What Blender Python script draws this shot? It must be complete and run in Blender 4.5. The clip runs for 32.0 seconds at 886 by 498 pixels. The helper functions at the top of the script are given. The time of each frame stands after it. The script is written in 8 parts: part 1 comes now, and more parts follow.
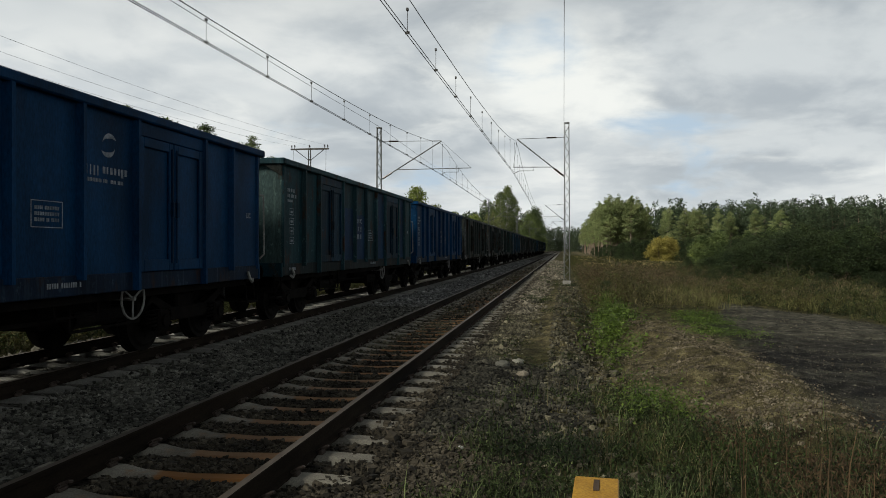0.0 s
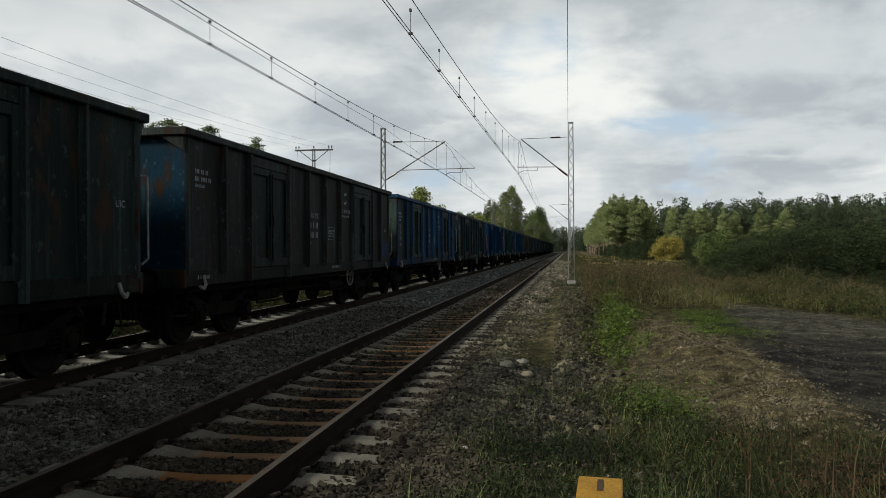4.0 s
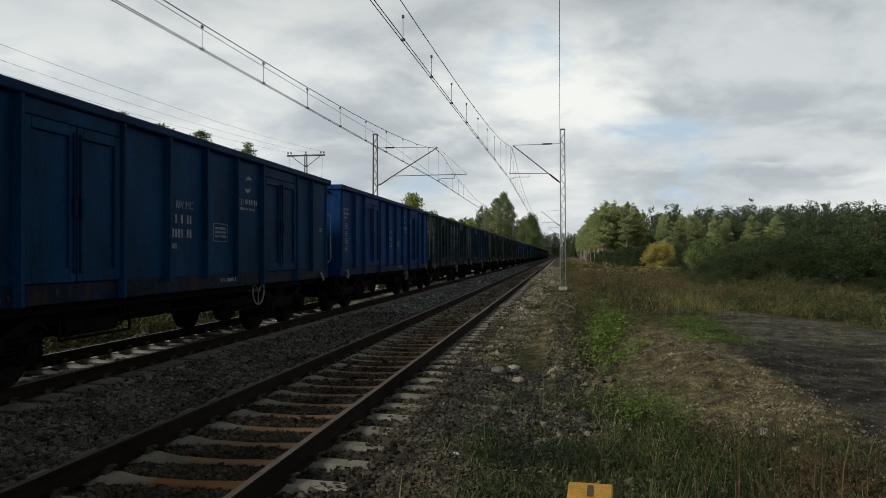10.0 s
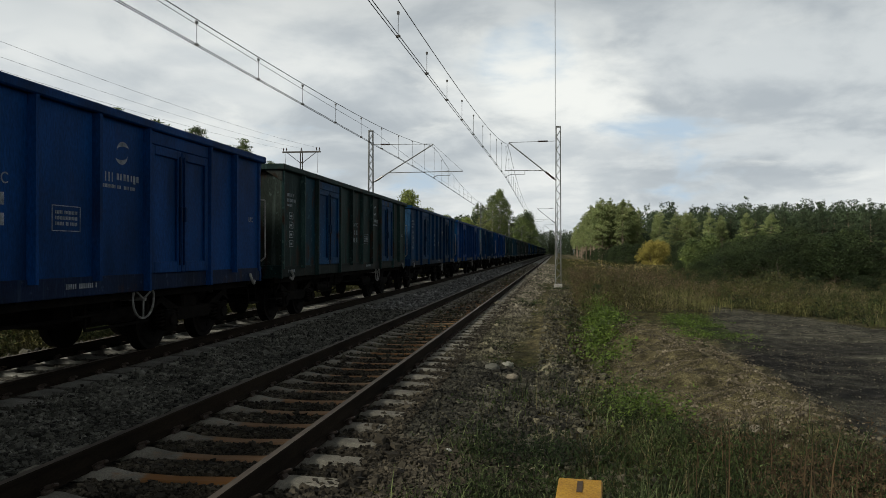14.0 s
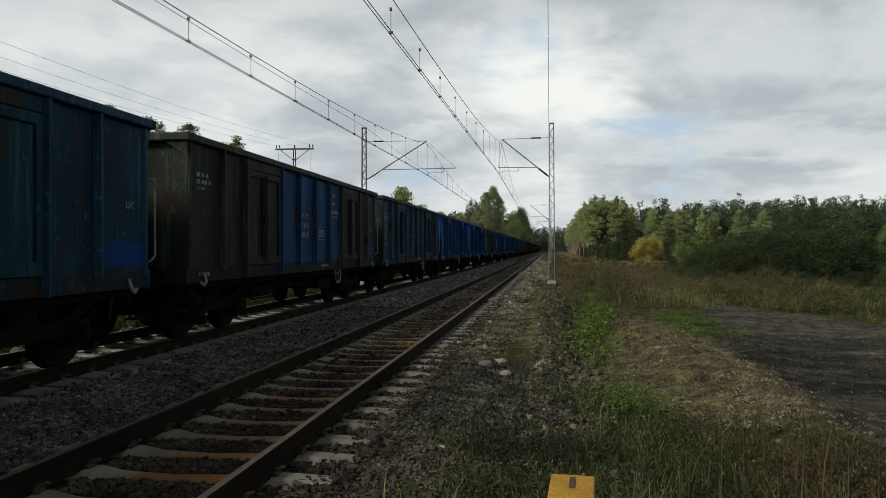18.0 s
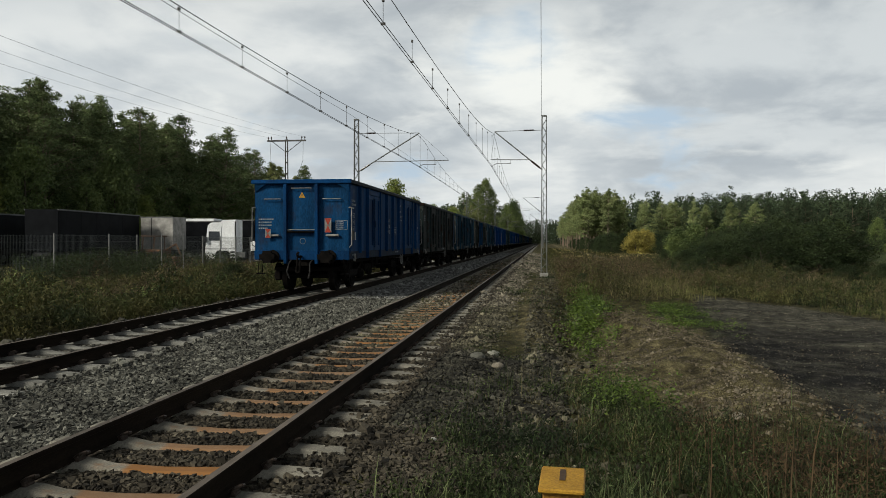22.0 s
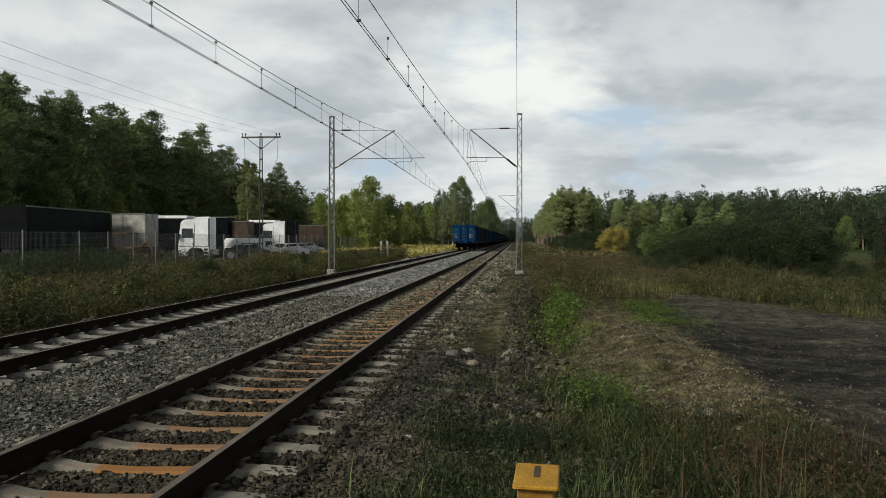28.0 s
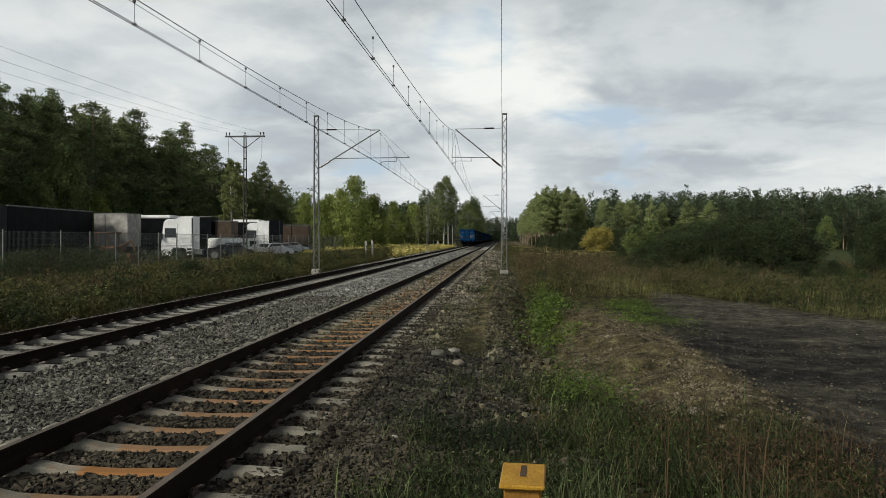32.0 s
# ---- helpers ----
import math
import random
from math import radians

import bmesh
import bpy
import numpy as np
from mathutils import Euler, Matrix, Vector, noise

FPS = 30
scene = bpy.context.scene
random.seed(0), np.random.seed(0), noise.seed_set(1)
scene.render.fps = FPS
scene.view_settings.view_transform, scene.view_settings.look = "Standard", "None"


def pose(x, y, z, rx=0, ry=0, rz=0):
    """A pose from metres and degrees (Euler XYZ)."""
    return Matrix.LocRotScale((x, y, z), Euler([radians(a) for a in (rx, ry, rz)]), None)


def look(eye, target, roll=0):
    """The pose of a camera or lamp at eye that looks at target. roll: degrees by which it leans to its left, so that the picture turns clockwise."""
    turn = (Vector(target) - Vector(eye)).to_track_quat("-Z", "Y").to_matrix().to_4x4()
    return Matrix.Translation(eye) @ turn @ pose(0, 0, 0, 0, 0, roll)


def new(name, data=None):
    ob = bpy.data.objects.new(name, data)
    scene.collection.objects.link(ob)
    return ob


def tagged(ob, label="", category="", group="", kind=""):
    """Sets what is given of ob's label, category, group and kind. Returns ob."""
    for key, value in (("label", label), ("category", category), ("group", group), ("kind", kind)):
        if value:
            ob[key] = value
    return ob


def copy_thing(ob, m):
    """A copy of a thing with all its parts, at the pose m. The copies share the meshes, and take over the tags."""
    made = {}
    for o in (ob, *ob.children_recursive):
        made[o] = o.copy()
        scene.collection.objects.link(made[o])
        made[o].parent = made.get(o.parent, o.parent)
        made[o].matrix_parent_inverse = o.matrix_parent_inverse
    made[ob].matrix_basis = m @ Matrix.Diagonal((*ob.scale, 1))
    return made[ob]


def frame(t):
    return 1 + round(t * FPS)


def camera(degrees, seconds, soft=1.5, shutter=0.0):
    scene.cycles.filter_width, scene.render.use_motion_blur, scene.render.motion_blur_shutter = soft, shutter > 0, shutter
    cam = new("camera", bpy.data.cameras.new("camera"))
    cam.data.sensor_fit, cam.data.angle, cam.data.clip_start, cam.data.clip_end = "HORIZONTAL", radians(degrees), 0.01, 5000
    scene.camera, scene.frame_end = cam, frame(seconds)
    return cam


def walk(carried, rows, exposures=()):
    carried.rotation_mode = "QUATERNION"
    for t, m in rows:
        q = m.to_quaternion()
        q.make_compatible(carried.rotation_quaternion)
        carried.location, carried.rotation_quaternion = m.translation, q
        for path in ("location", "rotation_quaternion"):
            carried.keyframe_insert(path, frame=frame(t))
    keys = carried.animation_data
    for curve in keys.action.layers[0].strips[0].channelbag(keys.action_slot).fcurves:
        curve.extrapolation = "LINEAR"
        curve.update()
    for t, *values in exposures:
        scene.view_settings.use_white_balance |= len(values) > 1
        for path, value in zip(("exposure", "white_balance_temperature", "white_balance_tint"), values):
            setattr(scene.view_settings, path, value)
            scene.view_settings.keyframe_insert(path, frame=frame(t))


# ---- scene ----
# ---- camera: held by hand beside the near track, turning slowly to the right ----
cam = camera(60.94, 32.0, soft=0.45)

# seconds, yaw to the left of the track, pitch, roll (degrees), place
ROWS = [
    (0, 9.106, -0.031, 0.004, -0.043, 0.000, 1.531), (0.5, 9.230, -0.157, 0.037, -0.044, 0.001, 1.532), (1, 8.925, -0.533, -0.030, -0.042, 0.002, 1.532),
    (1.5, 9.302, -0.386, -0.106, -0.042, 0.002, 1.533), (2, 9.705, -0.301, -0.241, -0.042, 0.002, 1.533), (2.5, 9.547, -0.299, -0.314, -0.037, -0.002, 1.530),
    (3, 9.361, -0.244, -0.348, -0.034, -0.001, 1.532), (3.5, 9.397, -0.099, -0.249, -0.035, -0.004, 1.533), (5.5, 9.602, 0.069, -0.346, -0.031, -0.007, 1.531),
    (6, 9.361, 0.052, -0.338, -0.035, -0.006, 1.531), (6.5, 9.289, 0.022, -0.334, -0.032, -0.003, 1.532), (7, 9.248, 0.092, -0.260, -0.032, -0.005, 1.533),
    (7.5, 9.231, 0.179, -0.331, -0.035, -0.006, 1.536), (8, 9.134, 0.212, -0.217, -0.033, -0.005, 1.535), (8.5, 9.006, 0.165, -0.279, -0.027, -0.008, 1.535),
    (9, 8.977, 0.364, -0.163, -0.030, -0.008, 1.534), (9.5, 8.978, 0.534, -0.219, -0.027, -0.010, 1.534), (10, 8.835, 0.436, -0.074, -0.029, -0.015, 1.533),
    (10.5, 8.802, 0.322, -0.064, -0.028, -0.012, 1.533), (11, 8.706, 0.458, 0.050, -0.023, -0.016, 1.533), (11.5, 9.114, 0.849, -0.073, -0.015, -0.017, 1.537),
    (12, 9.672, 1.026, -0.063, -0.010, -0.017, 1.530), (12.5, 9.548, 0.700, -0.109, -0.007, -0.015, 1.528), (13, 8.976, 0.461, 0.015, -0.006, -0.012, 1.528),
    (13.5, 8.723, 0.471, 0.064, -0.007, -0.012, 1.527), (14, 8.518, 0.216, 0.091, -0.006, -0.010, 1.528), (14.5, 8.284, 0.220, 0.006, -0.001, -0.008, 1.524),
    (16.5, 7.911, -0.315, 0.104, -0.001, -0.003, 1.526), (17, 8.027, -0.226, -0.045, 0.002, -0.002, 1.525), (17.5, 7.905, -0.107, -0.033, 0.003, -0.001, 1.524),
    (18, 8.045, -0.014, -0.049, 0.001, -0.001, 1.525), (18.5, 7.970, 0.125, 0.029, -0.001, -0.003, 1.527), (19, 8.024, -0.101, -0.008, 0.004, -0.006, 1.523),
    (19.5, 7.964, -0.159, -0.044, 0.003, -0.001, 1.524), (20, 7.960, -0.215, -0.112, 0.004, 0.005, 1.526), (20.5, 7.963, -0.317, -0.175, 0.004, 0.006, 1.524),
    (21, 7.898, -0.407, -0.131, 0.002, 0.010, 1.526), (21.5, 7.711, -0.527, -0.129, 0.005, 0.016, 1.525), (22, 7.477, -0.600, 0.048, 0.006, 0.013, 1.525),
    (22.5, 7.057, -0.664, 0.144, 0.005, 0.012, 1.523), (23, 6.815, -0.525, 0.290, 0.005, 0.010, 1.525), (23.5, 6.664, -0.602, 0.242, 0.007, 0.013, 1.526),
    (24, 6.506, -0.789, 0.258, 0.001, 0.009, 1.526), (24.5, 6.527, -0.808, 0.185, 0.007, 0.007, 1.526), (25, 6.318, -0.603, 0.179, 0.011, 0.006, 1.526),
    (25.5, 6.199, -0.688, 0.120, 0.010, 0.004, 1.525), (27.5, 5.686, -0.698, 0.143, 0.008, 0.009, 1.526), (28, 5.621, -0.782, 0.139, 0.008, 0.010, 1.526),
    (28.5, 5.496, -0.749, 0.204, 0.006, 0.005, 1.526), (29, 5.179, -0.836, -0.030, 0.008, 0.005, 1.524), (29.5, 4.870, -0.796, -0.021, 0.007, 0.001, 1.525),
    (30, 4.799, -0.803, -0.060, 0.008, -0.003, 1.525), (30.5, 4.722, -0.607, -0.056, 0.007, 0.002, 1.527), (31, 4.729, -0.745, -0.080, 0.009, 0.006, 1.525),
    (31.5, 4.622, -0.761, -0.028, 0.009, 0.006, 1.528), (32, 4.469, -0.807, 0.139, 0.000, 0.000, 1.531),
]


def held(yaw, pitch, roll, x, y, z):
    return Matrix.Translation((x, y, z)) @ pose(0, 0, 0, 0, 0, yaw) @ pose(0, 0, 0, 90 + pitch) @ pose(0, 0, 0, 0, 0, roll)


walk(cam, [(r[0], held(*r[1:])) for r in ROWS], [(0, 0.0, 6500, 6.2), (32, 0.0, 6500, 6.2)])

# ---- world, sun ----
SUN_EL, SUN_AZ = 34.0, 226.0      # azimuth clockwise from +y: behind, to the left


def sky_world():
    w = bpy.data.worlds.new("sky")
    scene.world = w
    w.use_nodes = True
    n, l = w.node_tree.nodes, w.node_tree.links
    n.clear()
    out = n.new("ShaderNodeOutputWorld")
    bg = n.new("ShaderNodeBackground")
    sky = n.new("ShaderNodeTexSky")
    sky.sky_type = "NISHITA"
    sky.sun_disc = False
    sky.sun_elevation = radians(SUN_EL)
    sky.sun_rotation = radians(SUN_AZ)
    blue = n.new("ShaderNodeVectorMath")
    blue.operation = "SCALE"
    blue.inputs[3].default_value = 0.09
    l.new(sky.outputs[0], blue.inputs[0])
    tc = n.new("ShaderNodeTexCoord")
    sep = n.new("ShaderNodeSeparateXYZ")
    l.new(tc.outputs["Generated"], sep.inputs[0])

    # clouds lie on a level sheet: bands draw together towards the horizon
    up_ = n.new("ShaderNodeMath"); up_.operation = "MAXIMUM"; up_.inputs[1].default_value = 0.0
    l.new(sep.outputs[2], up_.inputs[0])
    den = n.new("ShaderNodeMath"); den.inputs[1].default_value = 0.24
    l.new(up_.outputs[0], den.inputs[0])
    inv = n.new("ShaderNodeMath"); inv.operation = "DIVIDE"; inv.inputs[0].default_value = 1.0
    l.new(den.outputs[0], inv.inputs[1])
    sheet = n.new("ShaderNodeVectorMath"); sheet.operation = "SCALE"
    l.new(tc.outputs["Generated"], sheet.inputs[0]); l.new(inv.outputs[0], sheet.inputs[3])

    def cloud(scale, detail, off, lo, hi, flat=1.0, push=None):
        mp = n.new("ShaderNodeMapping")
        mp.inputs["Location"].default_value = off
        mp.inputs["Scale"].default_value = (1.0, flat, 0.0)
        l.new(sheet.outputs[0], mp.inputs[0])
        no = n.new("ShaderNodeTexNoise")
        no.inputs["Scale"].default_value = scale
        no.inputs["Detail"].default_value = detail
        no.inputs["Roughness"].default_value = 0.55
        no.inputs["Distortion"].default_value = 0.25
        l.new(mp.outputs[0], no.inputs[0])
        val = no.outputs[0]
        if push is not None:
            ad = n.new("ShaderNodeMath")
            l.new(val, ad.inputs[0]); l.new(push, ad.inputs[1])
            val = ad.outputs[0]
        mr = n.new("ShaderNodeMapRange")
        mr.interpolation_type = "SMOOTHSTEP"
        mr.inputs[1].default_value, mr.inputs[2].default_value = lo, hi
        l.new(val, mr.inputs[0])
        return mr.outputs[0]

    def towards(d, wide, amount):
        """Rises from 0 to amount round a direction."""
        dt = n.new("ShaderNodeVectorMath"); dt.operation = "DOT_PRODUCT"
        dt.inputs[1].default_value = Vector(d).normalized()
        l.new(tc.outputs["Generated"], dt.inputs[0])
        r = n.new("ShaderNodeMapRange"); r.interpolation_type = "SMOOTHSTEP"
        r.inputs[1].default_value, r.inputs[2].default_value, r.inputs[4].default_value = math.cos(radians(wide)), 1.0, amount
        l.new(dt.outputs["Value"], r.inputs[0])
        return r.outputs[0]

    def mix(fac, a, b):
        m = n.new("ShaderNodeMix")
        m.data_type = "RGBA"
        for s, v in ((m.inputs[0], fac), (m.inputs[6], a), (m.inputs[7], b)):
            if isinstance(v, tuple):
                s.default_value = (*v, 1)
            else:
                l.new(v, s)
        return m.outputs[2]

    def add(a, b):
        ad = n.new("ShaderNodeMath")
        l.new(a, ad.inputs[0]); l.new(b, ad.inputs[1])
        return ad.outputs[0]

    bank = add(towards((0.27, 1, 0.235), 13, -0.16), towards((0.08, 1, 0.34), 7, -0.14))
    big = cloud(0.95, 4, (8.3, 2.9, 0.0), 0.36, 0.62, 1.0, bank)
    puff = cloud(2.3, 9, (5.3, 0.7, 0.2), 0.37, 0.61)
    grey = mix(big, (0.445, 0.482, 0.527), (0.62, 0.65, 0.682))
    deck = mix(puff, grey, mix(big, (0.64, 0.668, 0.695), (0.79, 0.80, 0.805)))
    gap = cloud(1.9, 7, (7.7, 2.6, 0.0), 0.54, 0.74, 1.0, add(towards((-0.03, 1, 0.262), 5, 0.16), towards((0.14, 1, 0.17), 6, 0.09)))
    pale = mix(gap, deck, mix(gap, (0.60, 0.67, 0.74), (0.47, 0.58, 0.71)))
    thin = cloud(1.3, 5, (2.0, 9.0, 1.0), 0.64, 0.8)
    lit = cloud(3.2, 7, (4.0, 2.0, 3.0), 0.56, 0.92, 1.0, add(towards((0.03, 1, 0.215), 7.5, 0.30), towards((-0.10, 1, 0.22), 6, 0.15)))
    full = mix(lit, mix(thin, pale, blue.outputs[0]), (0.90, 0.90, 0.88))
    # the deck is thin and bright low down, dimmed overhead to cut ambient light
    hz = n.new("ShaderNodeMapRange")
    hz.interpolation_type = "SMOOTHSTEP"
    hz.inputs[1].default_value, hz.inputs[2].default_value = 0.20, 0.70
    hz.inputs[3].default_value, hz.inputs[4].default_value = 1.02, 0.14
    l.new(sep.outputs[2], hz.inputs[0])
    fin = n.new("ShaderNodeVectorMath"); fin.operation = "SCALE"
    l.new(full, fin.inputs[0])
    l.new(hz.outputs[0], fin.inputs[3])
    l.new(fin.outputs[0], bg.inputs[0])
    bg.inputs[1].default_value = 1.0
    l.new(bg.outputs[0], out.inputs[0])


sky_world()
sun = new("sun", bpy.data.lights.new("sun", "SUN"))
sun.data.energy, sun.data.angle, sun.data.color = 3.6, radians(14), (1.0, 0.94, 0.83)
a_, e_ = radians(SUN_AZ), radians(SUN_EL)
sun.matrix_world = look((math.sin(a_) * math.cos(e_) * 100, math.cos(a_) * math.cos(e_) * 100, math.sin(e_) * 100), (0, 0, 0))
scene.view_settings.exposure = 0.0


# ---- materials ----
def surface(name, cols, scale=6.0, fine=60.0, rough=0.7, metal=0.0, bump=0.3, bump_dist=0.004, tint=0.0, stretch=(1, 1, 1), island=0.0, own=False, translucent=0.0, world_space=False, spec=0.3):
    """Two scales of noise over two or three base colours. own: multiply the object's own colour. island: spread of brightness from piece to piece."""
    m = bpy.data.materials.new(name)
    m.use_nodes = True
    n, l = m.node_tree.nodes, m.node_tree.links
    b = n["Principled BSDF"]
    b.inputs["Roughness"].default_value = rough
    b.inputs["Metallic"].default_value = metal
    b.inputs["Specular IOR Level"].default_value = spec
    tc = n.new("ShaderNodeTexCoord")
    mp = n.new("ShaderNodeMapping")
    mp.inputs["Scale"].default_value = stretch
    if world_space:
        g0 = n.new("ShaderNodeNewGeometry")
        l.new(g0.outputs["Position"], mp.inputs[0])
    else:
        l.new(tc.outputs["Object"], mp.inputs[0])
        oi = n.new("ShaderNodeObjectInfo")
        sh = n.new("ShaderNodeVectorMath"); sh.operation = "SCALE"
        sh.inputs[0].default_value = (17.0, 9.0, 5.0)
        l.new(oi.outputs["Random"], sh.inputs[3])
        l.new(sh.outputs[0], mp.inputs["Location"])
    n1 = n.new("ShaderNodeTexNoise"); n1.inputs["Scale"].default_value = scale; n1.inputs["Detail"].default_value = 5
    n2 = n.new("ShaderNodeTexNoise"); n2.inputs["Scale"].default_value = fine; n2.inputs["Detail"].default_value = 3
    l.new(mp.outputs[0], n1.inputs[0])
    l.new(mp.outputs[0], n2.inputs[0])
    r1 = n.new("ShaderNodeValToRGB")
    els = r1.color_ramp.elements
    els[0].position, els[1].position = 0.32, 0.68
    els[0].color, els[1].color = (*cols[0], 1), (*cols[-1], 1)
    if len(cols) == 3:
        els.new(0.5).color = (*cols[1], 1)
    l.new(n1.outputs[0], r1.inputs[0])
    r2 = n.new("ShaderNodeMapRange")
    r2.inputs[1].default_value, r2.inputs[2].default_value, r2.inputs[3].default_value, r2.inputs[4].default_value = 0.3, 0.7, 0.72, 1.25
    l.new(n2.outputs[0], r2.inputs[0])
    col = n.new("ShaderNodeVectorMath"); col.operation = "SCALE"
    l.new(r1.outputs[0], col.inputs[0])
    l.new(r2.outputs[0], col.inputs[3])
    last = col.outputs[0]
    if island:
        g = n.new("ShaderNodeNewGeometry")
        mr = n.new("ShaderNodeMapRange")
        mr.inputs[3].default_value, mr.inputs[4].default_value = 1 - island, 1 + island
        l.new(g.outputs["Random Per Island"], mr.inputs[0])
        s = n.new("ShaderNodeVectorMath"); s.operation = "SCALE"
        l.new(last, s.inputs[0]); l.new(mr.outputs[0], s.inputs[3])
        last = s.outputs[0]
    if tint:
        oi2 = n.new("ShaderNodeObjectInfo")
        mr = n.new("ShaderNodeMapRange")
        mr.inputs[3].default_value, mr.inputs[4].default_value = 1 - tint, 1 + tint
        l.new(oi2.outputs["Random"], mr.inputs[0])
        s = n.new("ShaderNodeVectorMath"); s.operation = "SCALE"
        l.new(last, s.inputs[0]); l.new(mr.outputs[0], s.inputs[3])
        last = s.outputs[0]
    if own:
        oi3 = n.new("ShaderNodeObjectInfo")
        s = n.new("ShaderNodeVectorMath"); s.operation = "MULTIPLY"
        l.new(last, s.inputs[0]); l.new(oi3.outputs["Color"], s.inputs[1])
        last = s.outputs[0]
    l.new(last, b.inputs["Base Color"])
    if bump:
        bp = n.new("ShaderNodeBump")
        bp.inputs["Strength"].default_value, bp.inputs["Distance"].default_value = bump, bump_dist
        l.new(n2.outputs[0], bp.inputs["Height"])
        l.new(bp.outputs[0], b.inputs["Normal"])
    if translucent:
        tr = n.new("ShaderNodeBsdfTranslucent")
        l.new(last, tr.inputs[0])
        mx = n.new("ShaderNodeMixShader")
        mx.inputs[0].default_value = translucent
        l.new(b.outputs[0], mx.inputs[1])
        l.new(tr.outputs[0], mx.inputs[2])
        l.new(mx.outputs[0], n["Material Output"].inputs[0])
    return m


def rusty(m, rust=(0.030, 0.018, 0.012), scale=2.2, lo=0.60, hi=0.74, stretch=(1, 1, 0.5)):
    """Rust patches over a paint material."""
    n, l = m.node_tree.nodes, m.node_tree.links
    b = n["Principled BSDF"]
    src = b.inputs["Base Color"].links[0].from_socket
    tc = n.new("ShaderNodeTexCoord")
    mp = n.new("ShaderNodeMapping"); mp.inputs["Scale"].default_value = stretch
    oi = n.new("ShaderNodeObjectInfo")
    sh = n.new("ShaderNodeVectorMath"); sh.operation = "SCALE"; sh.inputs[0].default_value = (31.0, 13.0, 7.0)
    l.new(oi.outputs["Random"], sh.inputs[3])
    l.new(tc.outputs["Object"], mp.inputs[0])
    l.new(sh.outputs[0], mp.inputs["Location"])
    no = n.new("ShaderNodeTexNoise"); no.inputs["Scale"].default_value = scale; no.inputs["Detail"].default_value = 8; no.inputs["Roughness"].default_value = 0.65
    l.new(mp.outputs[0], no.inputs[0])
    mr = n.new("ShaderNodeMapRange"); mr.inputs[1].default_value, mr.inputs[2].default_value = lo, hi
    l.new(no.outputs[0], mr.inputs[0])
    wear = n.new("ShaderNodeMath"); wear.operation = "MULTIPLY"
    l.new(mr.outputs[0], wear.inputs[0]); l.new(oi.outputs["Alpha"], wear.inputs[1])
    mx = n.new("ShaderNodeMix"); mx.data_type = "RGBA"
    mx.inputs[7].default_value = (*rust, 1)
    l.new(wear.outputs[0], mx.inputs[0])
    l.new(src, mx.inputs[6])
    l.new(mx.outputs[2], b.inputs["Base Color"])
    return m


def chalky(m):
    """Pale rain streaks and scratches in faded paint."""
    n, l = m.node_tree.nodes, m.node_tree.links
    b = n["Principled BSDF"]
    src = b.inputs["Base Color"].links[0].from_socket
    tc = n.new("ShaderNodeTexCoord")
    oi = n.new("ShaderNodeObjectInfo")
    fac = None
    for stretch, scale, lo, hi, off in (((7, 7, 0.35), 1.4, 0.54, 0.72, 23.0), ((1.3, 1.3, 1.0), 7.0, 0.60, 0.66, 11.0)):
        mp = n.new("ShaderNodeMapping"); mp.inputs["Scale"].default_value = stretch
        sh = n.new("ShaderNodeVectorMath"); sh.operation = "SCALE"; sh.inputs[0].default_value = (off, 7.0, off * 0.5)
        l.new(oi.outputs["Random"], sh.inputs[3])
        l.new(tc.outputs["Object"], mp.inputs[0]); l.new(sh.outputs[0], mp.inputs["Location"])
        no = n.new("ShaderNodeTexNoise"); no.inputs["Scale"].default_value = scale; no.inputs["Detail"].default_value = 7; no.inputs["Roughness"].default_value = 0.6
        l.new(mp.outputs[0], no.inputs[0])
        mr = n.new("ShaderNodeMapRange"); mr.inputs[1].default_value, mr.inputs[2].default_value, mr.inputs[4].default_value = lo, hi, 0.75
        l.new(no.outputs[0], mr.inputs[0])
        if fac is None:
            fac = mr.outputs[0]
        else:
            ad = n.new("ShaderNodeMath"); ad.operation = "MAXIMUM"
            l.new(fac, ad.inputs[0]); l.new(mr.outputs[0], ad.inputs[1])
            fac = ad.outputs[0]
    up = n.new("ShaderNodeVectorMath"); up.operation = "MULTIPLY_ADD"
    up.inputs[1].default_value, up.inputs[2].default_value = (1.8, 1.8, 1.6), (0.02, 0.027, 0.03)
    l.new(src, up.inputs[0])
    mx = n.new("ShaderNodeMix"); mx.data_type = "RGBA"
    wear = n.new("ShaderNodeMath"); wear.operation = "MULTIPLY"
    l.new(fac, wear.inputs[0]); l.new(oi.outputs["Alpha"], wear.inputs[1])
    l.new(wear.outputs[0], mx.inputs[0]); l.new(src, mx.inputs[6]); l.new(up.outputs[0], mx.inputs[7])
    l.new(mx.outputs[2], b.inputs["Base Color"])
    return m


M = {}
M["paint"] = rusty(chalky(surface("wagon_paint", [(0.45, 0.45, 0.45), (1.1, 1.1, 1.1)], 1.6, 45, 0.6, own=True, spec=0.06, bump=0.25, stretch=(1, 1, 0.35))), rust=(0.024, 0.0135, 0.009), lo=0.55, hi=0.64)
# grimy steel, taken near black for the shade beneath the wagons
M["frame_dark"] = surface("bogie_grime_and_shade", [(0.003, 0.0028, 0.0026), (0.009, 0.0075, 0.0065)], 5, 60, 0.9, spec=0.05)
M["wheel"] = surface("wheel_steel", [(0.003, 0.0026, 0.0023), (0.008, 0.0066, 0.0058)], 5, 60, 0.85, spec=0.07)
M["white_paint"] = surface("white_paint", [(0.26, 0.26, 0.24), (0.48, 0.48, 0.45)], 8, 80, 0.6)
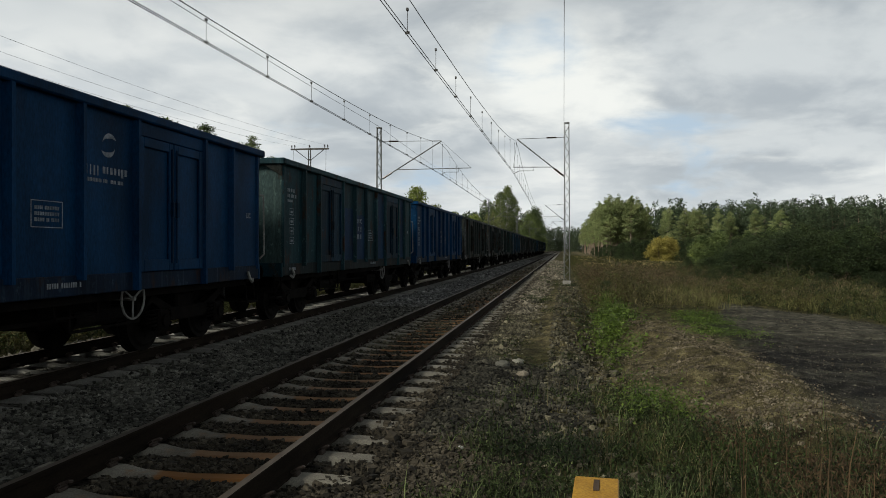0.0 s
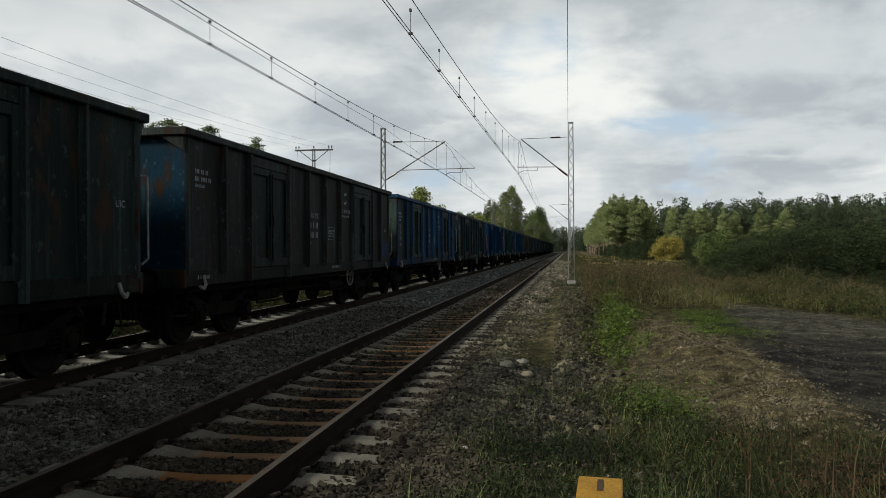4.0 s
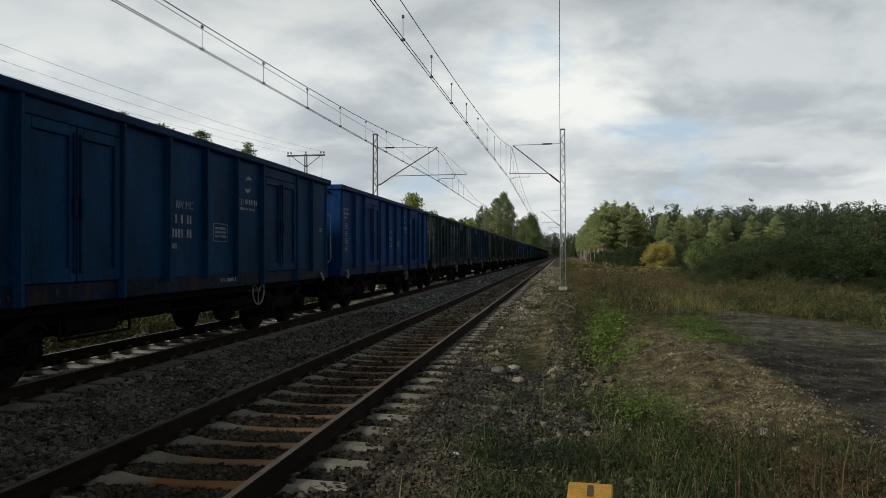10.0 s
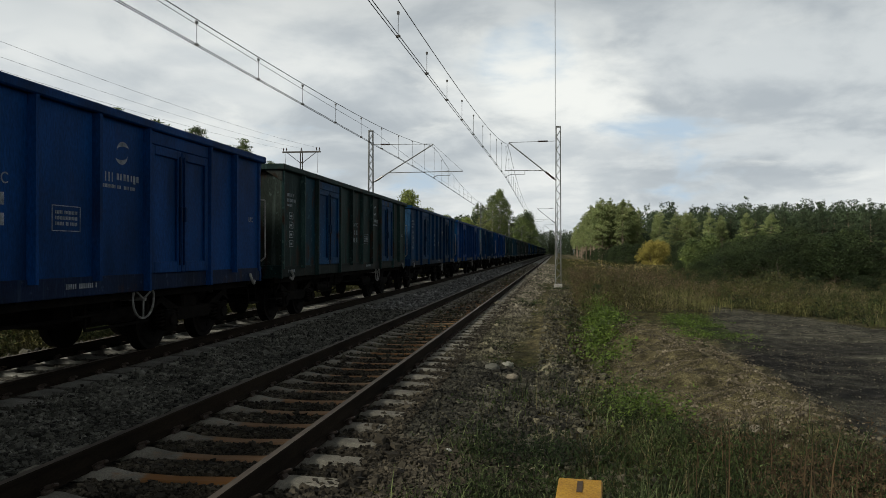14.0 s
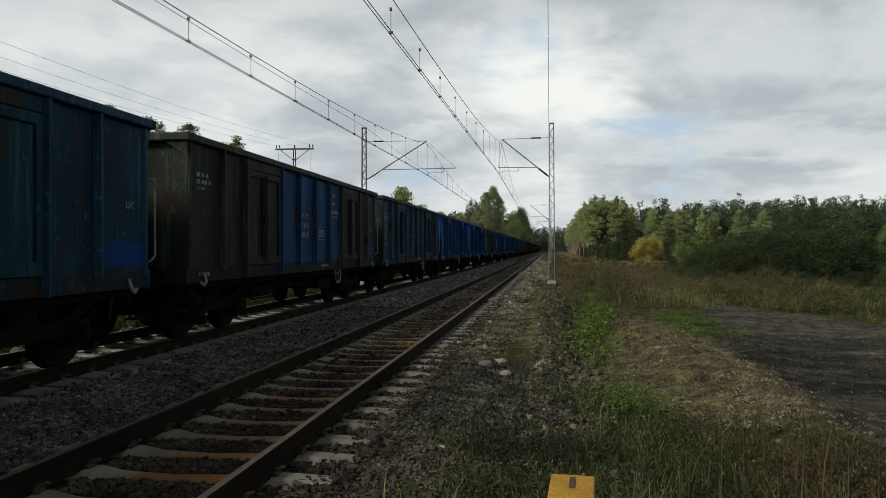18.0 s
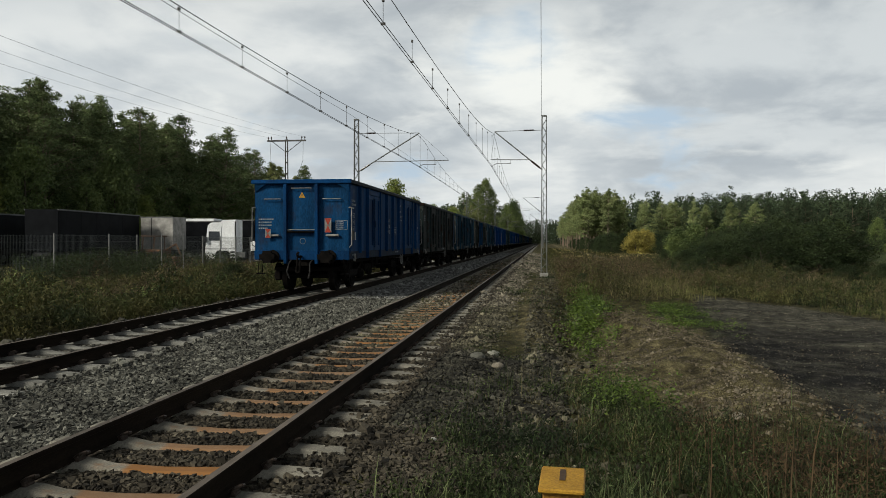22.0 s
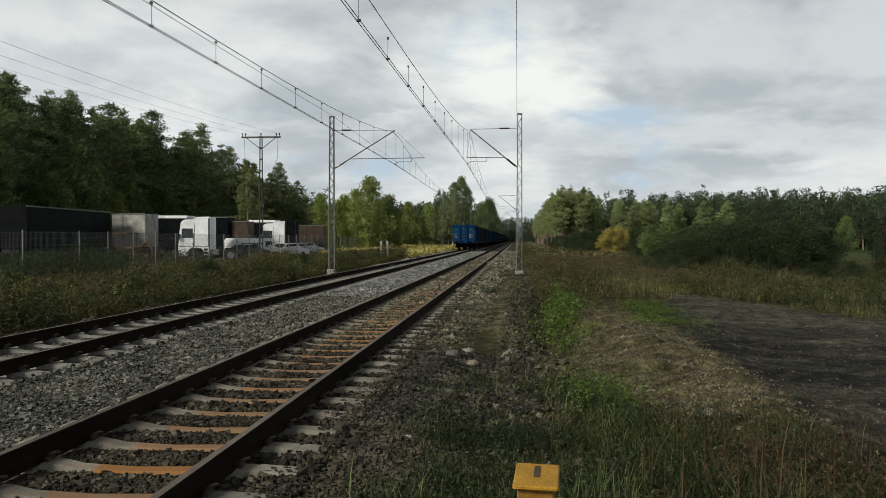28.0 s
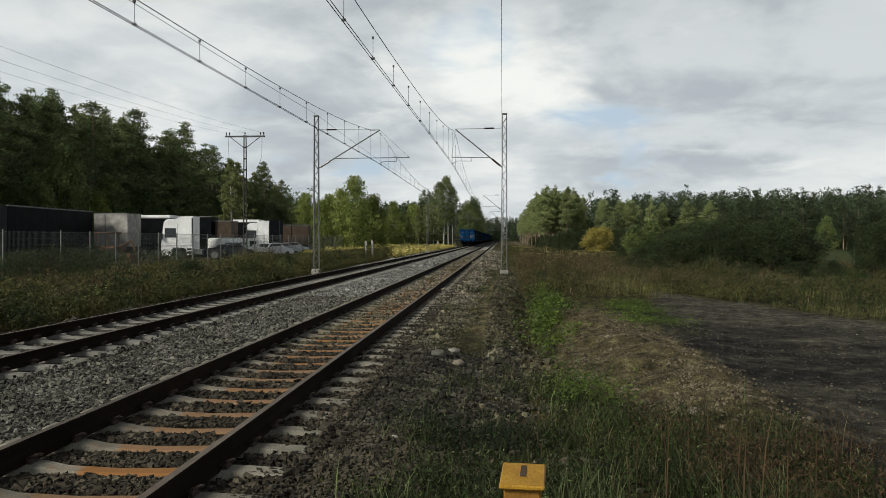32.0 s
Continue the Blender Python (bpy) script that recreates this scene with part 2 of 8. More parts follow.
M["handle"] = surface("worn_pale_paint", [(0.10, 0.10, 0.095), (0.24, 0.24, 0.225)], 8, 80, 0.6)
M["lettering"] = surface("stencil_white", [(0.0768, 0.096, 0.1152), (0.256, 0.2816, 0.3072)], 9, 70, 0.7, bump=0)
M["yellow"] = surface("yellow_paint", [(0.3, 0.1575, 0.015), (0.405, 0.225, 0.024)], 9, 90, 0.55)
M["red"] = surface("red_reflector", [(0.21, 0.0245, 0.014), (0.294, 0.042, 0.021)], 9, 90, 0.4)
M["black_plate"] = surface("black_plate", [(0.012, 0.012, 0.014), (0.025, 0.025, 0.028)], 9, 90, 0.6)
M["rail"] = surface("rail_rust", [(0.0078, 0.0060, 0.0043), (0.0215, 0.0158, 0.0110)], 2.5, 90, 0.9, spec=0.05, stretch=(1, 0.3, 1))
M["rail_top"] = surface("rail_running_face", [(0.068, 0.054, 0.042), (0.145, 0.118, 0.094)], 3, 60, 0.6, metal=0.1, stretch=(1, 0.1, 1), bump=0.1)
M["sleeper"] = surface("sleeper_concrete", [(0.132, 0.130, 0.117), (0.234, 0.230, 0.208)], 4, 70, 0.9, tint=0.18)
M["clip"] = surface("clip_steel", [(0.035, 0.026, 0.021), (0.075, 0.056, 0.045)], 20, 90, 0.7, metal=0.3)
M["stones"] = surface("brown_ballast_stone", [(0.0115, 0.0112, 0.0088), (0.034, 0.0325, 0.0245), (0.084, 0.079, 0.060)], 3, 80, 0.9, island=0.75, world_space=True, bump=0.4)
M["stones_rust"] = surface("rusty_ballast_stone", [(0.024, 0.0205, 0.0148), (0.044, 0.0372, 0.0265), (0.080, 0.069, 0.050)], 3, 80, 0.9, island=0.75, world_space=True, bump=0.4)
M["stones_grey"] = surface("grey_ballast_stone", [(0.050, 0.0495, 0.0420), (0.084, 0.083, 0.0700), (0.140, 0.138, 0.118)], 3, 80, 0.9, island=0.9, world_space=True, bump=0.4)
# lighter stones; further off they hold the distant sunlight in their colour
M["stones_lighter"] = surface("lighter_brown_stone", [(0.026, 0.024, 0.0165), (0.074, 0.068, 0.0455), (0.16, 0.146, 0.099)], 3, 80, 0.9, island=0.6, world_space=True, bump=0.4)
M["stones_tan"] = surface("tan_ballast_stone", [(0.05, 0.045, 0.034), (0.125, 0.112, 0.084), (0.24, 0.216, 0.165)], 3, 80, 0.9, island=0.6, world_space=True, bump=0.4)
M["stones_pale"] = surface("pale_ballast_stone", [(0.065, 0.066, 0.064), (0.14, 0.141, 0.134), (0.25, 0.25, 0.238)], 3, 80, 0.9, island=0.6, world_space=True, bump=0.4)
M["galv"] = surface("galvanised_steel", [(0.104, 0.108, 0.104), (0.184, 0.188, 0.184)], 3, 50, 0.6, metal=0.35, tint=0.1)
M["concrete"] = surface("concrete", [(0.225, 0.2175, 0.2025), (0.345, 0.3375, 0.315)], 3, 60, 0.9)
M["mesh_wire"] = surface("fence_wire", [(0.12, 0.128, 0.122), (0.19, 0.198, 0.19)], 3, 60, 0.6, metal=0.3, bump=0)
M["dull_pipe"] = surface("dull_grey_pipe", [(0.10, 0.10, 0.095), (0.2, 0.2, 0.19)], 8, 80, 0.6)
M["copper"] = surface("weathered_wire", [(0.05, 0.05, 0.05), (0.09, 0.085, 0.08)], 3, 60, 0.6, metal=0.4, bump=0)
M["insulator"] = surface("brown_porcelain", [(0.022, 0.015, 0.013), (0.04, 0.026, 0.021)], 9, 90, 0.25)
M["wood_pole"] = surface("weathered_pole", [(0.028, 0.026, 0.024), (0.058, 0.054, 0.05)], 4, 60, 0.9, stretch=(1, 1, 0.15))
M["bark"] = surface("bark", [(0.05, 0.038, 0.03), (0.11, 0.085, 0.065)], 4, 30, 0.95, stretch=(1, 1, 0.3), bump=0.6, bump_dist=0.02)
M["pine_bark"] = surface("pine_bark", [(0.15, 0.115, 0.085), (0.28, 0.22, 0.165)], 3, 30, 0.95, stretch=(1, 1, 0.3), bump=0.6, bump_dist=0.02)
M["birch_bark"] = surface("birch_bark", [(0.18, 0.17, 0.16), (0.62, 0.60, 0.56)], 5, 30, 0.9, stretch=(1, 1, 2.0))
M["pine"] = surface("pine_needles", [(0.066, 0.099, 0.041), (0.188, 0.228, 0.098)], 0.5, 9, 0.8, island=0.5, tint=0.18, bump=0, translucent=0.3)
# darker needle copy: cloud shade over the right wood put into the colour
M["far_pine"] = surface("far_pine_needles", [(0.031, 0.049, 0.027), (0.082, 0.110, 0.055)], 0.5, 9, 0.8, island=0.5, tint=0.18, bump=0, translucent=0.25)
# lighter needle copy: sunlight on the wood's front put into the colour
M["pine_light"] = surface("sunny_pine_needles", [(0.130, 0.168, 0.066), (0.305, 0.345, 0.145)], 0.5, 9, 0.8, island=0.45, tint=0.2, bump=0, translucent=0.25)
M["leaf"] = surface("deciduous_leaves", [(0.120, 0.165, 0.042), (0.262, 0.296, 0.080)], 0.6, 9, 0.7, island=0.35, tint=0.2, bump=0, translucent=0.3)
M["leaf_dusk"] = surface("olive_leaves", [(0.075, 0.105, 0.035), (0.18, 0.215, 0.075)], 0.5, 9, 0.75, island=0.4, tint=0.2, bump=0, translucent=0.25)
M["leaf_yellow"] = surface("yellowing_leaves", [(0.125, 0.150, 0.055), (0.255, 0.275, 0.110)], 0.6, 9, 0.7, island=0.35, tint=0.15, bump=0, translucent=0.3)
M["leaf_gold"] = surface("golden_leaves", [(0.200, 0.170, 0.040), (0.345, 0.295, 0.078)], 0.6, 9, 0.7, island=0.4, tint=0.15, bump=0, translucent=0.3)
M["leaf_dark"] = surface("dark_leaves", [(0.056, 0.088, 0.030), (0.148, 0.186, 0.060)], 0.4, 9, 0.75, island=0.35, tint=0.2, bump=0, translucent=0.25)
M["shrub_leaf"] = surface("dark_shrub_leaves", [(0.0130, 0.0245, 0.0095), (0.049, 0.069, 0.0235)], 0.9, 9, 0.75, island=0.4, tint=0.2, bump=0, translucent=0.25)
M["weed"] = surface("dry_weeds", [(0.0165, 0.028, 0.009), (0.074, 0.068, 0.0225), (0.030, 0.050, 0.0135)], 0.55, 8, 0.85, island=0.4, bump=0, translucent=0.25, world_space=True)
M["grass"] = surface("green_grass", [(0.0105, 0.0212, 0.0060), (0.0385, 0.0570, 0.0145)], 0.8, 9, 0.8, island=0.65, bump=0, translucent=0.25, world_space=True)
M["sage"] = surface("grey_green_grass", [(0.040, 0.056, 0.022), (0.125, 0.150, 0.062)], 0.8, 9, 0.8, island=0.7, bump=0, translucent=0.25, world_space=True)
M["straw"] = surface("dry_grass", [(0.0549, 0.0495, 0.0236), (0.1463, 0.1275, 0.0624)], 0.8, 9, 0.85, island=0.65, bump=0, translucent=0.2, world_space=True)
M["rustweed"] = surface("rust_brown_weeds", [(0.034, 0.023, 0.0125), (0.085, 0.055, 0.027)], 0.8, 9, 0.85, island=0.4, bump=0, translucent=0.2, world_space=True)
# sunshine before the wood is mixed into this pale grass colour
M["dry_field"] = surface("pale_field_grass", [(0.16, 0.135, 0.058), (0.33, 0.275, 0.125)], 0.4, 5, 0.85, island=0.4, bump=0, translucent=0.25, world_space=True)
M["meadow"] = surface("olive_meadow_grass", [(0.085, 0.088, 0.03), (0.18, 0.175, 0.066)], 0.6, 6, 0.85, island=0.4, bump=0, translucent=0.25, world_space=True)
M["seed"] = surface("seed_fluff", [(0.075, 0.056, 0.033), (0.165, 0.126, 0.075)], 0.8, 9, 0.9, island=0.5, bump=0, translucent=0.2, world_space=True)
# bright grass whose colour holds the distant field's sunlight
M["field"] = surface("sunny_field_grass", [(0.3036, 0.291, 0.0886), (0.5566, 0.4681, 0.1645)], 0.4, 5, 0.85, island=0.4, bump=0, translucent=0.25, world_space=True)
M["herb"] = surface("bright_green_herbs", [(0.042, 0.074, 0.0125), (0.125, 0.178, 0.032)], 1.5, 12, 0.6, island=0.4, bump=0, translucent=0.3, world_space=True)
M["curtain"] = surface("dark_tarpaulin", [(0.0035, 0.0042, 0.0055), (0.0075, 0.0085, 0.0105)], 1.5, 20, 0.6, spec=0.05)
M["box_white"] = surface("weathered_white_panel", [(0.174, 0.1685, 0.1576), (0.3697, 0.3589, 0.3371)], 1.6, 20, 0.7)
M["cab_white"] = surface("white_lacquer", [(0.7305, 0.7437, 0.757), (0.9563, 0.9695, 0.9829)], 1.2, 30, 0.35, bump=0.05, spec=0.5)
M["glass"] = surface("dark_window", [(0.012, 0.014, 0.017), (0.022, 0.025, 0.03)], 2, 30, 0.08, bump=0, spec=0.6)
M["tyre"] = surface("tyre_rubber", [(0.012, 0.012, 0.012), (0.028, 0.027, 0.026)], 8, 60, 0.85)
M["orange"] = surface("orange_paint", [(0.06, 0.034, 0.02), (0.13, 0.065, 0.03)], 3, 40, 0.6)
M["brown_box"] = surface("brown_tarpaulin", [(0.04, 0.027, 0.019), (0.07, 0.046, 0.03)], 1.5, 30, 0.7)
M["car_paint"] = surface("car_paint", [(0.9, 0.9, 0.9), (1, 1, 1)], 2, 40, 0.3, own=True, bump=0, spec=0.5)
M["old_yellow"] = surface("weathered_orange_plastic", [(0.165, 0.075, 0.0112), (0.3, 0.15, 0.0225)], 7, 60, 0.7)
M["clod"] = surface("dirt_clods", [(0.06, 0.05, 0.034), (0.11, 0.092, 0.062), (0.19, 0.162, 0.115)], 3, 60, 0.95, island=0.5, world_space=True)
M["rubble"] = surface("rubble_stone", [(0.114, 0.099, 0.075), (0.198, 0.174, 0.138)], 9, 60, 0.9, island=0.2)


# ---- building helpers ----
def part(name, bm, material, parent, label=""):
    me = bpy.data.meshes.new(name)
    bm.to_mesh(me)
    bm.free()
    me.materials.append(material)
    ob = new(name, me)
    ob.parent = parent
    if label:
        tagged(ob, label)
    return ob


def lone(name, bm, material, label, category="", group="", kind=""):
    return tagged(part(name, bm, material, None), label, category, group, kind)


def empty(name, label, category, group="", at=None, kind=""):
    ob = new(name)
    ob.empty_display_size = 0.2
    if at is not None:
        ob.matrix_world = at
    return tagged(ob, label, category, group, kind)


def bm_new():
    return bmesh.new()


def box(bm, x0, x1, y0, y1, z0, z1, m=None, bevel=0.0):
    r = bmesh.ops.create_cube(bm, size=1.0)
    vs = r["verts"]
    for v in vs:
        v.co = Vector((x0 + (v.co.x + 0.5) * (x1 - x0), y0 + (v.co.y + 0.5) * (y1 - y0), z0 + (v.co.z + 0.5) * (z1 - z0)))
        if m:
            v.co = m @ v.co
    if bevel:
        es = {e for v in vs for e in v.link_edges}
        bmesh.ops.bevel(bm, geom=list(es), offset=bevel, segments=1, affect="EDGES")
    return bm


def tube(bm, p, q, r, n=6, r2=None):
    p, q = Vector(p), Vector(q)
    d = q - p
    bmesh.ops.create_cone(bm, cap_ends=True, segments=n, radius1=r, radius2=r if r2 is None else r2, depth=d.length,
                          matrix=Matrix.Translation((p + q) / 2) @ d.to_track_quat("Z", "Y").to_matrix().to_4x4())
    return bm


def pipe(bm, pts, r, n=6):
    for p, q in zip(pts, pts[1:]):
        tube(bm, p, q, r, n)
    return bm


def torus(bm, c, axis, R, r, n=24, k=6):
    """A ring round the axis."""
    q = Vector(axis).to_track_quat("Z", "Y").to_matrix().to_4x4()
    m = Matrix.Translation(c) @ q
    rings = []
    for i in range(n):
        a = 2 * math.pi * i / n
        rings.append([bm.verts.new(m @ Vector(((R + r * math.cos(b)) * math.cos(a), (R + r * math.cos(b)) * math.sin(a), r * math.sin(b))))
                      for b in (2 * math.pi * j / k for j in range(k))])
    for i in range(n):
        for j in range(k):
            bm.faces.new((rings[i][j], rings[(i + 1) % n][j], rings[(i + 1) % n][(j + 1) % k], rings[i][(j + 1) % k]))
    return bm


def raw(name, verts, faces_idx, size, material, label="", category="", kind="", parent=None, smooth=False):
    """A mesh from numpy arrays: verts (n, 3), faces (m, size)."""
    me = bpy.data.meshes.new(name)
    nv, nf = len(verts), len(faces_idx)
    me.vertices.add(nv)
    me.vertices.foreach_set("co", np.asarray(verts, np.float32).ravel())
    me.loops.add(nf * size)
    me.loops.foreach_set("vertex_index", np.asarray(faces_idx, np.int32).ravel())
    me.polygons.add(nf)
    me.polygons.foreach_set("loop_start", np.arange(0, nf * size, size, dtype=np.int32))
    me.update(calc_edges=True)
    me.polygons.foreach_set("use_smooth", np.full(nf, smooth, bool))
    me.materials.append(material)
    ob = new(name, me)
    ob.parent = parent
    return tagged(ob, label, category, "", kind)


rng = np.random.default_rng(7)


# ---- ground ----
NEAR_X, FAR_X = -2.867, -7.104      # track centres
FAR_Z = 0.0
SL = 0.6                            # sleeper spacing


def smooth(a, b, v):
    t = np.clip((v - a) / (b - a), 0, 1)
    return t * t * (3 - 2 * t)


def wob(x, y, s, seed=0.0):
    return (np.sin(x * 1.7 / s + y * 0.9 / s + seed) + np.sin(x * 0.8 / s - y * 2.1 / s + 1.7 * seed + 1.0) + np.sin((x + y) * 2.9 / s + 2.3 * seed)) / 3


LATTICE = np.random.default_rng(3).random((256, 256))


def fbm(x, y, s, octaves=4, gain=0.55):
    """Lumps of size s and smaller, from 0 to 1."""
    total, amp, norm = 0.0, 1.0, 0.0
    u, v = np.asarray(x, float) / s, np.asarray(y, float) / s
    for k in range(octaves):
        iu, iv = np.floor(u).astype(int), np.floor(v).astype(int)
        fu, fv = u - iu, v - iv
        fu, fv = fu * fu * (3 - 2 * fu), fv * fv * (3 - 2 * fv)
        a, b = LATTICE[iu % 256, iv % 256], LATTICE[(iu + 1) % 256, iv % 256]
        c, d = LATTICE[iu % 256, (iv + 1) % 256], LATTICE[(iu + 1) % 256, (iv + 1) % 256]
        total = total + amp * ((a * (1 - fu) + b * fu) * (1 - fv) + (c * (1 - fu) + d * fu) * fv)
        norm += amp
        amp *= gain
        u, v = u * 2.03 + 17.3, v * 2.03 + 5.1
    return total / norm


def gz(x, y):
    """Height of the ground."""
    x, y = np.asarray(x, float), np.asarray(y, float)
    right = -0.22 - 0.14 * smooth(-1.2, -0.2, x) - 0.10 * smooth(1.5, 5, x) - 0.25 * smooth(6, 14, x)
    left = -0.24 - 0.17 * smooth(8.7, 9.8, -x) - 0.02 * smooth(13, 19, -x)
    z = np.where(x > -5, right, left)
    z = z + 0.035 * wob(x, y, 0.9) * smooth(0.2, 1.0, np.where(x > -5, x + 1.0, -x - 9.6)) + 0.02 * wob(x, y, 0.35, 2.0) * smooth(0.0, 1.0, np.where(x > -5, x + 0.6, -x - 10))
    # low heap beside the verge
    z = z + 0.10 * np.exp(-((x - 0.2) ** 2 / 0.5 + (y - 21.0) ** 2 / 40.0))
    # ditch below the ballast, with a ragged crest, and a low bank of dirt beyond it
    xr = x + 0.5 * (fbm(x, y, 1.3, 3) - 0.5)
    z = z - 0.30 * np.exp(-((xr - 0.62 - 0.02 * (y - 14)) / 0.40) ** 2) * smooth(10.5, 14, y) * (1 - smooth(29, 36, y))
    z = z + 0.15 * np.exp(-((xr + 0.25) / 0.32) ** 2) * smooth(11, 14, y) * (1 - smooth(26, 34, y))
    z = z + 0.22 * np.exp(-((xr - 1.6 - 0.13 * (17 - y)) / 0.6) ** 2) * smooth(6.0, 8.0, y) * (1 - smooth(17, 22, y)) * (1 + 0.35 * wob(x, y, 0.5, 4.0))
    # lumps, ruts and clods, flatter on the lot
    rough = smooth(-1.1, 0.1, x) * smooth(1.0, 3.0, y) * (1 - smooth(36, 48, y)) * (1 - 0.55 * smooth(3.4, 4.4, x - 0.1 * (y - 12)))
    z = z + rough * (0.20 * (fbm(x, y, 0.8, 3) - 0.5) + 0.11 * (fbm(x + 9, y, 0.24, 3) - 0.5))
    hill = 9.0 * smooth(60, 260, x) * smooth(120, 330, y) + 5.0 * smooth(45, 160, -x) * smooth(20, 90, y)
    return z + hill


def grid(xs, ys, zf):
    X, Y = np.meshgrid(xs, ys)
    v = np.stack([X.ravel(), Y.ravel(), zf(X.ravel(), Y.ravel())], 1)
    nx, ny = len(xs), len(ys)
    i = np.arange(nx * ny).reshape(ny, nx)
    f = np.stack([i[:-1, :-1].ravel(), i[:-1, 1:].ravel(), i[1:, 1:].ravel(), i[1:, :-1].ravel()], 1)
    return v, f


def ground_material():
    m = bpy.data.materials.new("ground_soil")
    m.use_nodes = True
    n, l = m.node_tree.nodes, m.node_tree.links
    b = n["Principled BSDF"]
    b.inputs["Roughness"].default_value = 0.95
    b.inputs["Specular IOR Level"].default_value = 0.15
    g = n.new("ShaderNodeNewGeometry")
    at = n.new("ShaderNodeVertexColor"); at.layer_name = "cover"
    sep = n.new("ShaderNodeSeparateColor")
    l.new(at.outputs[0], sep.inputs[0])

    def noise_(scale, detail=6, rough=0.6):
        t = n.new("ShaderNodeTexNoise")
        t.inputs["Scale"].default_value, t.inputs["Detail"].default_value, t.inputs["Roughness"].default_value = scale, detail, rough
        l.new(g.outputs["Position"], t.inputs[0])
        return t.outputs[0]

    def ramp(src, *stops):
        r = n.new("ShaderNodeValToRGB")
        r.color_ramp.elements[0].position, r.color_ramp.elements[0].color = stops[0][0], (*stops[0][1], 1)
        r.color_ramp.elements[1].position, r.color_ramp.elements[1].color = stops[-1][0], (*stops[-1][1], 1)
        for p, c in stops[1:-1]:
            r.color_ramp.elements.new(p).color = (*c, 1)
        l.new(src, r.inputs[0])
        return r.outputs[0]

    def mix(f, a, b_):
        x = n.new("ShaderNodeMix"); x.data_type = "RGBA"
        l.new(f, x.inputs[0]); l.new(a, x.inputs[6]); l.new(b_, x.inputs[7])
        return x.outputs[2]

    def edge(src):
        """Ragged edge between two covers."""
        a = n.new("ShaderNodeMath"); a.operation = "ADD"
        s = n.new("ShaderNodeMath"); s.operation = "MULTIPLY_ADD"; s.inputs[1].default_value = 1.8; s.inputs[2].default_value = -0.9
        l.new(big, s.inputs[0])
        l.new(src, a.inputs[0]); l.new(s.outputs[0], a.inputs[1])
        r = n.new("ShaderNodeMapRange"); r.inputs[1].default_value, r.inputs[2].default_value = 0.3, 0.7
        l.new(a.outputs[0], r.inputs[0])
        return r.outputs[0]

    big, mid, fine = noise_(1.1, 9, 0.68), noise_(5, 8, 0.65), noise_(55, 4)
    verge = ramp(mid, (0.3, (0.0261, 0.0262, 0.0107)), (0.5, (0.0685, 0.0624, 0.0256)), (0.7, (0.1301, 0.1172, 0.0497)))
    sand = ramp(mid, (0.3, (0.037, 0.0320, 0.0172)), (0.5, (0.116, 0.100, 0.0520)), (0.70, (0.260, 0.226, 0.121)))
    # wheel-swept streaks along the lot
    mp = n.new("ShaderNodeMapping"); mp.inputs["Rotation"].default_value = (0, 0, radians(65.6)); mp.inputs["Scale"].default_value = (0.28, 1.0, 1)
    l.new(g.outputs["Position"], mp.inputs[0])
    sw = n.new("ShaderNodeTexNoise"); sw.inputs["Scale"].default_value, sw.inputs["Detail"].default_value, sw.inputs["Roughness"].default_value = 1.0, 7, 0.62
    l.new(mp.outputs[0], sw.inputs[0])
    dark = ramp(mid, (0.3, (0.0055, 0.0053, 0.0052)), (0.52, (0.0150, 0.0142, 0.0134)), (0.70, (0.050, 0.0470, 0.0425)))
    pale = ramp(mid, (0.3, (0.034, 0.0330, 0.0245)), (0.52, (0.086, 0.0825, 0.0620)), (0.70, (0.17, 0.162, 0.122)))
    sr = n.new("ShaderNodeMapRange"); sr.inputs[1].default_value, sr.inputs[2].default_value = 0.46, 0.62
    l.new(sw.outputs[0], sr.inputs[0])
    strewn = n.new("ShaderNodeMath"); strewn.operation = "MULTIPLY_ADD"; strewn.inputs[1].default_value = 0.75; strewn.use_clamp = True
    l.new(sr.outputs[0], strewn.inputs[0]); l.new(at.outputs[1], strewn.inputs[2])
    lot = mix(strewn.outputs[0], dark, pale)
    green = ramp(mid, (0.3, (0.0298, 0.0450, 0.0144)), (0.7, (0.0680, 0.0900, 0.0280)))
    c = mix(edge(sep.outputs[0]), verge, sand)
    c = mix(edge(sep.outputs[1]), c, lot)
    c = mix(edge(sep.outputs[2]), c, green)
    # darker and lighter blotches of the soil
    blot = n.new("ShaderNodeMapRange"); blot.inputs[1].default_value, blot.inputs[2].default_value, blot.inputs[3].default_value, blot.inputs[4].default_value = 0.36, 0.62, 0.42, 1.35
    l.new(noise_(2.6, 7, 0.66), blot.inputs[0])
    sb = n.new("ShaderNodeVectorMath"); sb.operation = "SCALE"
    l.new(c, sb.inputs[0]); l.new(blot.outputs[0], sb.inputs[3])
    c = sb.outputs[0]
    fr = n.new("ShaderNodeMapRange"); fr.inputs[1].default_value, fr.inputs[2].default_value, fr.inputs[3].default_value, fr.inputs[4].default_value = 0.3, 0.7, 0.4, 1.6
    l.new(fine, fr.inputs[0])
    s = n.new("ShaderNodeVectorMath"); s.operation = "SCALE"
    l.new(c, s.inputs[0]); l.new(fr.outputs[0], s.inputs[3])
    l.new(s.outputs[0], b.inputs["Base Color"])
    bp = n.new("ShaderNodeBump"); bp.inputs["Strength"].default_value, bp.inputs["Distance"].default_value = 1.0, 0.06
    ad = n.new("ShaderNodeMath"); ad.operation = "ADD"
    l.new(mid, ad.inputs[0]); l.new(fine, ad.inputs[1])
    l.new(ad.outputs[0], bp.inputs["Height"])
    l.new(bp.outputs[0], b.inputs["Normal"])
    return m


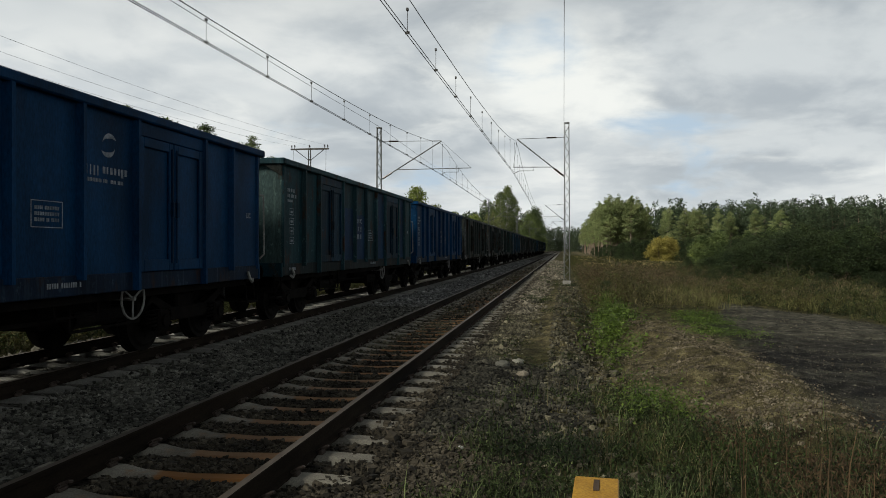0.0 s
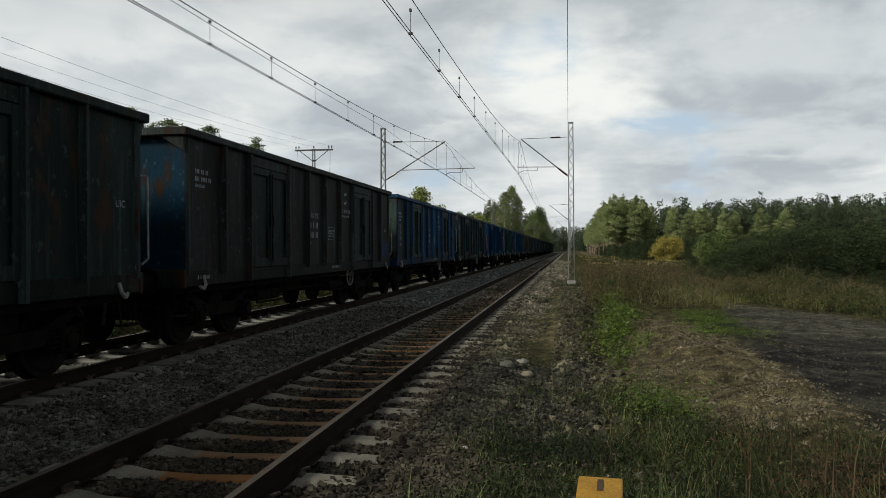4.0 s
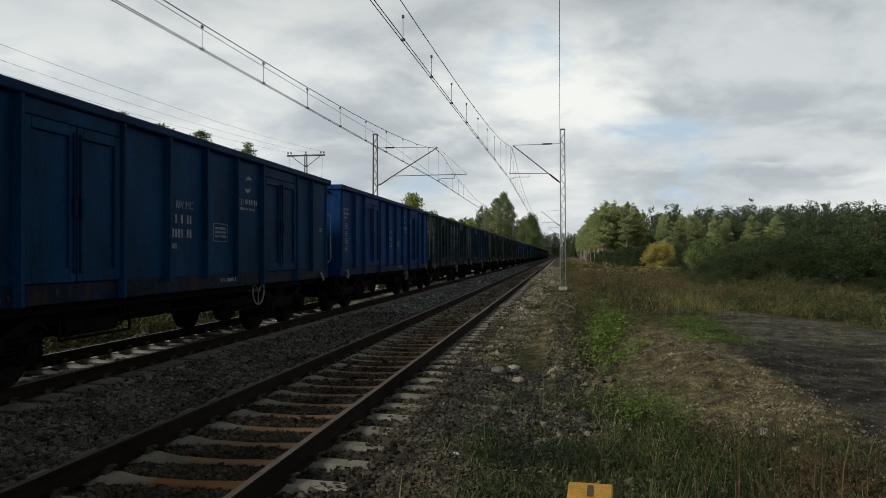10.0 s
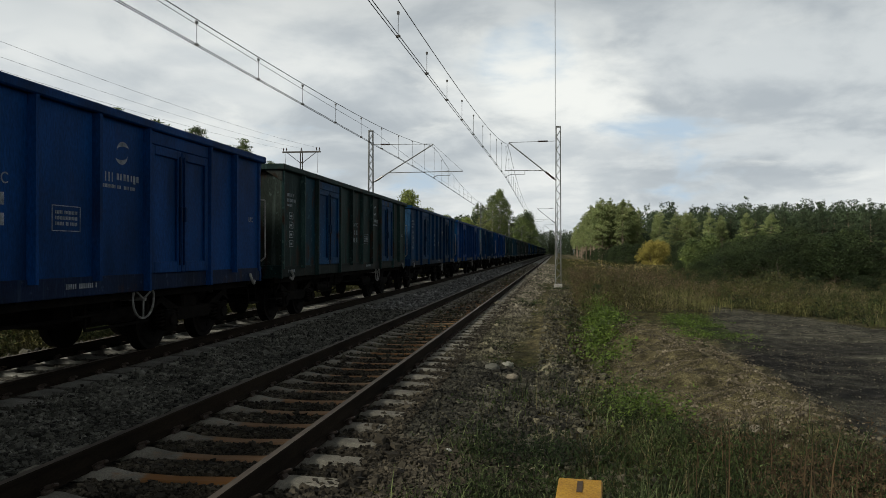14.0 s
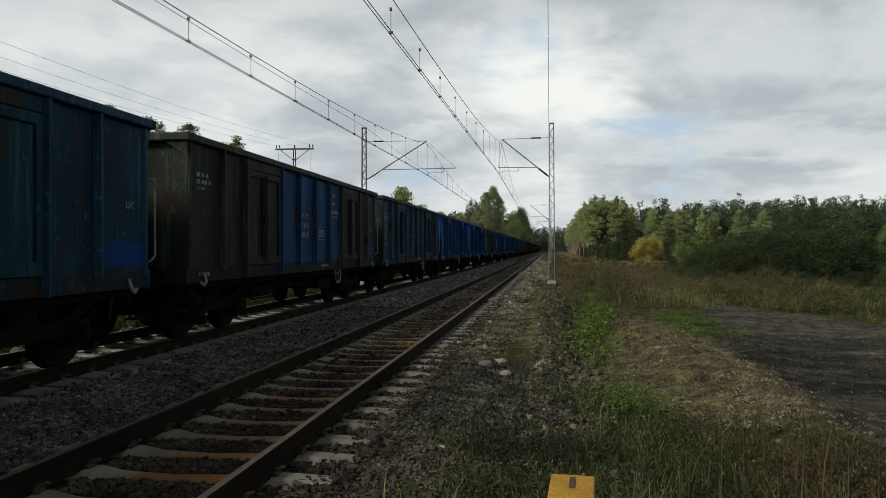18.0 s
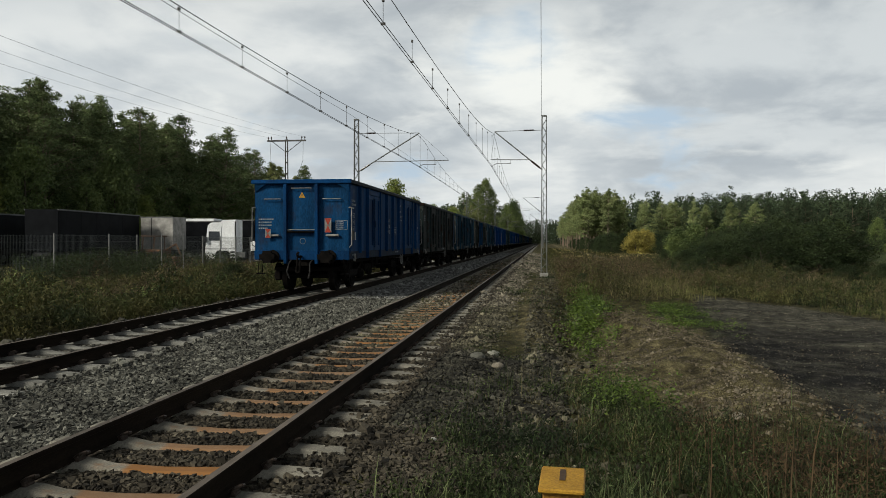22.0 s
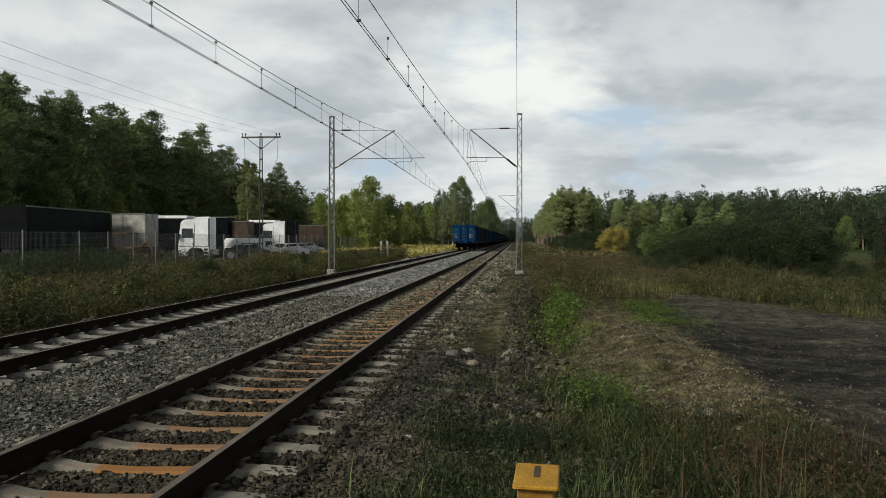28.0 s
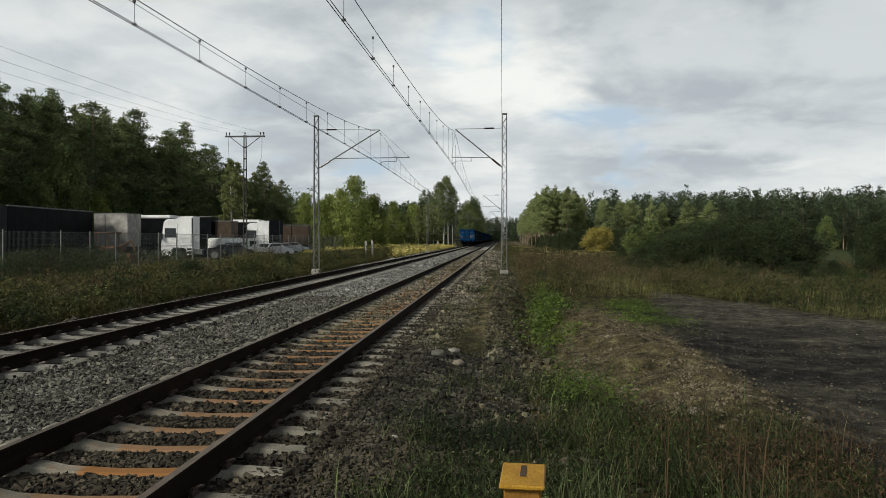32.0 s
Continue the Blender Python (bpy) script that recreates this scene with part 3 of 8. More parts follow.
def sand_cover(x, y):
    """Bare sandy dirt between the verge and the lot, and the track through the far field."""
    a = smooth(0.7, 1.15, x) * (1 - smooth(3.1, 3.7, x - 0.03 * (y - 12))) * smooth(7.2, 8.4, y + 0.5 * (x - 2)) * (1 - smooth(18, 22, y))
    a = np.maximum(a, 0.55 * smooth(2.6, 3.2, x) * (1 - smooth(6.8, 8.2, y)))
    a = np.maximum(a, 0.95 * np.exp(-((x + 0.1) / 0.5) ** 2) * smooth(11, 15, y) * (1 - smooth(28, 36, y)))
    a = np.maximum(a, 0.8 * np.exp(-((y - 11.3) / 0.9) ** 2) * smooth(-0.4, 0.3, x) * (1 - smooth(1.2, 1.6, x)))
    road = np.exp(-((x - 6.4) / 1.7) ** 2) * smooth(70, 90, y)
    # field ground takes the sand colour to look sunlit
    meadow = 0.9 * smooth(10.2, 11.0, -x) * (1 - smooth(48, 60, -x)) * smooth(72, 80, y) * (1 - smooth(180, 200, y))
    return np.maximum(np.maximum(a, road), meadow)


def lot_cover(x, y):
    edge_l = 3.15 + 0.06 * np.clip(y - 12, -6, 7) + 0.2 * np.maximum(y - 19, 0)
    far = 28.6 - 2.2 * (x - 5.5)
    return smooth(edge_l - 0.4, edge_l + 0.5, x) * (1 - smooth(far - 1.0, far + 1.0, y)) * smooth(-5, 6.0, y + 0.6 * (x - 3))


def lot_pale(x, y):
    """Where the lot is strewn with dry sand rather than dark grit."""
    a = smooth(15.0, 19.0, y + 0.35 * (x - 5)) * (0.5 + 0.5 * smooth(0.4, 0.6, fbm(x * 0.5, y * 1.6, 1.5, 3)))
    b = np.exp(-(((x - 3.8) / 0.75) ** 2 + ((y - 8.3) / 1.5) ** 2)) * (0.3 + 0.7 * smooth(0.25, 0.5, fbm(x, y, 0.9, 3)))
    c = 0.9 * np.exp(-((y - 15.2 - 0.25 * (x - 6)) / 0.5) ** 2) * smooth(4.6, 5.6, x) * smooth(0.42, 0.6, fbm(x * 0.4, y * 1.5, 0.9, 3))
    return np.clip(np.maximum(np.maximum(a, 1.3 * b), c), 0, 1)


def green_cover(x, y):
    a = np.exp(-(((x - 3.6 - 0.06 * (y - 20)) / 0.8) ** 2 + ((y - 20) / 3.4) ** 2))
    b = np.exp(-(((x - 0.92 - 0.045 * (y - 14.6)) / 0.45) ** 2 + ((y - 19) / 8) ** 2)) * 0.8
    far = 0.75 * smooth(16, 30, x) * smooth(60, 100, y)
    return np.maximum(np.maximum(a, b), far)


def build_ground():
    xs = np.concatenate([[-3000, -1500, -700, -350, -220, -150, -110, -80, -60, -48, -40], np.arange(-34, -9.5, 1.0), np.arange(-9.5, -1.7, 0.4), np.arange(-1.7, 7, 0.085), np.arange(7, 14, 0.3), np.arange(14, 30, 1.0), [34, 40, 50, 65, 85, 110, 150, 200, 270, 350, 500, 800, 1500, 3000]])
    ys = np.concatenate([[-300, -120, -60, -30, -15, -8], np.arange(-4, 3, 0.5), np.arange(3, 13, 0.085), np.arange(13, 24, 0.12), np.arange(24, 40, 0.4), np.arange(40, 70, 1.5), [75, 82, 90, 100, 115, 130, 150, 175, 200, 240, 290, 350, 450, 700, 1200, 2000, 3500]])
    v, f = grid(xs, ys, lambda x, y: gz(x, y) - 0.12 * (smooth(-9.2, -8.6, x) * (1 - smooth(-2.2, -1.4, x))))
    ob = raw("ground", v, f, 4, ground_material(), "bare sandy dirt, dry verge and dark gravel lot", "ground", "structure")
    me = ob.data
    ca = me.color_attributes.new("cover", "FLOAT_COLOR", "POINT")
    col = np.ones((len(v), 4), np.float32)
    col[:, 3] = lot_pale(v[:, 0], v[:, 1])
    col[:, 0], col[:, 1], col[:, 2] = sand_cover(v[:, 0], v[:, 1]), lot_cover(v[:, 0], v[:, 1]), green_cover(v[:, 0], v[:, 1])
    ca.data.foreach_set("color", col.ravel())
    for p in me.polygons:
        p.use_smooth = True


build_ground()


def bed_z(x):
    """Top of the ballast: level between the sleepers, falling away at both shoulders."""
    x = np.asarray(x, float)
    return -0.225 - 0.16 * smooth(-1.45, -0.35, x) - 0.20 * smooth(8.65, 9.8, -x) + FAR_Z * smooth(4.2, 5.4, -x)


def ballast_material():
    m = bpy.data.materials.new("ballast")
    m.use_nodes = True
    n, l = m.node_tree.nodes, m.node_tree.links
    b = n["Principled BSDF"]
    b.inputs["Roughness"].default_value = 0.95
    b.inputs["Specular IOR Level"].default_value = 0.15
    g = n.new("ShaderNodeNewGeometry")
    vo = n.new("ShaderNodeTexVoronoi"); vo.inputs["Scale"].default_value = 19
    l.new(g.outputs["Position"], vo.inputs[0])
    no = n.new("ShaderNodeTexNoise"); no.inputs["Scale"].default_value = 0.8; no.inputs["Detail"].default_value = 6
    l.new(g.outputs["Position"], no.inputs[0])
    sc = n.new("ShaderNodeSeparateColor")
    l.new(vo.outputs["Color"], sc.inputs[0])
    r = n.new("ShaderNodeValToRGB")
    r.color_ramp.elements[0].color, r.color_ramp.elements[1].color = (0.010, 0.0095, 0.0082, 1), (0.11, 0.104, 0.092, 1)
    l.new(sc.outputs[0], r.inputs[0])
    mr = n.new("ShaderNodeMapRange"); mr.inputs[1].default_value, mr.inputs[2].default_value, mr.inputs[3].default_value, mr.inputs[4].default_value = 0.3, 0.7, 0.75, 1.2
    l.new(no.outputs[0], mr.inputs[0])
    # brown round the near track, cleaner grey beyond it
    px = n.new("ShaderNodeSeparateXYZ")
    l.new(g.outputs["Position"], px.inputs[0])
    mx_ = n.new("ShaderNodeMapRange"); mx_.inputs[1].default_value, mx_.inputs[2].default_value = -3.6, -4.0
    l.new(px.outputs[0], mx_.inputs[0])
    tone = n.new("ShaderNodeMix"); tone.data_type = "RGBA"
    tone.inputs[6].default_value, tone.inputs[7].default_value = (0.8, 0.70, 0.60, 1), (1.15, 1.14, 1.1, 1)
    l.new(mx_.outputs[0], tone.inputs[0])
    tm = n.new("ShaderNodeVectorMath"); tm.operation = "MULTIPLY"
    l.new(r.outputs[0], tm.inputs[0]); l.new(tone.outputs[2], tm.inputs[1])
    s = n.new("ShaderNodeVectorMath"); s.operation = "SCALE"
    l.new(tm.outputs[0], s.inputs[0]); l.new(mr.outputs[0], s.inputs[3])
    l.new(s.outputs[0], b.inputs["Base Color"])
    bp = n.new("ShaderNodeBump"); bp.inputs["Strength"].default_value, bp.inputs["Distance"].default_value = 1.0, 0.03
    bp.invert = True
    l.new(vo.outputs["Distance"], bp.inputs["Height"])
    l.new(bp.outputs[0], b.inputs["Normal"])
    return m


def build_ballast():
    xs = np.concatenate([np.arange(-9.9, -8.4, 0.15), np.arange(-8.4, -1.5, 0.4), np.arange(-1.5, -0.2, 0.13)])
    ys = np.concatenate([np.arange(-20, 60, 1.0), np.arange(60, 300, 8.0), [300, 400, 600, 900]])
    v, f = grid(xs, ys, lambda x, y: bed_z(x) + 0.012 * wob(x, y, 0.4))
    raw("ballast_bed", v, f, 4, ballast_material(), "grey crushed-stone ballast bed under two tracks", "ballast", "structure")


build_ballast()


def stones(name, n, xr, yr, size, zf, material, label, bias=1.0, reject=None, blocky=True):
    """Crushed stones, half sunk, as joined small polyhedra."""
    if blocky:
        base = np.array([(i, j, k) for i in (-0.62, 0.62) for j in (-0.62, 0.62) for k in (-0.62, 0.62)])
        quad = ((0, 1, 3, 2), (4, 6, 7, 5), (0, 4, 5, 1), (2, 3, 7, 6), (0, 2, 6, 4), (1, 5, 7, 3))
        tri = np.array([t for a, b, c, d in quad for t in ((a, b, c), (a, c, d))])
    else:
        base = np.array([(1, 0, 0), (-1, 0, 0), (0, 1, 0), (0, -1, 0), (0, 0, 1), (0, 0, -1)], float)
        tri = np.array([(0, 2, 4), (2, 1, 4), (1, 3, 4), (3, 0, 4), (2, 0, 5), (1, 2, 5), (3, 1, 5), (0, 3, 5)])
    nb = len(base)
    x = rng.uniform(*xr, n)
    y = yr[0] + (yr[1] - yr[0]) * rng.random(n) ** bias
    if reject is not None:
        keep = ~reject(x, y)
        x, y = x[keep], y[keep]
        n = len(x)
    z = zf(x, y)
    s = size * rng.lognormal(0, 0.32, n)
    v = base[None] * s[:, None, None] * rng.uniform(0.7, 1.25, (n, nb, 1)) * rng.uniform(0.65, 1.35, (n, 1, 3)) + rng.normal(0, 0.2, (n, nb, 3)) * s[:, None, None]
    a, b = rng.uniform(0, 6.28, n), rng.normal(0, 0.5, n)
    ca, sa, cb, sb = np.cos(a), np.sin(a), np.cos(b), np.sin(b)
    X, Y, Z = v[..., 0], v[..., 1], v[..., 2]
    Y, Z = Y * cb[:, None] - Z * sb[:, None], Y * sb[:, None] + Z * cb[:, None]
    X, Y = X * ca[:, None] - Y * sa[:, None], X * sa[:, None] + Y * ca[:, None]
    v = np.stack([X + x[:, None], Y + y[:, None], Z * 0.85 + (z + 0.5 * s)[:, None]], -1)
    f = (tri[None] + (np.arange(n) * nb)[:, None, None]).reshape(-1, 3)
    return raw(name, v.reshape(-1, 3), f, 3, material, label, "ballast", "stuff")


def on_sleeper(x, y):
    """Where a stone would lie on a sleeper or a rail."""
    r = np.zeros(len(x), bool)
    for c in (NEAR_X, FAR_X):
        d = np.abs(((y + SL / 2) % SL) - SL / 2)
        r |= (np.abs(x - c) < 1.31) & (d < np.where(y > 12, 0.15, 0.11))
        r |= np.abs(np.abs(x - c) - 0.7525) < 0.085
    return r


def bed2(x, y):
    z = bed_z(x)
    for c in (NEAR_X, FAR_X):
        z = z - np.where(y > 12, 0.05, 0.035) * (np.abs(x - c) < 1.25)
    return z


BROWN_STONE, GREY_STONE = "dark brown crushed ballast stones between the rails", "light grey crushed ballast stones between the tracks"
RIGHT_BED = lambda x, y: np.maximum(bed2(x, y), gz(x, y) - 0.005)
SHOULDER = lambda x, y: on_sleeper(x, y) | (rng.random(len(x)) < smooth(-1.25, -0.45, x + 0.6 * (fbm(x, y, 0.8, 2) - 0.5)))
stones("ballast_stones", 36000, (-6.9, -3.75), (3, 8), 0.0165, bed2, M["stones_grey"], GREY_STONE, 1.0, on_sleeper)
stones("ballast_stones", 40000, (-8.3, -3.75), (7.9, 13), 0.0178, bed2, M["stones_grey"], GREY_STONE, 1.0, on_sleeper)
stones("ballast_stones", 46000, (-8.3, -3.75), (12.8, 23), 0.0225, bed2, M["stones_grey"], GREY_STONE, 1.0, on_sleeper, False)
# the grey ballast further off, with its sunlight as a paler stone
stones("ballast_stones", 32000, (-8.3, -3.75), (22, 46), 0.030, bed2, M["stones_pale"], GREY_STONE, 1.1, on_sleeper, False)
stones("ballast_stones", 14000, (-9.6, -3.75), (45, 110), 0.058, bed2, M["stones_pale"], GREY_STONE, 1.3, on_sleeper, False)
# darker stones here stand in for shade seen beneath the train
stones("ballast_stones", 8000, (-9.7, -8.2), (4, 46), 0.038, bed2, M["stones"], "dark ballast stones on the far shoulder", 1.2, on_sleeper, False)
stones("ballast_stones", 22000, (-3.8, -1.5), (2.6, 7), 0.0150, RIGHT_BED, M["stones_rust"], BROWN_STONE, 1.0, on_sleeper)
stones("ballast_stones", 13000, (-1.5, -0.1), (2.6, 7), 0.0150, RIGHT_BED, M["stones_rust"], "dark brown stones on the ballast shoulder", 1.0, on_sleeper)
stones("ballast_stones", 19000, (-3.8, -1.5), (6.9, 12), 0.0180, RIGHT_BED, M["stones_rust"], BROWN_STONE, 1.0, on_sleeper)
stones("ballast_stones", 15000, (-1.5, 0.3), (6.8, 12), 0.0165, RIGHT_BED, M["stones"], "dark brown stones on the ballast shoulder", 1.0, on_sleeper)
stones("ballast_stones", 20000, (-3.8, 0.2), (11.8, 21), 0.022, RIGHT_BED, M["stones_lighter"], BROWN_STONE, 1.0, SHOULDER, False)
# brown ballast further off, made tan for the sun on it
stones("ballast_stones", 14000, (-3.8, -0.1), (20, 46), 0.033, RIGHT_BED, M["stones_tan"], BROWN_STONE, 1.1, SHOULDER, False)
stones("ballast_stones", 9000, (-3.8, -0.1), (45, 110), 0.052, RIGHT_BED, M["stones_tan"], BROWN_STONE, 1.3, on_sleeper, False)
stones("ballast_stones", 15000, (-3.8, -0.5), (-5, 2.7), 0.019, RIGHT_BED, M["stones_rust"], BROWN_STONE, 1.0, on_sleeper, False)
stones("ballast_stones", 15000, (-8.3, -3.75), (-5, 3.1), 0.022, bed2, M["stones_grey"], GREY_STONE, 1.0, on_sleeper, False)
# stones that have rolled over the outer ends of the sleepers
stones("ballast_stones", 15000, (NEAR_X + 0.93, NEAR_X + 1.4), (2.6, 50), 0.0165, lambda x, y: -0.20 + 0 * x, M["stones_rust"], BROWN_STONE, 1.5, lambda x, y: rng.random(len(x)) > np.maximum(smooth(1.04, 1.16, x - NEAR_X + 0.05 * wob(x, y, 0.3, 2.0)), smooth(-0.3, 0.5, wob(x, y, 0.5, 6.0)) * smooth(0.9, 1.2, x - NEAR_X)))
stones("ballast_stones", 2600, (FAR_X + 0.98, FAR_X + 1.4), (3, 24), 0.019, lambda x, y: -0.19 + FAR_Z + 0 * x, M["stones_grey"], GREY_STONE, 1.2, lambda x, y: rng.random(len(x)) > smooth(1.1, 1.3, x - FAR_X + 0.08 * wob(x, y, 0.5, 4.0)))
stones("dirt_clods", 16000, (0.4, 3.9), (5.5, 24), 0.0115, gz, M["clod"], "clods and pebbles on the bare dirt", 1.3, lambda x, y: rng.random(len(x)) > sand_cover(x, y) * (1 - lot_cover(x, y)))
stones("dirt_clods", 5000, (0.4, 3.9), (5.5, 20), 0.016, gz, M["clod"], "clods and pebbles on the bare dirt", 1.3, lambda x, y: rng.random(len(x)) > sand_cover(x, y) * (1 - lot_cover(x, y)) * smooth(0.42, 0.6, fbm(x, y, 0.6, 3)))
stones("lot_gravel", 6000, (3.0, 9.5), (6.0, 28), 0.010, gz, M["clod"], "pale loose gravel on the dark lot", 1.3, lambda x, y: rng.random(len(x)) > 0.7 * lot_cover(x, y) * smooth(-0.2, 0.5, wob(x, y, 1.2, 9.0)))
stones("lot_gravel", 24000, (2.6, 9.0), (5.0, 26), 0.0105, gz, M["stones"], "loose gravel on the dark lot", 1.4, lambda x, y: rng.random(len(x)) > 0.9 * lot_cover(x, y) * (1 - 0.9 * lot_pale(x, y)), False)
stones("lot_gravel", 9000, (2.6, 9.5), (5.5, 28), 0.0095, gz, M["stones_tan"], "grey gravel strewn on the lot", 1.0, lambda x, y: rng.random(len(x)) > 0.6 * lot_cover(x, y) * lot_pale(x, y), False)
stones("verge_stones", 9000, (-0.3, 1.3), (3.0, 44), 0.024, gz, M["stones_lighter"], "scattered brown stones on the dirt verge", 1.3, lambda x, y: rng.random(len(x)) < smooth(-0.2, 1.3, x))


# ---- tracks ----
def rail_mesh():
    """A flat-bottomed rail, 0.172 high, its top at z = 0, running along y."""
    prof = [(-0.075, -0.172), (0.075, -0.172), (0.075, -0.160), (0.012, -0.142), (0.009, -0.052), (0.035, -0.038), (0.036, -0.010), (0.028, 0.0),
            (-0.028, 0.0), (-0.036, -0.010), (-0.035, -0.038), (-0.009, -0.052), (-0.012, -0.142), (-0.075, -0.160)]
    bm = bm_new()
    ys = [-25, 0, 15, 40, 90, 200, 420, 900]
    rings = [[bm.verts.new((x, y, z)) for x, z in prof] for y in ys]
    n = len(prof)
    for a, b in zip(rings, rings[1:]):
        for i in range(n):
            f = bm.faces.new((a[i], b[i], b[(i + 1) % n], a[(i + 1) % n]))
            f.material_index = 1 if i == 7 else 0
    bm.faces.new(rings[0]); bm.faces.new(reversed(rings[-1]))
    bmesh.ops.recalc_face_normals(bm, faces=bm.faces)
    return bm


def sleeper_mesh():
    """A pre-stressed concrete sleeper, lower in the middle."""
    stat = [(-1.3, 0.13, -0.20), (-1.27, 0.145, -0.185), (-0.95, 0.145, -0.172), (-0.6, 0.14, -0.172), (-0.42, 0.115, -0.20), (0, 0.105, -0.212)]
    stat = stat + [(-x, w, z) for x, w, z in reversed(stat[:-1])]
    bm = bm_new()
    rings = []
    for x, w, z in stat:
        t = w * 0.66
        rings.append([bm.verts.new(p) for p in ((x, -w, -0.40), (x, -w, z - 0.05), (x, -t, z - 0.008), (x, -t + 0.015, z), (x, t - 0.015, z), (x, t, z - 0.008), (x, w, z - 0.05), (x, w, -0.40))])
    for a, b in zip(rings, rings[1:]):
        for i in range(7):
            bm.faces.new((a[i], b[i], b[i + 1], a[i + 1]))
    bm.faces.new(rings[0]); bm.faces.new(reversed(rings[-1]))
    bmesh.ops.recalc_face_normals(bm, faces=bm.faces)
    return bm


def clip_mesh():
    """A bent spring clip with its shoulder."""
    bm = bm_new()
    box(bm, 0.075, 0.115, -0.05, 0.05, -0.172, -0.145, bevel=0.006)
    pipe(bm, [(0.10, -0.06, -0.14), (0.10, 0.05, -0.135), (0.135, 0.055, -0.12), (0.14, 0.0, -0.105), (0.105, -0.03, -0.115), (0.06, -0.02, -0.145)], 0.0125, 5)
    return bm


def rust_sleeper_material():
    m = surface("rust_stained_concrete", [(0.145, 0.136, 0.112), (0.255, 0.238, 0.198)], 4, 70, 0.9, tint=0.18)
    n, l = m.node_tree.nodes, m.node_tree.links
    b = n["Principled BSDF"]
    src = b.inputs["Base Color"].links[0].from_socket
    tc = n.new("ShaderNodeTexCoord")
    sp = n.new("ShaderNodeSeparateXYZ")
    l.new(tc.outputs["Object"], sp.inputs[0])
    no = n.new("ShaderNodeTexNoise"); no.inputs["Scale"].default_value = 6; no.inputs["Detail"].default_value = 5
    l.new(tc.outputs["Object"], no.inputs[0])
    oi = n.new("ShaderNodeObjectInfo")
    # brake-dust stain between the rails, uneven from sleeper to sleeper
    a = n.new("ShaderNodeMath"); a.operation = "SUBTRACT"; a.inputs[1].default_value = 0.12
    l.new(sp.outputs[0], a.inputs[0])
    ab = n.new("ShaderNodeMath"); ab.operation = "ABSOLUTE"
    l.new(a.outputs[0], ab.inputs[0])
    nn = n.new("ShaderNodeMath"); nn.operation = "MULTIPLY_ADD"; nn.inputs[1].default_value = 1.0
    l.new(no.outputs[0], nn.inputs[0]); l.new(ab.outputs[0], nn.inputs[2])
    mr = n.new("ShaderNodeMapRange"); mr.interpolation_type = "SMOOTHSTEP"
    mr.inputs[1].default_value, mr.inputs[2].default_value, mr.inputs[3].default_value, mr.inputs[4].default_value = 0.82, 1.12, 1.0, 0.0
    l.new(nn.outputs[0], mr.inputs[0])
    rm = n.new("ShaderNodeMapRange"); rm.inputs[3].default_value, rm.inputs[4].default_value = 0.55, 1.0
    l.new(oi.outputs["Random"], rm.inputs[0])
    fm = n.new("ShaderNodeMath"); fm.operation = "MULTIPLY"
    l.new(mr.outputs[0], fm.inputs[0]); l.new(rm.outputs[0], fm.inputs[1])
    mx = n.new("ShaderNodeMix"); mx.data_type = "RGBA"; mx.inputs[7].default_value = (0.25, 0.115, 0.035, 1)
    l.new(fm.outputs[0], mx.inputs[0]); l.new(src, mx.inputs[6])
    l.new(mx.outputs[2], b.inputs["Base Color"])
    return m


M["sleeper_rust"] = rust_sleeper_material()


def build_track(name, cx, z, sleeper_mat, label, n_near, n_clip):
    root = empty(name, label, "track", at=pose(cx, 0, z), kind="structure")
    me = None
    for s in (-0.7525, 0.7525):
        if me is None:
            r = part("rail", rail_mesh(), M["rail"], root)
            me = r.data
            me.materials.append(M["rail_top"])
        else:
            r = new("rail", me)
            r.parent = root
        r.location.x = s
    sl = part("sleeper", sleeper_mesh(), sleeper_mat, root)
    sm = sl.data
    cl = part("rail_clip", clip_mesh(), M["clip"], root)
    cm = cl.data
    first = True
    for i in range(n_near):
        o = sl if first else new("sleeper", sm)
        o.parent = root
        o.location = (rng.normal(0, 0.012), (i - 5) * SL + rng.normal(0, 0.008), rng.normal(0, 0.003))
        o.rotation_euler.z = rng.normal(0, 0.006)
        if 4 <= i < n_clip + 4:
            for x, turn in ((-0.7525, 0), (-0.7525, math.pi), (0.7525, 0), (0.7525, math.pi)):
                c = cl if first else new("rail_clip", cm)
                first = False
                c.parent = root
                c.location, c.rotation_euler.z = (x, (i - 5) * SL, 0), turn
        elif i == 0:
            first = False
    cl.location, cl.rotation_euler.z = (-0.7525, (n_clip + 4 - 5) * SL, 0), 0
    # the sleepers further off, joined
    vs = np.array([v.co[:] for v in sm.vertices])
    fs = [tuple(p.vertices) for p in sm.polygons if len(p.vertices) == 4]
    k = np.arange(n_near - 5, 520)
    V = (vs[None] + np.stack([0 * k, k * SL, 0 * k], -1)[:, None, :]).reshape(-1, 3)
    F = (np.array(fs)[None] + (np.arange(len(k)) * len(vs))[:, None, None]).reshape(-1, 4)
    raw("far_sleepers", V, F, 4, M["sleeper"], "", "", "stuff", root)


build_track("near_track", NEAR_X, 0.0, M["sleeper_rust"], "rusty rails on rust-stained concrete sleepers in dark ballast", 110, 42)
build_track("far_track", FAR_X, FAR_Z, M["sleeper"], "worn steel rails on pale concrete sleepers in ballast", 120, 36)


# ---- overhead line ----
MAST_Y = [-21.25 + 61 * i for i in range(10)]      # from behind the camera to far ahead


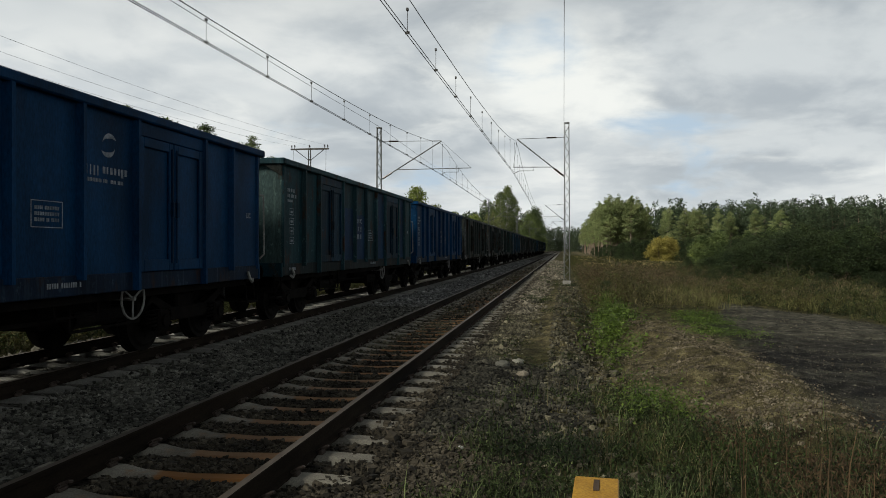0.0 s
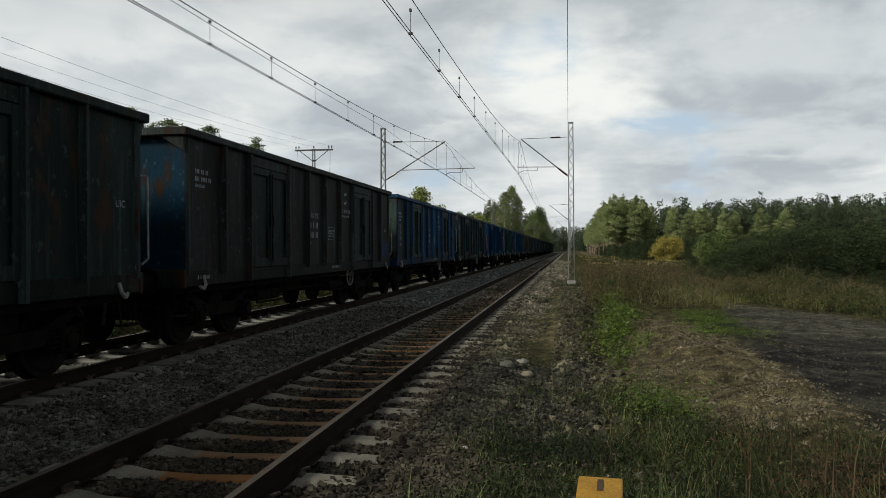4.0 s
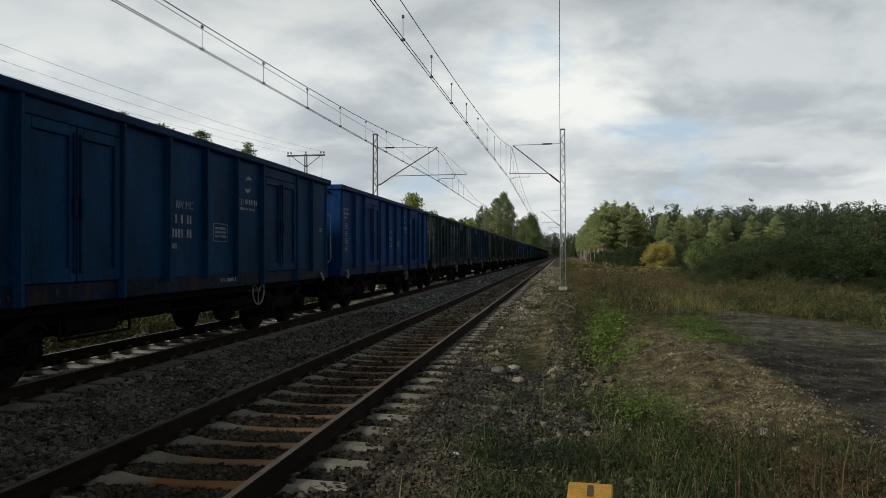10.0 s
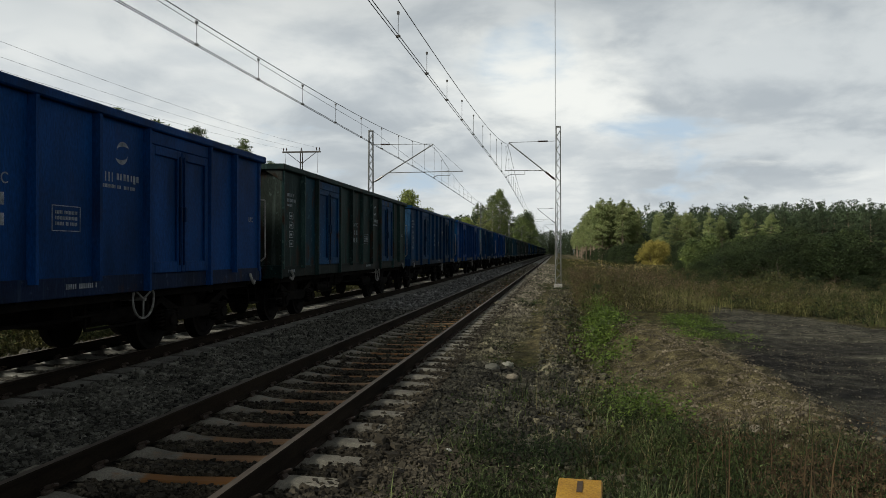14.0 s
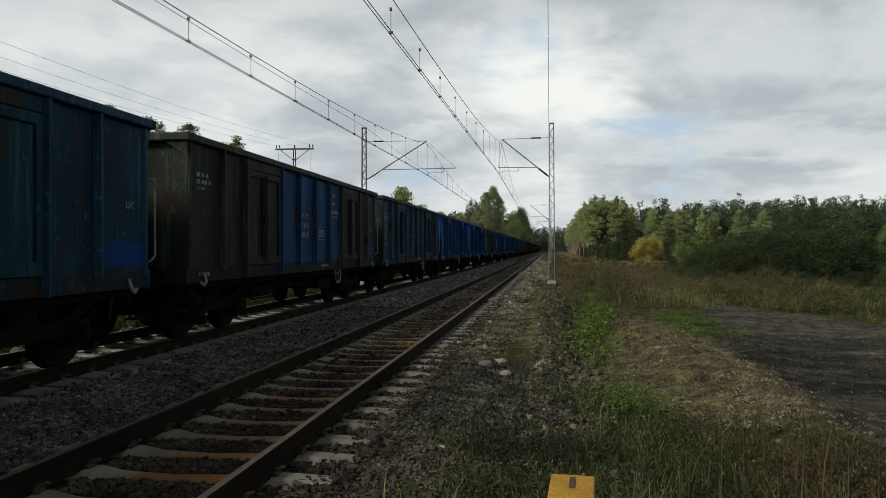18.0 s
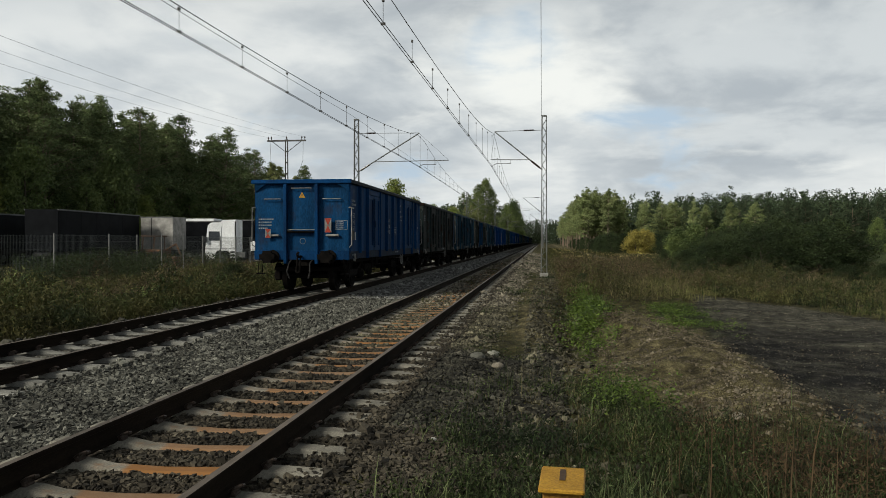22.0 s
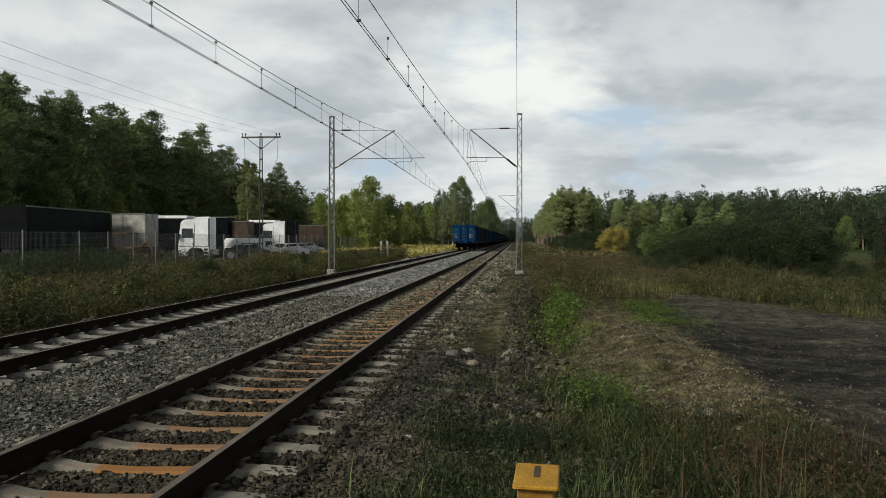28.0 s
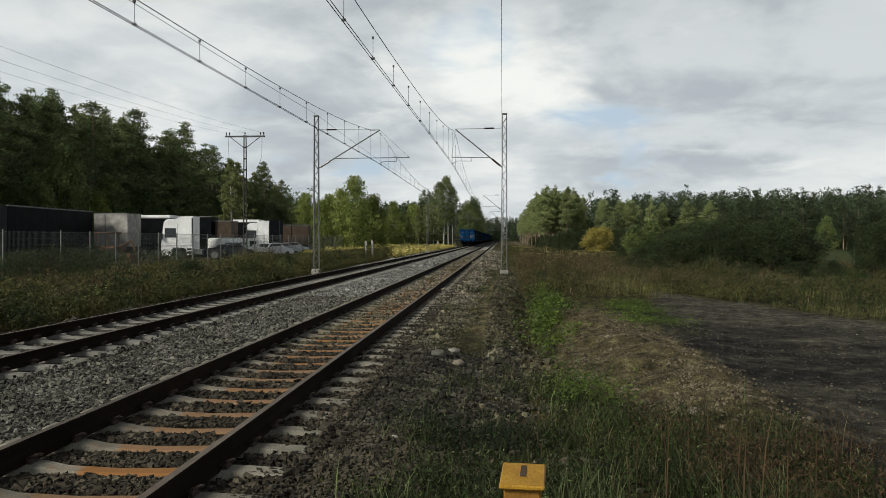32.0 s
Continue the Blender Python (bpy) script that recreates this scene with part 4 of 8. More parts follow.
def lattice_mast(bm, h, w=0.26):
    """Two channels joined by zigzag lacing, tapering a little."""
    def hw(z):
        return w * (1 - 0.35 * z / h) / 2 + 0.02
    for sx in (-1, 1):
        for sy in (-1, 1):
            tube(bm, (sx * hw(0), sy * 0.09, -0.3), (sx * hw(h), sy * 0.07, h), 0.026, 4)
        box(bm, sx * hw(0) - 0.008, sx * hw(0) + 0.008, -0.09, 0.09, -0.3, h * 0.02)
    z, s = 0.1, 1
    while z < h - 0.3:
        for sy in (-1, 1):
            tube(bm, (s * hw(z), sy * 0.085, z), (-s * hw(z + 0.34), sy * 0.085, z + 0.34), 0.013, 4)
        tube(bm, (s * hw(z), -0.09, z), (s * hw(z), 0.09, z + 0.3), 0.011, 4)
        z, s = z + 0.34, -s
    box(bm, -hw(h) - 0.03, hw(h) + 0.03, -0.09, 0.09, h - 0.04, h + 0.02)


def catenary_mast(x, y, side, gz0, full=True):
    """side +1: the bracket reaches towards +x. The base stands at z = gz0."""
    root = empty("catenary_mast", "grey lattice steel mast with a cantilever bracket beside the track", "mast", "masts along the railway", pose(x, y, gz0))
    top = 8.08 - gz0
    bm = bm_new(); lattice_mast(bm, top); part("lattice_post", bm, M["galv"], root)
    bm = bm_new(); box(bm, -0.22, 0.22, -0.22, 0.22, -0.55, 0.24, bevel=0.03); part("footing", bm, M["concrete"], root, "pale concrete footing")
    s, reach = side, 3.42 if side > 0 else 2.58
    z1, z2, z3 = 7.28 - gz0, 5.26 - gz0, 5.79 - gz0
    bm = bm_new(); tube(bm, (s * 0.1, 0, z2), (s * reach, 0, z1), 0.032); part("bracket_tube", bm, M["galv"], root)
    bm = bm_new(); tube(bm, (s * 0.1, 0, z1 + 0.05), (s * reach, 0, z1 + 0.02), 0.014); part("tie_rod", bm, M["galv"], root)
    bm = bm_new(); tube(bm, (s * 0.55, 0, z1 + 0.05), (s * 1.05, 0, z1 + 0.045), 0.04, 8); part("insulator", bm, M["insulator"], root, "slim dark rod insulator")
    bm = bm_new()
    d = Vector((s * (reach - 0.1), 0, z1 - z2)).normalized()
    p = Vector((s * 0.1, 0, z2))
    tube(bm, p + d * 0.15, p + d * 0.72, 0.052, 8)
    part("insulator", bm, M["insulator"], root, "slim dark rod insulator")
    xa = 0.1 + (z3 - z2) / (z1 - z2) * (reach - 0.1)
    far = reach + (1.6 if side > 0 else 0.2)
    bm = bm_new(); tube(bm, (s * xa, 0, z3), (s * far, 0, z3 + 0.03), 0.02); part("registration_tube", bm, M["galv"], root)
    hx, ax = (4.33, 3.42) if side > 0 else (1.74, 2.7)
    bm = bm_new(); pipe(bm, [(s * hx, 0, z3), (s * hx, 0, z3 - 0.18), (s * (hx + 0.75 * (ax - hx)), 0, z3 - 0.17), (s * ax, 0, z3 - 0.28)], 0.014); part("steady_arm", bm, M["galv"], root)
    bm = bm_new(); tube(bm, (s * far, 0, z3 + 0.03), (s * reach, 0, z1), 0.006, 4); part("stay_wire", bm, M["copper"], root)
    return root


for k, my in enumerate(MAST_Y):
    catenary_mast(0.12, my, -1, -0.38)
    catenary_mast(-9.92, my, 1, -0.36)


def strand(name, pts, r, label, category="wire", group=""):
    cu = bpy.data.curves.new(name, "CURVE")
    cu.dimensions = "3D"
    cu.bevel_depth, cu.bevel_resolution = r, 1
    sp = cu.splines.new("POLY")
    sp.points.add(len(pts) - 1)
    for p, c in zip(sp.points, pts):
        p.co = (*c, 1)
    cu.materials.append(M["copper"])
    return tagged(new(name, cu), label, category, group, "")


def mid_span(y):
    """Distance from the middle of the span."""
    return (y + 21.25) % 61 - 30.5


def messenger_z(y):
    d = mid_span(y)
    return 5.93 + 0.0007 * d * d + 7e-7 * d ** 4


def contact_z(y):
    return 5.50


def stagger(y):
    """Sideways zigzag of the wires, to and fro from mast to mast."""
    t = ((y + 21.25) / 61) % 2
    return 1 - 2 * abs(t - 1)


ys_w = np.concatenate([np.arange(-21.25, 110, 2.5), np.arange(110, 525, 7.0)])
for cx, amp, over in ((-2.93, 0.30, 0.15), (-6.90, 0.40, 0.08)):
    cat = empty("overhead_line", "dark catenary wires with droppers above the track", "overhead wires", "overhead lines", pose(0, 0, 0))
    for nm, off, zf, r in (("contact_wire", 0.03, contact_z, 0.008), ("contact_wire", -0.03, contact_z, 0.008), ("messenger_wire", over, messenger_z, 0.009)):
        w = strand(nm, [(cx - amp * stagger(y + 61) + off, y, zf(y)) for y in ys_w], r, "")
        for key in ("label", "category"):
            if key in w:
                del w[key]
        w.parent = cat
    y = -18.85
    me = None
    while y < 190:
        z0, z1 = contact_z(y), messenger_z(y)
        if z1 - z0 > 0.05:
            bm = bm_new()
            tube(bm, (0, 0, z0), (0, 0, z1), 0.0055, 4)
            box(bm, -0.02, 0.02, -0.03, 0.03, z1 - 0.03, z1 + 0.02)
            box(bm, -0.04, 0.04, -0.02, 0.02, z0 - 0.015, z0 + 0.03)
            d = part("dropper", bm, M["copper"], cat)
            d.location = (cx - amp * stagger(y + 61), y, 0)
        y += 2.95 if y < 60 else 5.9

# feeders along the tops of the masts
for fx in (-0.03, -9.92):
    strand("feeder_wire", [(fx, y, 7.82 + 0.00036 * mid_span(y) ** 2) for y in ys_w], 0.008, "single thin feeder wire along the mast tops", "wire", "feeder wires")


# ---- telegraph poles behind the far track ----
def telegraph_pole(y):
    root = empty("telegraph_pole", "slender concrete pole with a wide steel crossarm", "pole", "poles of the side line", pose(-17.75, y, float(gz(-17.75, y))))
    bm = bm_new()
    for s in (-1, 1):
        tube(bm, (s * 0.13, 0, -0.4), (s * 0.07, 0, 9.1), 0.05, 6, 0.04)
    for k in range(11):
        box(bm, -0.12, 0.12, -0.03, 0.03, 0.4 + 0.78 * k, 0.5 + 0.78 * k)
    part("shaft", bm, M["wood_pole"], root)
    bm = bm_new(); box(bm, -1.4, 1.4, -0.05, 0.05, 8.95, 9.06, bevel=0.01); part("crossarm", bm, M["copper"], root)
    for s in (-1, 1):
        bm = bm_new(); tube(bm, (s * 0.05, 0, 8.2), (s * 1.05, 0, 8.96), 0.025, 5); part("brace", bm, M["copper"], root)
    for xx in (-1.32, -1.1, 0.0, 1.1, 1.32):
        bm = bm_new()
        tube(bm, (xx, 0, 9.05), (xx, 0, 9.2), 0.02, 6); tube(bm, (xx, 0, 9.16), (xx, 0, 9.3), 0.06, 8, 0.03)
        part("insulator", bm, M["insulator"], root)
    if y > 0:
        for xx in (-1.2, 1.2):
            bm = bm_new(); pipe(bm, [(xx, 0, 8.95), (xx * 0.97, 0.05, 7.6), (xx * 0.6, 0.05, 6.4), (0.12 * xx, 0, 5.6)], 0.012, 4); part("down_cable", bm, M["copper"], root)
    return root


for py in (-9, 51):
    telegraph_pole(py)
for xx in (-1.32, 0.0, 1.32):
    pts = [(-17.75 + xx, y, 8.8 - 1.0 * (1 - (((y + 9) % 60) / 30 - 1) ** 2)) for y in np.arange(-9, 51.1, 2.0)]
    strand("power_line", pts, 0.0045, "thin overhead power line between poles", "wire", "lines between poles")


# ---- train of open wagons ----
LEN = 14.04           # over buffers
BY0, BY1 = 0.62, 13.42
HW = 1.44             # half width of the side sheets
TOP, BOT, SILL = 3.355, 0.98, 1.22
RIBS = [0.0, 1.2, 2.2, 4.08, 5.24, 6.4, 7.56, 8.72, 10.6, 11.6, 12.8]      # along the body
DOORS = {2, 7}


def panel_bm(y0, y1, s):
    """One sheet of the side wall, pressed slightly inwards."""
    bm = bm_new()
    box(bm, s * HW - 0.02, s * HW + 0.0, y0, y1, SILL, TOP - 0.06)
    return bm


def door_leaf_bm(y0, y1, s):
    """A door leaf: a sheet with a raised frame round a sunken field."""
    bm = bm_new()
    x0 = s * HW
    box(bm, min(x0, x0 + s * 0.015), max(x0, x0 + s * 0.015), y0, y1, SILL, TOP - 0.32)
    a, b = sorted((x0 + s * 0.015, x0 + s * 0.055))
    box(bm, a, b, y0, y0 + 0.11, SILL, TOP - 0.32, bevel=0.008)
    box(bm, a, b, y1 - 0.11, y1, SILL, TOP - 0.32, bevel=0.008)
    box(bm, a, b, y0 + 0.11, y1 - 0.11, SILL, SILL + 0.16, bevel=0.008)
    box(bm, a, b, y0 + 0.11, y1 - 0.11, TOP - 0.45, TOP - 0.32, bevel=0.008)
    return bm


def wheel_bm(s):
    """A railway wheel: tread, flange and dished plate."""
    bm = bm_new()
    tube(bm, (s * 0.685, 0, 0), (s * 0.82, 0, 0), 0.46, 28)
    tube(bm, (s * 0.655, 0, 0), (s * 0.69, 0, 0), 0.487, 28)
    tube(bm, (s * 0.82, 0, 0), (s * 0.85, 0, 0), 0.40, 28, 0.36)
    for k in range(4):
        a = 1.571 * k
        box(bm, min(s * 0.84, s * 0.862), max(s * 0.84, s * 0.862), 0.24 * math.cos(a) - 0.03, 0.24 * math.cos(a) + 0.03, 0.24 * math.sin(a) - 0.03, 0.24 * math.sin(a) + 0.03)
    return bm


def coil_bm(x, y, z0, z1, R=0.075, r=0.018, turns=5):
    """A coil spring round a vertical axis."""
    bm = bm_new()
    rings = []
    for i in range(turns * 10 + 1):
        a = 2 * math.pi * i / 10
        z = z0 + (z1 - z0) * i / (turns * 10)
        rings.append([bm.verts.new((x + (R + p) * math.cos(a), y + (R + p) * math.sin(a), z + q)) for p, q in ((-r, 0), (0, -r), (r, 0), (0, r))])
    for a, b in zip(rings, rings[1:]):
        for j in range(4):
            bm.faces.new((a[j], b[j], b[(j + 1) % 4], a[(j + 1) % 4]))
    return bm


def bogie(parent, y):
    bm = bm_new()
    for s in (-1, 1):
        pts = [(-1.35, 0.62), (-1.1, 0.86), (-0.5, 0.62), (0.5, 0.62), (1.1, 0.86), (1.35, 0.62), (1.1, 0.74), (0.5, 0.42), (-0.5, 0.42), (-1.1, 0.74)]
        a = [bm.verts.new((s * 0.96, y + py, pz)) for py, pz in pts]
        b = [bm.verts.new((s * 1.08, y + py, pz)) for py, pz in pts]
        bm.faces.new(a); bm.faces.new(list(reversed(b)))
        for i in range(len(pts)):
            j = (i + 1) % len(pts)
            bm.faces.new((a[i], a[j], b[j], b[i]))
    box(bm, -1.0, 1.0, y - 0.25, y + 0.25, 0.5, 0.86, bevel=0.03)
    for e in (-1.3, 1.3):
        box(bm, -1.0, 1.0, y + e - 0.05, y + e + 0.05, 0.6, 0.72)
    bmesh.ops.recalc_face_normals(bm, faces=bm.faces)
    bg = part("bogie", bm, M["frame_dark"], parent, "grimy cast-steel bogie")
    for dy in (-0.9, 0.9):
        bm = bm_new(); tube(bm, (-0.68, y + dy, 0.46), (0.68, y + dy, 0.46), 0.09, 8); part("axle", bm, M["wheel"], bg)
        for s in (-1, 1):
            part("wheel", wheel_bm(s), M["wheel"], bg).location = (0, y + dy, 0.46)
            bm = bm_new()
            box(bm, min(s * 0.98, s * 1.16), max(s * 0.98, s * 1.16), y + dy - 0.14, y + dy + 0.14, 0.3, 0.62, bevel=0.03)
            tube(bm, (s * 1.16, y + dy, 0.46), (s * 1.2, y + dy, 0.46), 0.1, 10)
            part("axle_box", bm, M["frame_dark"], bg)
            if s < 0:
                continue
            for e in (-0.22, 0.22):
                part("coil_spring", coil_bm(s * 1.06, y + dy + e, 0.34, 0.62), M["frame_dark"], bg)
    return bg


def wheel_brake_bm(y, s, R=0.27):
    bm = bm_new()
    c = Vector((s * 1.36, y, 0.86))
    torus(bm, c, (1, 0, 0), R, 0.016, 28, 6)
    for k in range(3):
        a = 0.5 + k * 2.094
        tube(bm, c, c + Vector((0, R * math.cos(a), R * math.sin(a))), 0.014, 5)
    tube(bm, c - Vector((s * 0.35, 0, 0)), c + Vector((s * 0.03, 0, 0)), 0.03, 8)
    return bm


def end_wall(root, ye, o):
    """ye: plane of the end sheet; o: outward direction along y."""
    bm = bm_new(); box(bm, -HW, HW, min(ye, ye - o * 0.03), max(ye, ye - o * 0.03), BOT, TOP - 0.06); part("end_wall", bm, M["paint"], root)
    for x in (-0.48, 0.48):
        bm = bm_new()
        z0, z1 = BOT - 0.14, TOP - 0.13
        box(bm, x - 0.05, x + 0.05, min(ye, ye + o * 0.16), max(ye, ye + o * 0.16), z0, z1, bevel=0.012)
        part("end_post", bm, M["paint"], root)
    bm = bm_new(); box(bm, -HW - 0.02, HW + 0.02, min(ye, ye + o * 0.08), max(ye, ye + o * 0.08), BOT - 0.02, BOT + 0.26, bevel=0.01); part("headstock", bm, M["paint"], root)
    bm = bm_new(); box(bm, -0.44, 0.44, min(ye, ye + o * 0.012), max(ye, ye + o * 0.012), 1.83, 1.88); part("end_batten", bm, M["paint"], root)
    for x0, x1, z in ((-1.15, -0.66, 2.78), (-0.3, 0.3, 3.1), (0.66, 1.2, 2.78), (-0.43, 0.43, 1.86)):
        bm = bm_new(); pipe(bm, [(x0, ye + o * 0.02, z), (x0, ye + o * 0.09, z), (x1, ye + o * 0.09, z), (x1, ye + o * 0.02, z)], 0.014, 6)
        part("grab_rail", bm, M["handle"], root, "white grab rail")
    for s in (-1, 1):
        bm = bm_new(); pipe(bm, [(s * HW, ye + o * 0.02, 2.52), (s * (HW + 0.09), ye + o * 0.06, 2.52), (s * (HW + 0.1), ye + o * 0.06, 1.42), (s * (HW + 0.02), ye + o * 0.03, 1.34)], 0.016, 6)
        part("corner_handle", bm, M["handle"], root, "bent pale pipe handle")
        # buffers
        bm = bm_new()
        tube(bm, (s * 0.875, ye + o * 0.08, 1.06), (s * 0.875, ye + o * 0.42, 1.06), 0.12, 12)
        tube(bm, (s * 0.875, ye + o * 0.08, 1.06), (s * 0.875, ye + o * 0.12, 1.06), 0.2, 12)
        r = bmesh.ops.create_cube(bm, size=1.0)
        for v in r["verts"]:
            v.co = Vector((s * 0.875 + v.co.x * 0.46, ye + o * 0.57 + v.co.y * 0.08, 1.06 + v.co.z * 0.35))
        bmesh.ops.bevel(bm, geom=[e for e in {e for v in r["verts"] for e in v.link_edges} if abs(e.verts[0].co.y - e.verts[1].co.y) > 0.04], offset=0.1, segments=3, affect="EDGES")
        part("buffer", bm, M["frame_dark"], root, "black rectangular sprung buffer")
        # step under the corner
        bm = bm_new(); pipe(bm, [(s * 1.3, ye - o * 0.25, 1.0), (s * 1.34, ye - o * 0.25, 0.55), (s * 1.34, ye + o * 0.1, 0.55), (s * 1.3, ye + o * 0.1, 1.0)], 0.014, 5)
        box(bm, min(s * 1.2, s * 1.38), max(s * 1.2, s * 1.38), ye - 0.17, ye + 0.17, 0.53, 0.555)
        part("corner_step", bm, M["frame_dark"], root)
        # shunting hook
        bm = bm_new(); pipe(bm, [(s * (HW + 0.03), ye - o * 0.5, 1.12), (s * (HW + 0.07), ye - o * 0.5, 1.0), (s * (HW + 0.07), ye - o * 0.42, 0.93), (s * (HW + 0.05), ye - o * 0.34, 0.98)], 0.026, 6)
        part("towing_hook", bm, M["handle"], root, "pale towing hook under the sill")
    for s in (-1, 1):
        bm = bm_new()
        a, b, c = (s * (HW + 0.01), TOP - 0.13), (s * (HW - 0.34), TOP - 0.13), (s * (HW + 0.01), TOP - 0.36)
        lo = [bm.verts.new((x, ye + o * 0.012, z)) for x, z in (a, b, c)]
        hi = [bm.verts.new((a[0], ye + o * 0.10, a[1])), bm.verts.new((b[0], ye + o * 0.10, b[1])), bm.verts.new((c[0], ye + o * 0.03, c[1]))]
        bm.faces.new(lo); bm.faces.new(hi)
        for i in range(3):
            bm.faces.new((lo[i], lo[(i + 1) % 3], hi[(i + 1) % 3], hi[i]))
        bmesh.ops.recalc_face_normals(bm, faces=bm.faces)
        part("corner_gusset", bm, M["paint"], root, "worn pale corner gusset")
    bm = bm_new()
    pipe(bm, [(0, ye + o * 0.05, 1.06), (0, ye + o * 0.4, 1.06), (0, ye + o * 0.46, 1.14), (0, ye + o * 0.36, 1.18)], 0.04, 7)
    pipe(bm, [(0.05, ye + o * 0.3, 1.02), (0.05, ye + o * 0.42, 0.6), (-0.05, ye + o * 0.42, 0.6), (-0.05, ye + o * 0.3, 1.02)], 0.025, 6)
    part("coupling", bm, M["frame_dark"], root, "screw coupling hook")
    for x in (-0.32, 0.32):
        bm = bm_new(); pipe(bm, [(x, ye + o * 0.05, 0.95), (x, ye + o * 0.28, 0.85), (x * 1.1, ye + o * 0.36, 0.62), (x * 0.9, ye + o * 0.3, 0.42)], 0.024, 6)
        part("brake_hose", bm, M["tyre"], root)


def bars(bm, s, x, spec, z_top):
    """Rows of unreadable stencil: (y0, length, height) per row, downwards, on the side plane."""
    z = z_top
    for y0, ln, hh in spec:
        yy = y0
        while yy < y0 + ln - 0.01:
            w = hh * 0.4
            if rng.random() > 0.16:
                box(bm, x, x + s * 0.003, yy, yy + w, z - hh, z)
            yy += w * 1.7
        z -= hh * 1.65


def side_lettering(root):
    """Small inscriptions on the side that faces the camera."""
    s, x = 1, HW + 0.001
    bm = bm_new()
    bars(bm, s, x, [(BY0 + 0.3, 0.42, 0.07), (BY0 + 0.3, 0.5, 0.07), (BY0 + 0.3, 0.34, 0.05)], 2.78)
    part("inscription", bm, M["lettering"], root, "faded white stencilled inscription")
    bm = bm_new()
    for k in range(4):
        z = 2.36 - 0.2 * k
        for a, b_, c, d in ((0.42, 0.66, z, z + 0.012), (0.42, 0.66, z - 0.13, z - 0.118), (0.42, 0.432, z - 0.13, z), (0.648, 0.66, z - 0.13, z)):
            box(bm, x, x + 0.003, BY0 + a, BY0 + b_, c, d)
        box(bm, x, x + 0.003, BY0 + 0.47, BY0 + 0.6, z - 0.085, z - 0.04)
    part("load_table", bm, M["lettering"], root, "faded white load table")
    bm = bm_new(); bars(bm, s, x, [(BY0 + 5.25, 0.16, 0.13)], 2.36); bars(bm, s, x, [(BY0 + 5.25, 0.8, 0.13), (BY0 + 5.25, 0.78, 0.13), (BY0 + 5.25, 0.3, 0.08)], 2.14)
    part("wagon_marking", bm, M["lettering"], root, "faded white stencilled wagon marking")
    bm = bm_new(); bars(bm, s, x, [(BY0 + 6.82, 0.4, 0.04), (BY0 + 6.82, 0.4, 0.04), (BY0 + 6.82, 0.4, 0.04)], 2.0)
    for a, b_, c, d in ((6.76, 7.28, 2.05, 2.06), (6.76, 7.28, 1.76, 1.77), (6.76, 6.77, 1.77, 2.05), (7.27, 7.28, 1.77, 2.05)):
        box(bm, x, x + 0.003, BY0 + a, BY0 + b_, c, d)
    part("revision_grid", bm, M["lettering"], root, "faded white revision grid")
    bm = bm_new(); bars(bm, s, x + 0.012, [(BY0 + 7.0, 0.6, 0.06)], 1.14); bars(bm, s, x + 0.012, [(BY0 + 0.35, 0.4, 0.06)], 1.14)
    part("sill_marking", bm, M["lettering"], root)


def logo_part(root):
    """Two curved swooshes over a bar of plain strokes."""
    bm = bm_new()
    x, yc, zc = HW + 0.002, BY0 + 8.16, 2.82
    for s in (-1, 1):
        pts = []
        for k in range(11):
            f = k / 10
            a = 0.5 + 2.5 * f
            r = 0.15
            cy, cz = s * (r * math.cos(a) + 0.02), s * (r * math.sin(a) * 0.95 + 0.01)
            w = 0.062 * math.sin(math.pi * min(1, f * 1.05)) ** 0.8 + 0.002
            pts.append(((cy, cz), (cy * (1 - w / r), cz * (1 - w / r))))
        for p, q in zip(pts, pts[1:]):
            bm.faces.new([bm.verts.new((x, yc + u, zc + v)) for u, v in (p[0], q[0], q[1], p[1])])
    y = yc - 0.46
    for w, h, gap_ in ((0.025, 0.12, 0.055), (0.02, 0.12, 0.05), (0.03, 0.12, 0.045), (0.02, 0.12, 0.09), (0.05, 0.085, 0.03), (0.03, 0.085, 0.045), (0.05, 0.085, 0.03), (0.045, 0.085, 0.045), (0.03, 0.085, 0.03), (0.05, 0.11, 0.03), (0.055, 0.085, 0.03)):
        box(bm, x, x + 0.002, y, y + w, 2.545 - h, 2.545)
        y += w + gap_
    bars(bm, 1, x, [(yc - 0.45, 0.8, 0.045)], 2.39)
    return part("emblem", bm, M["lettering"], root, "white emblem of two swooshes over plain strokes")


def text_part(root, words, size, m, material, name="lettering"):
    cu = bpy.data.curves.new(name, "FONT")
    cu.body, cu.size, cu.align_x = words, size, "CENTER"
    cu.extrude = 0.001
    cu.materials.append(material)
    ob = new(name, cu)
    ob.parent = root
    ob.matrix_local = m
    return ob


def on_side(y, z, out=0.004):
    """Pose of writing on the side that faces the near track, read from outside."""
    return Matrix.Translation((HW + out, y, z)) @ pose(0, 0, 0, 90, 0, 90)


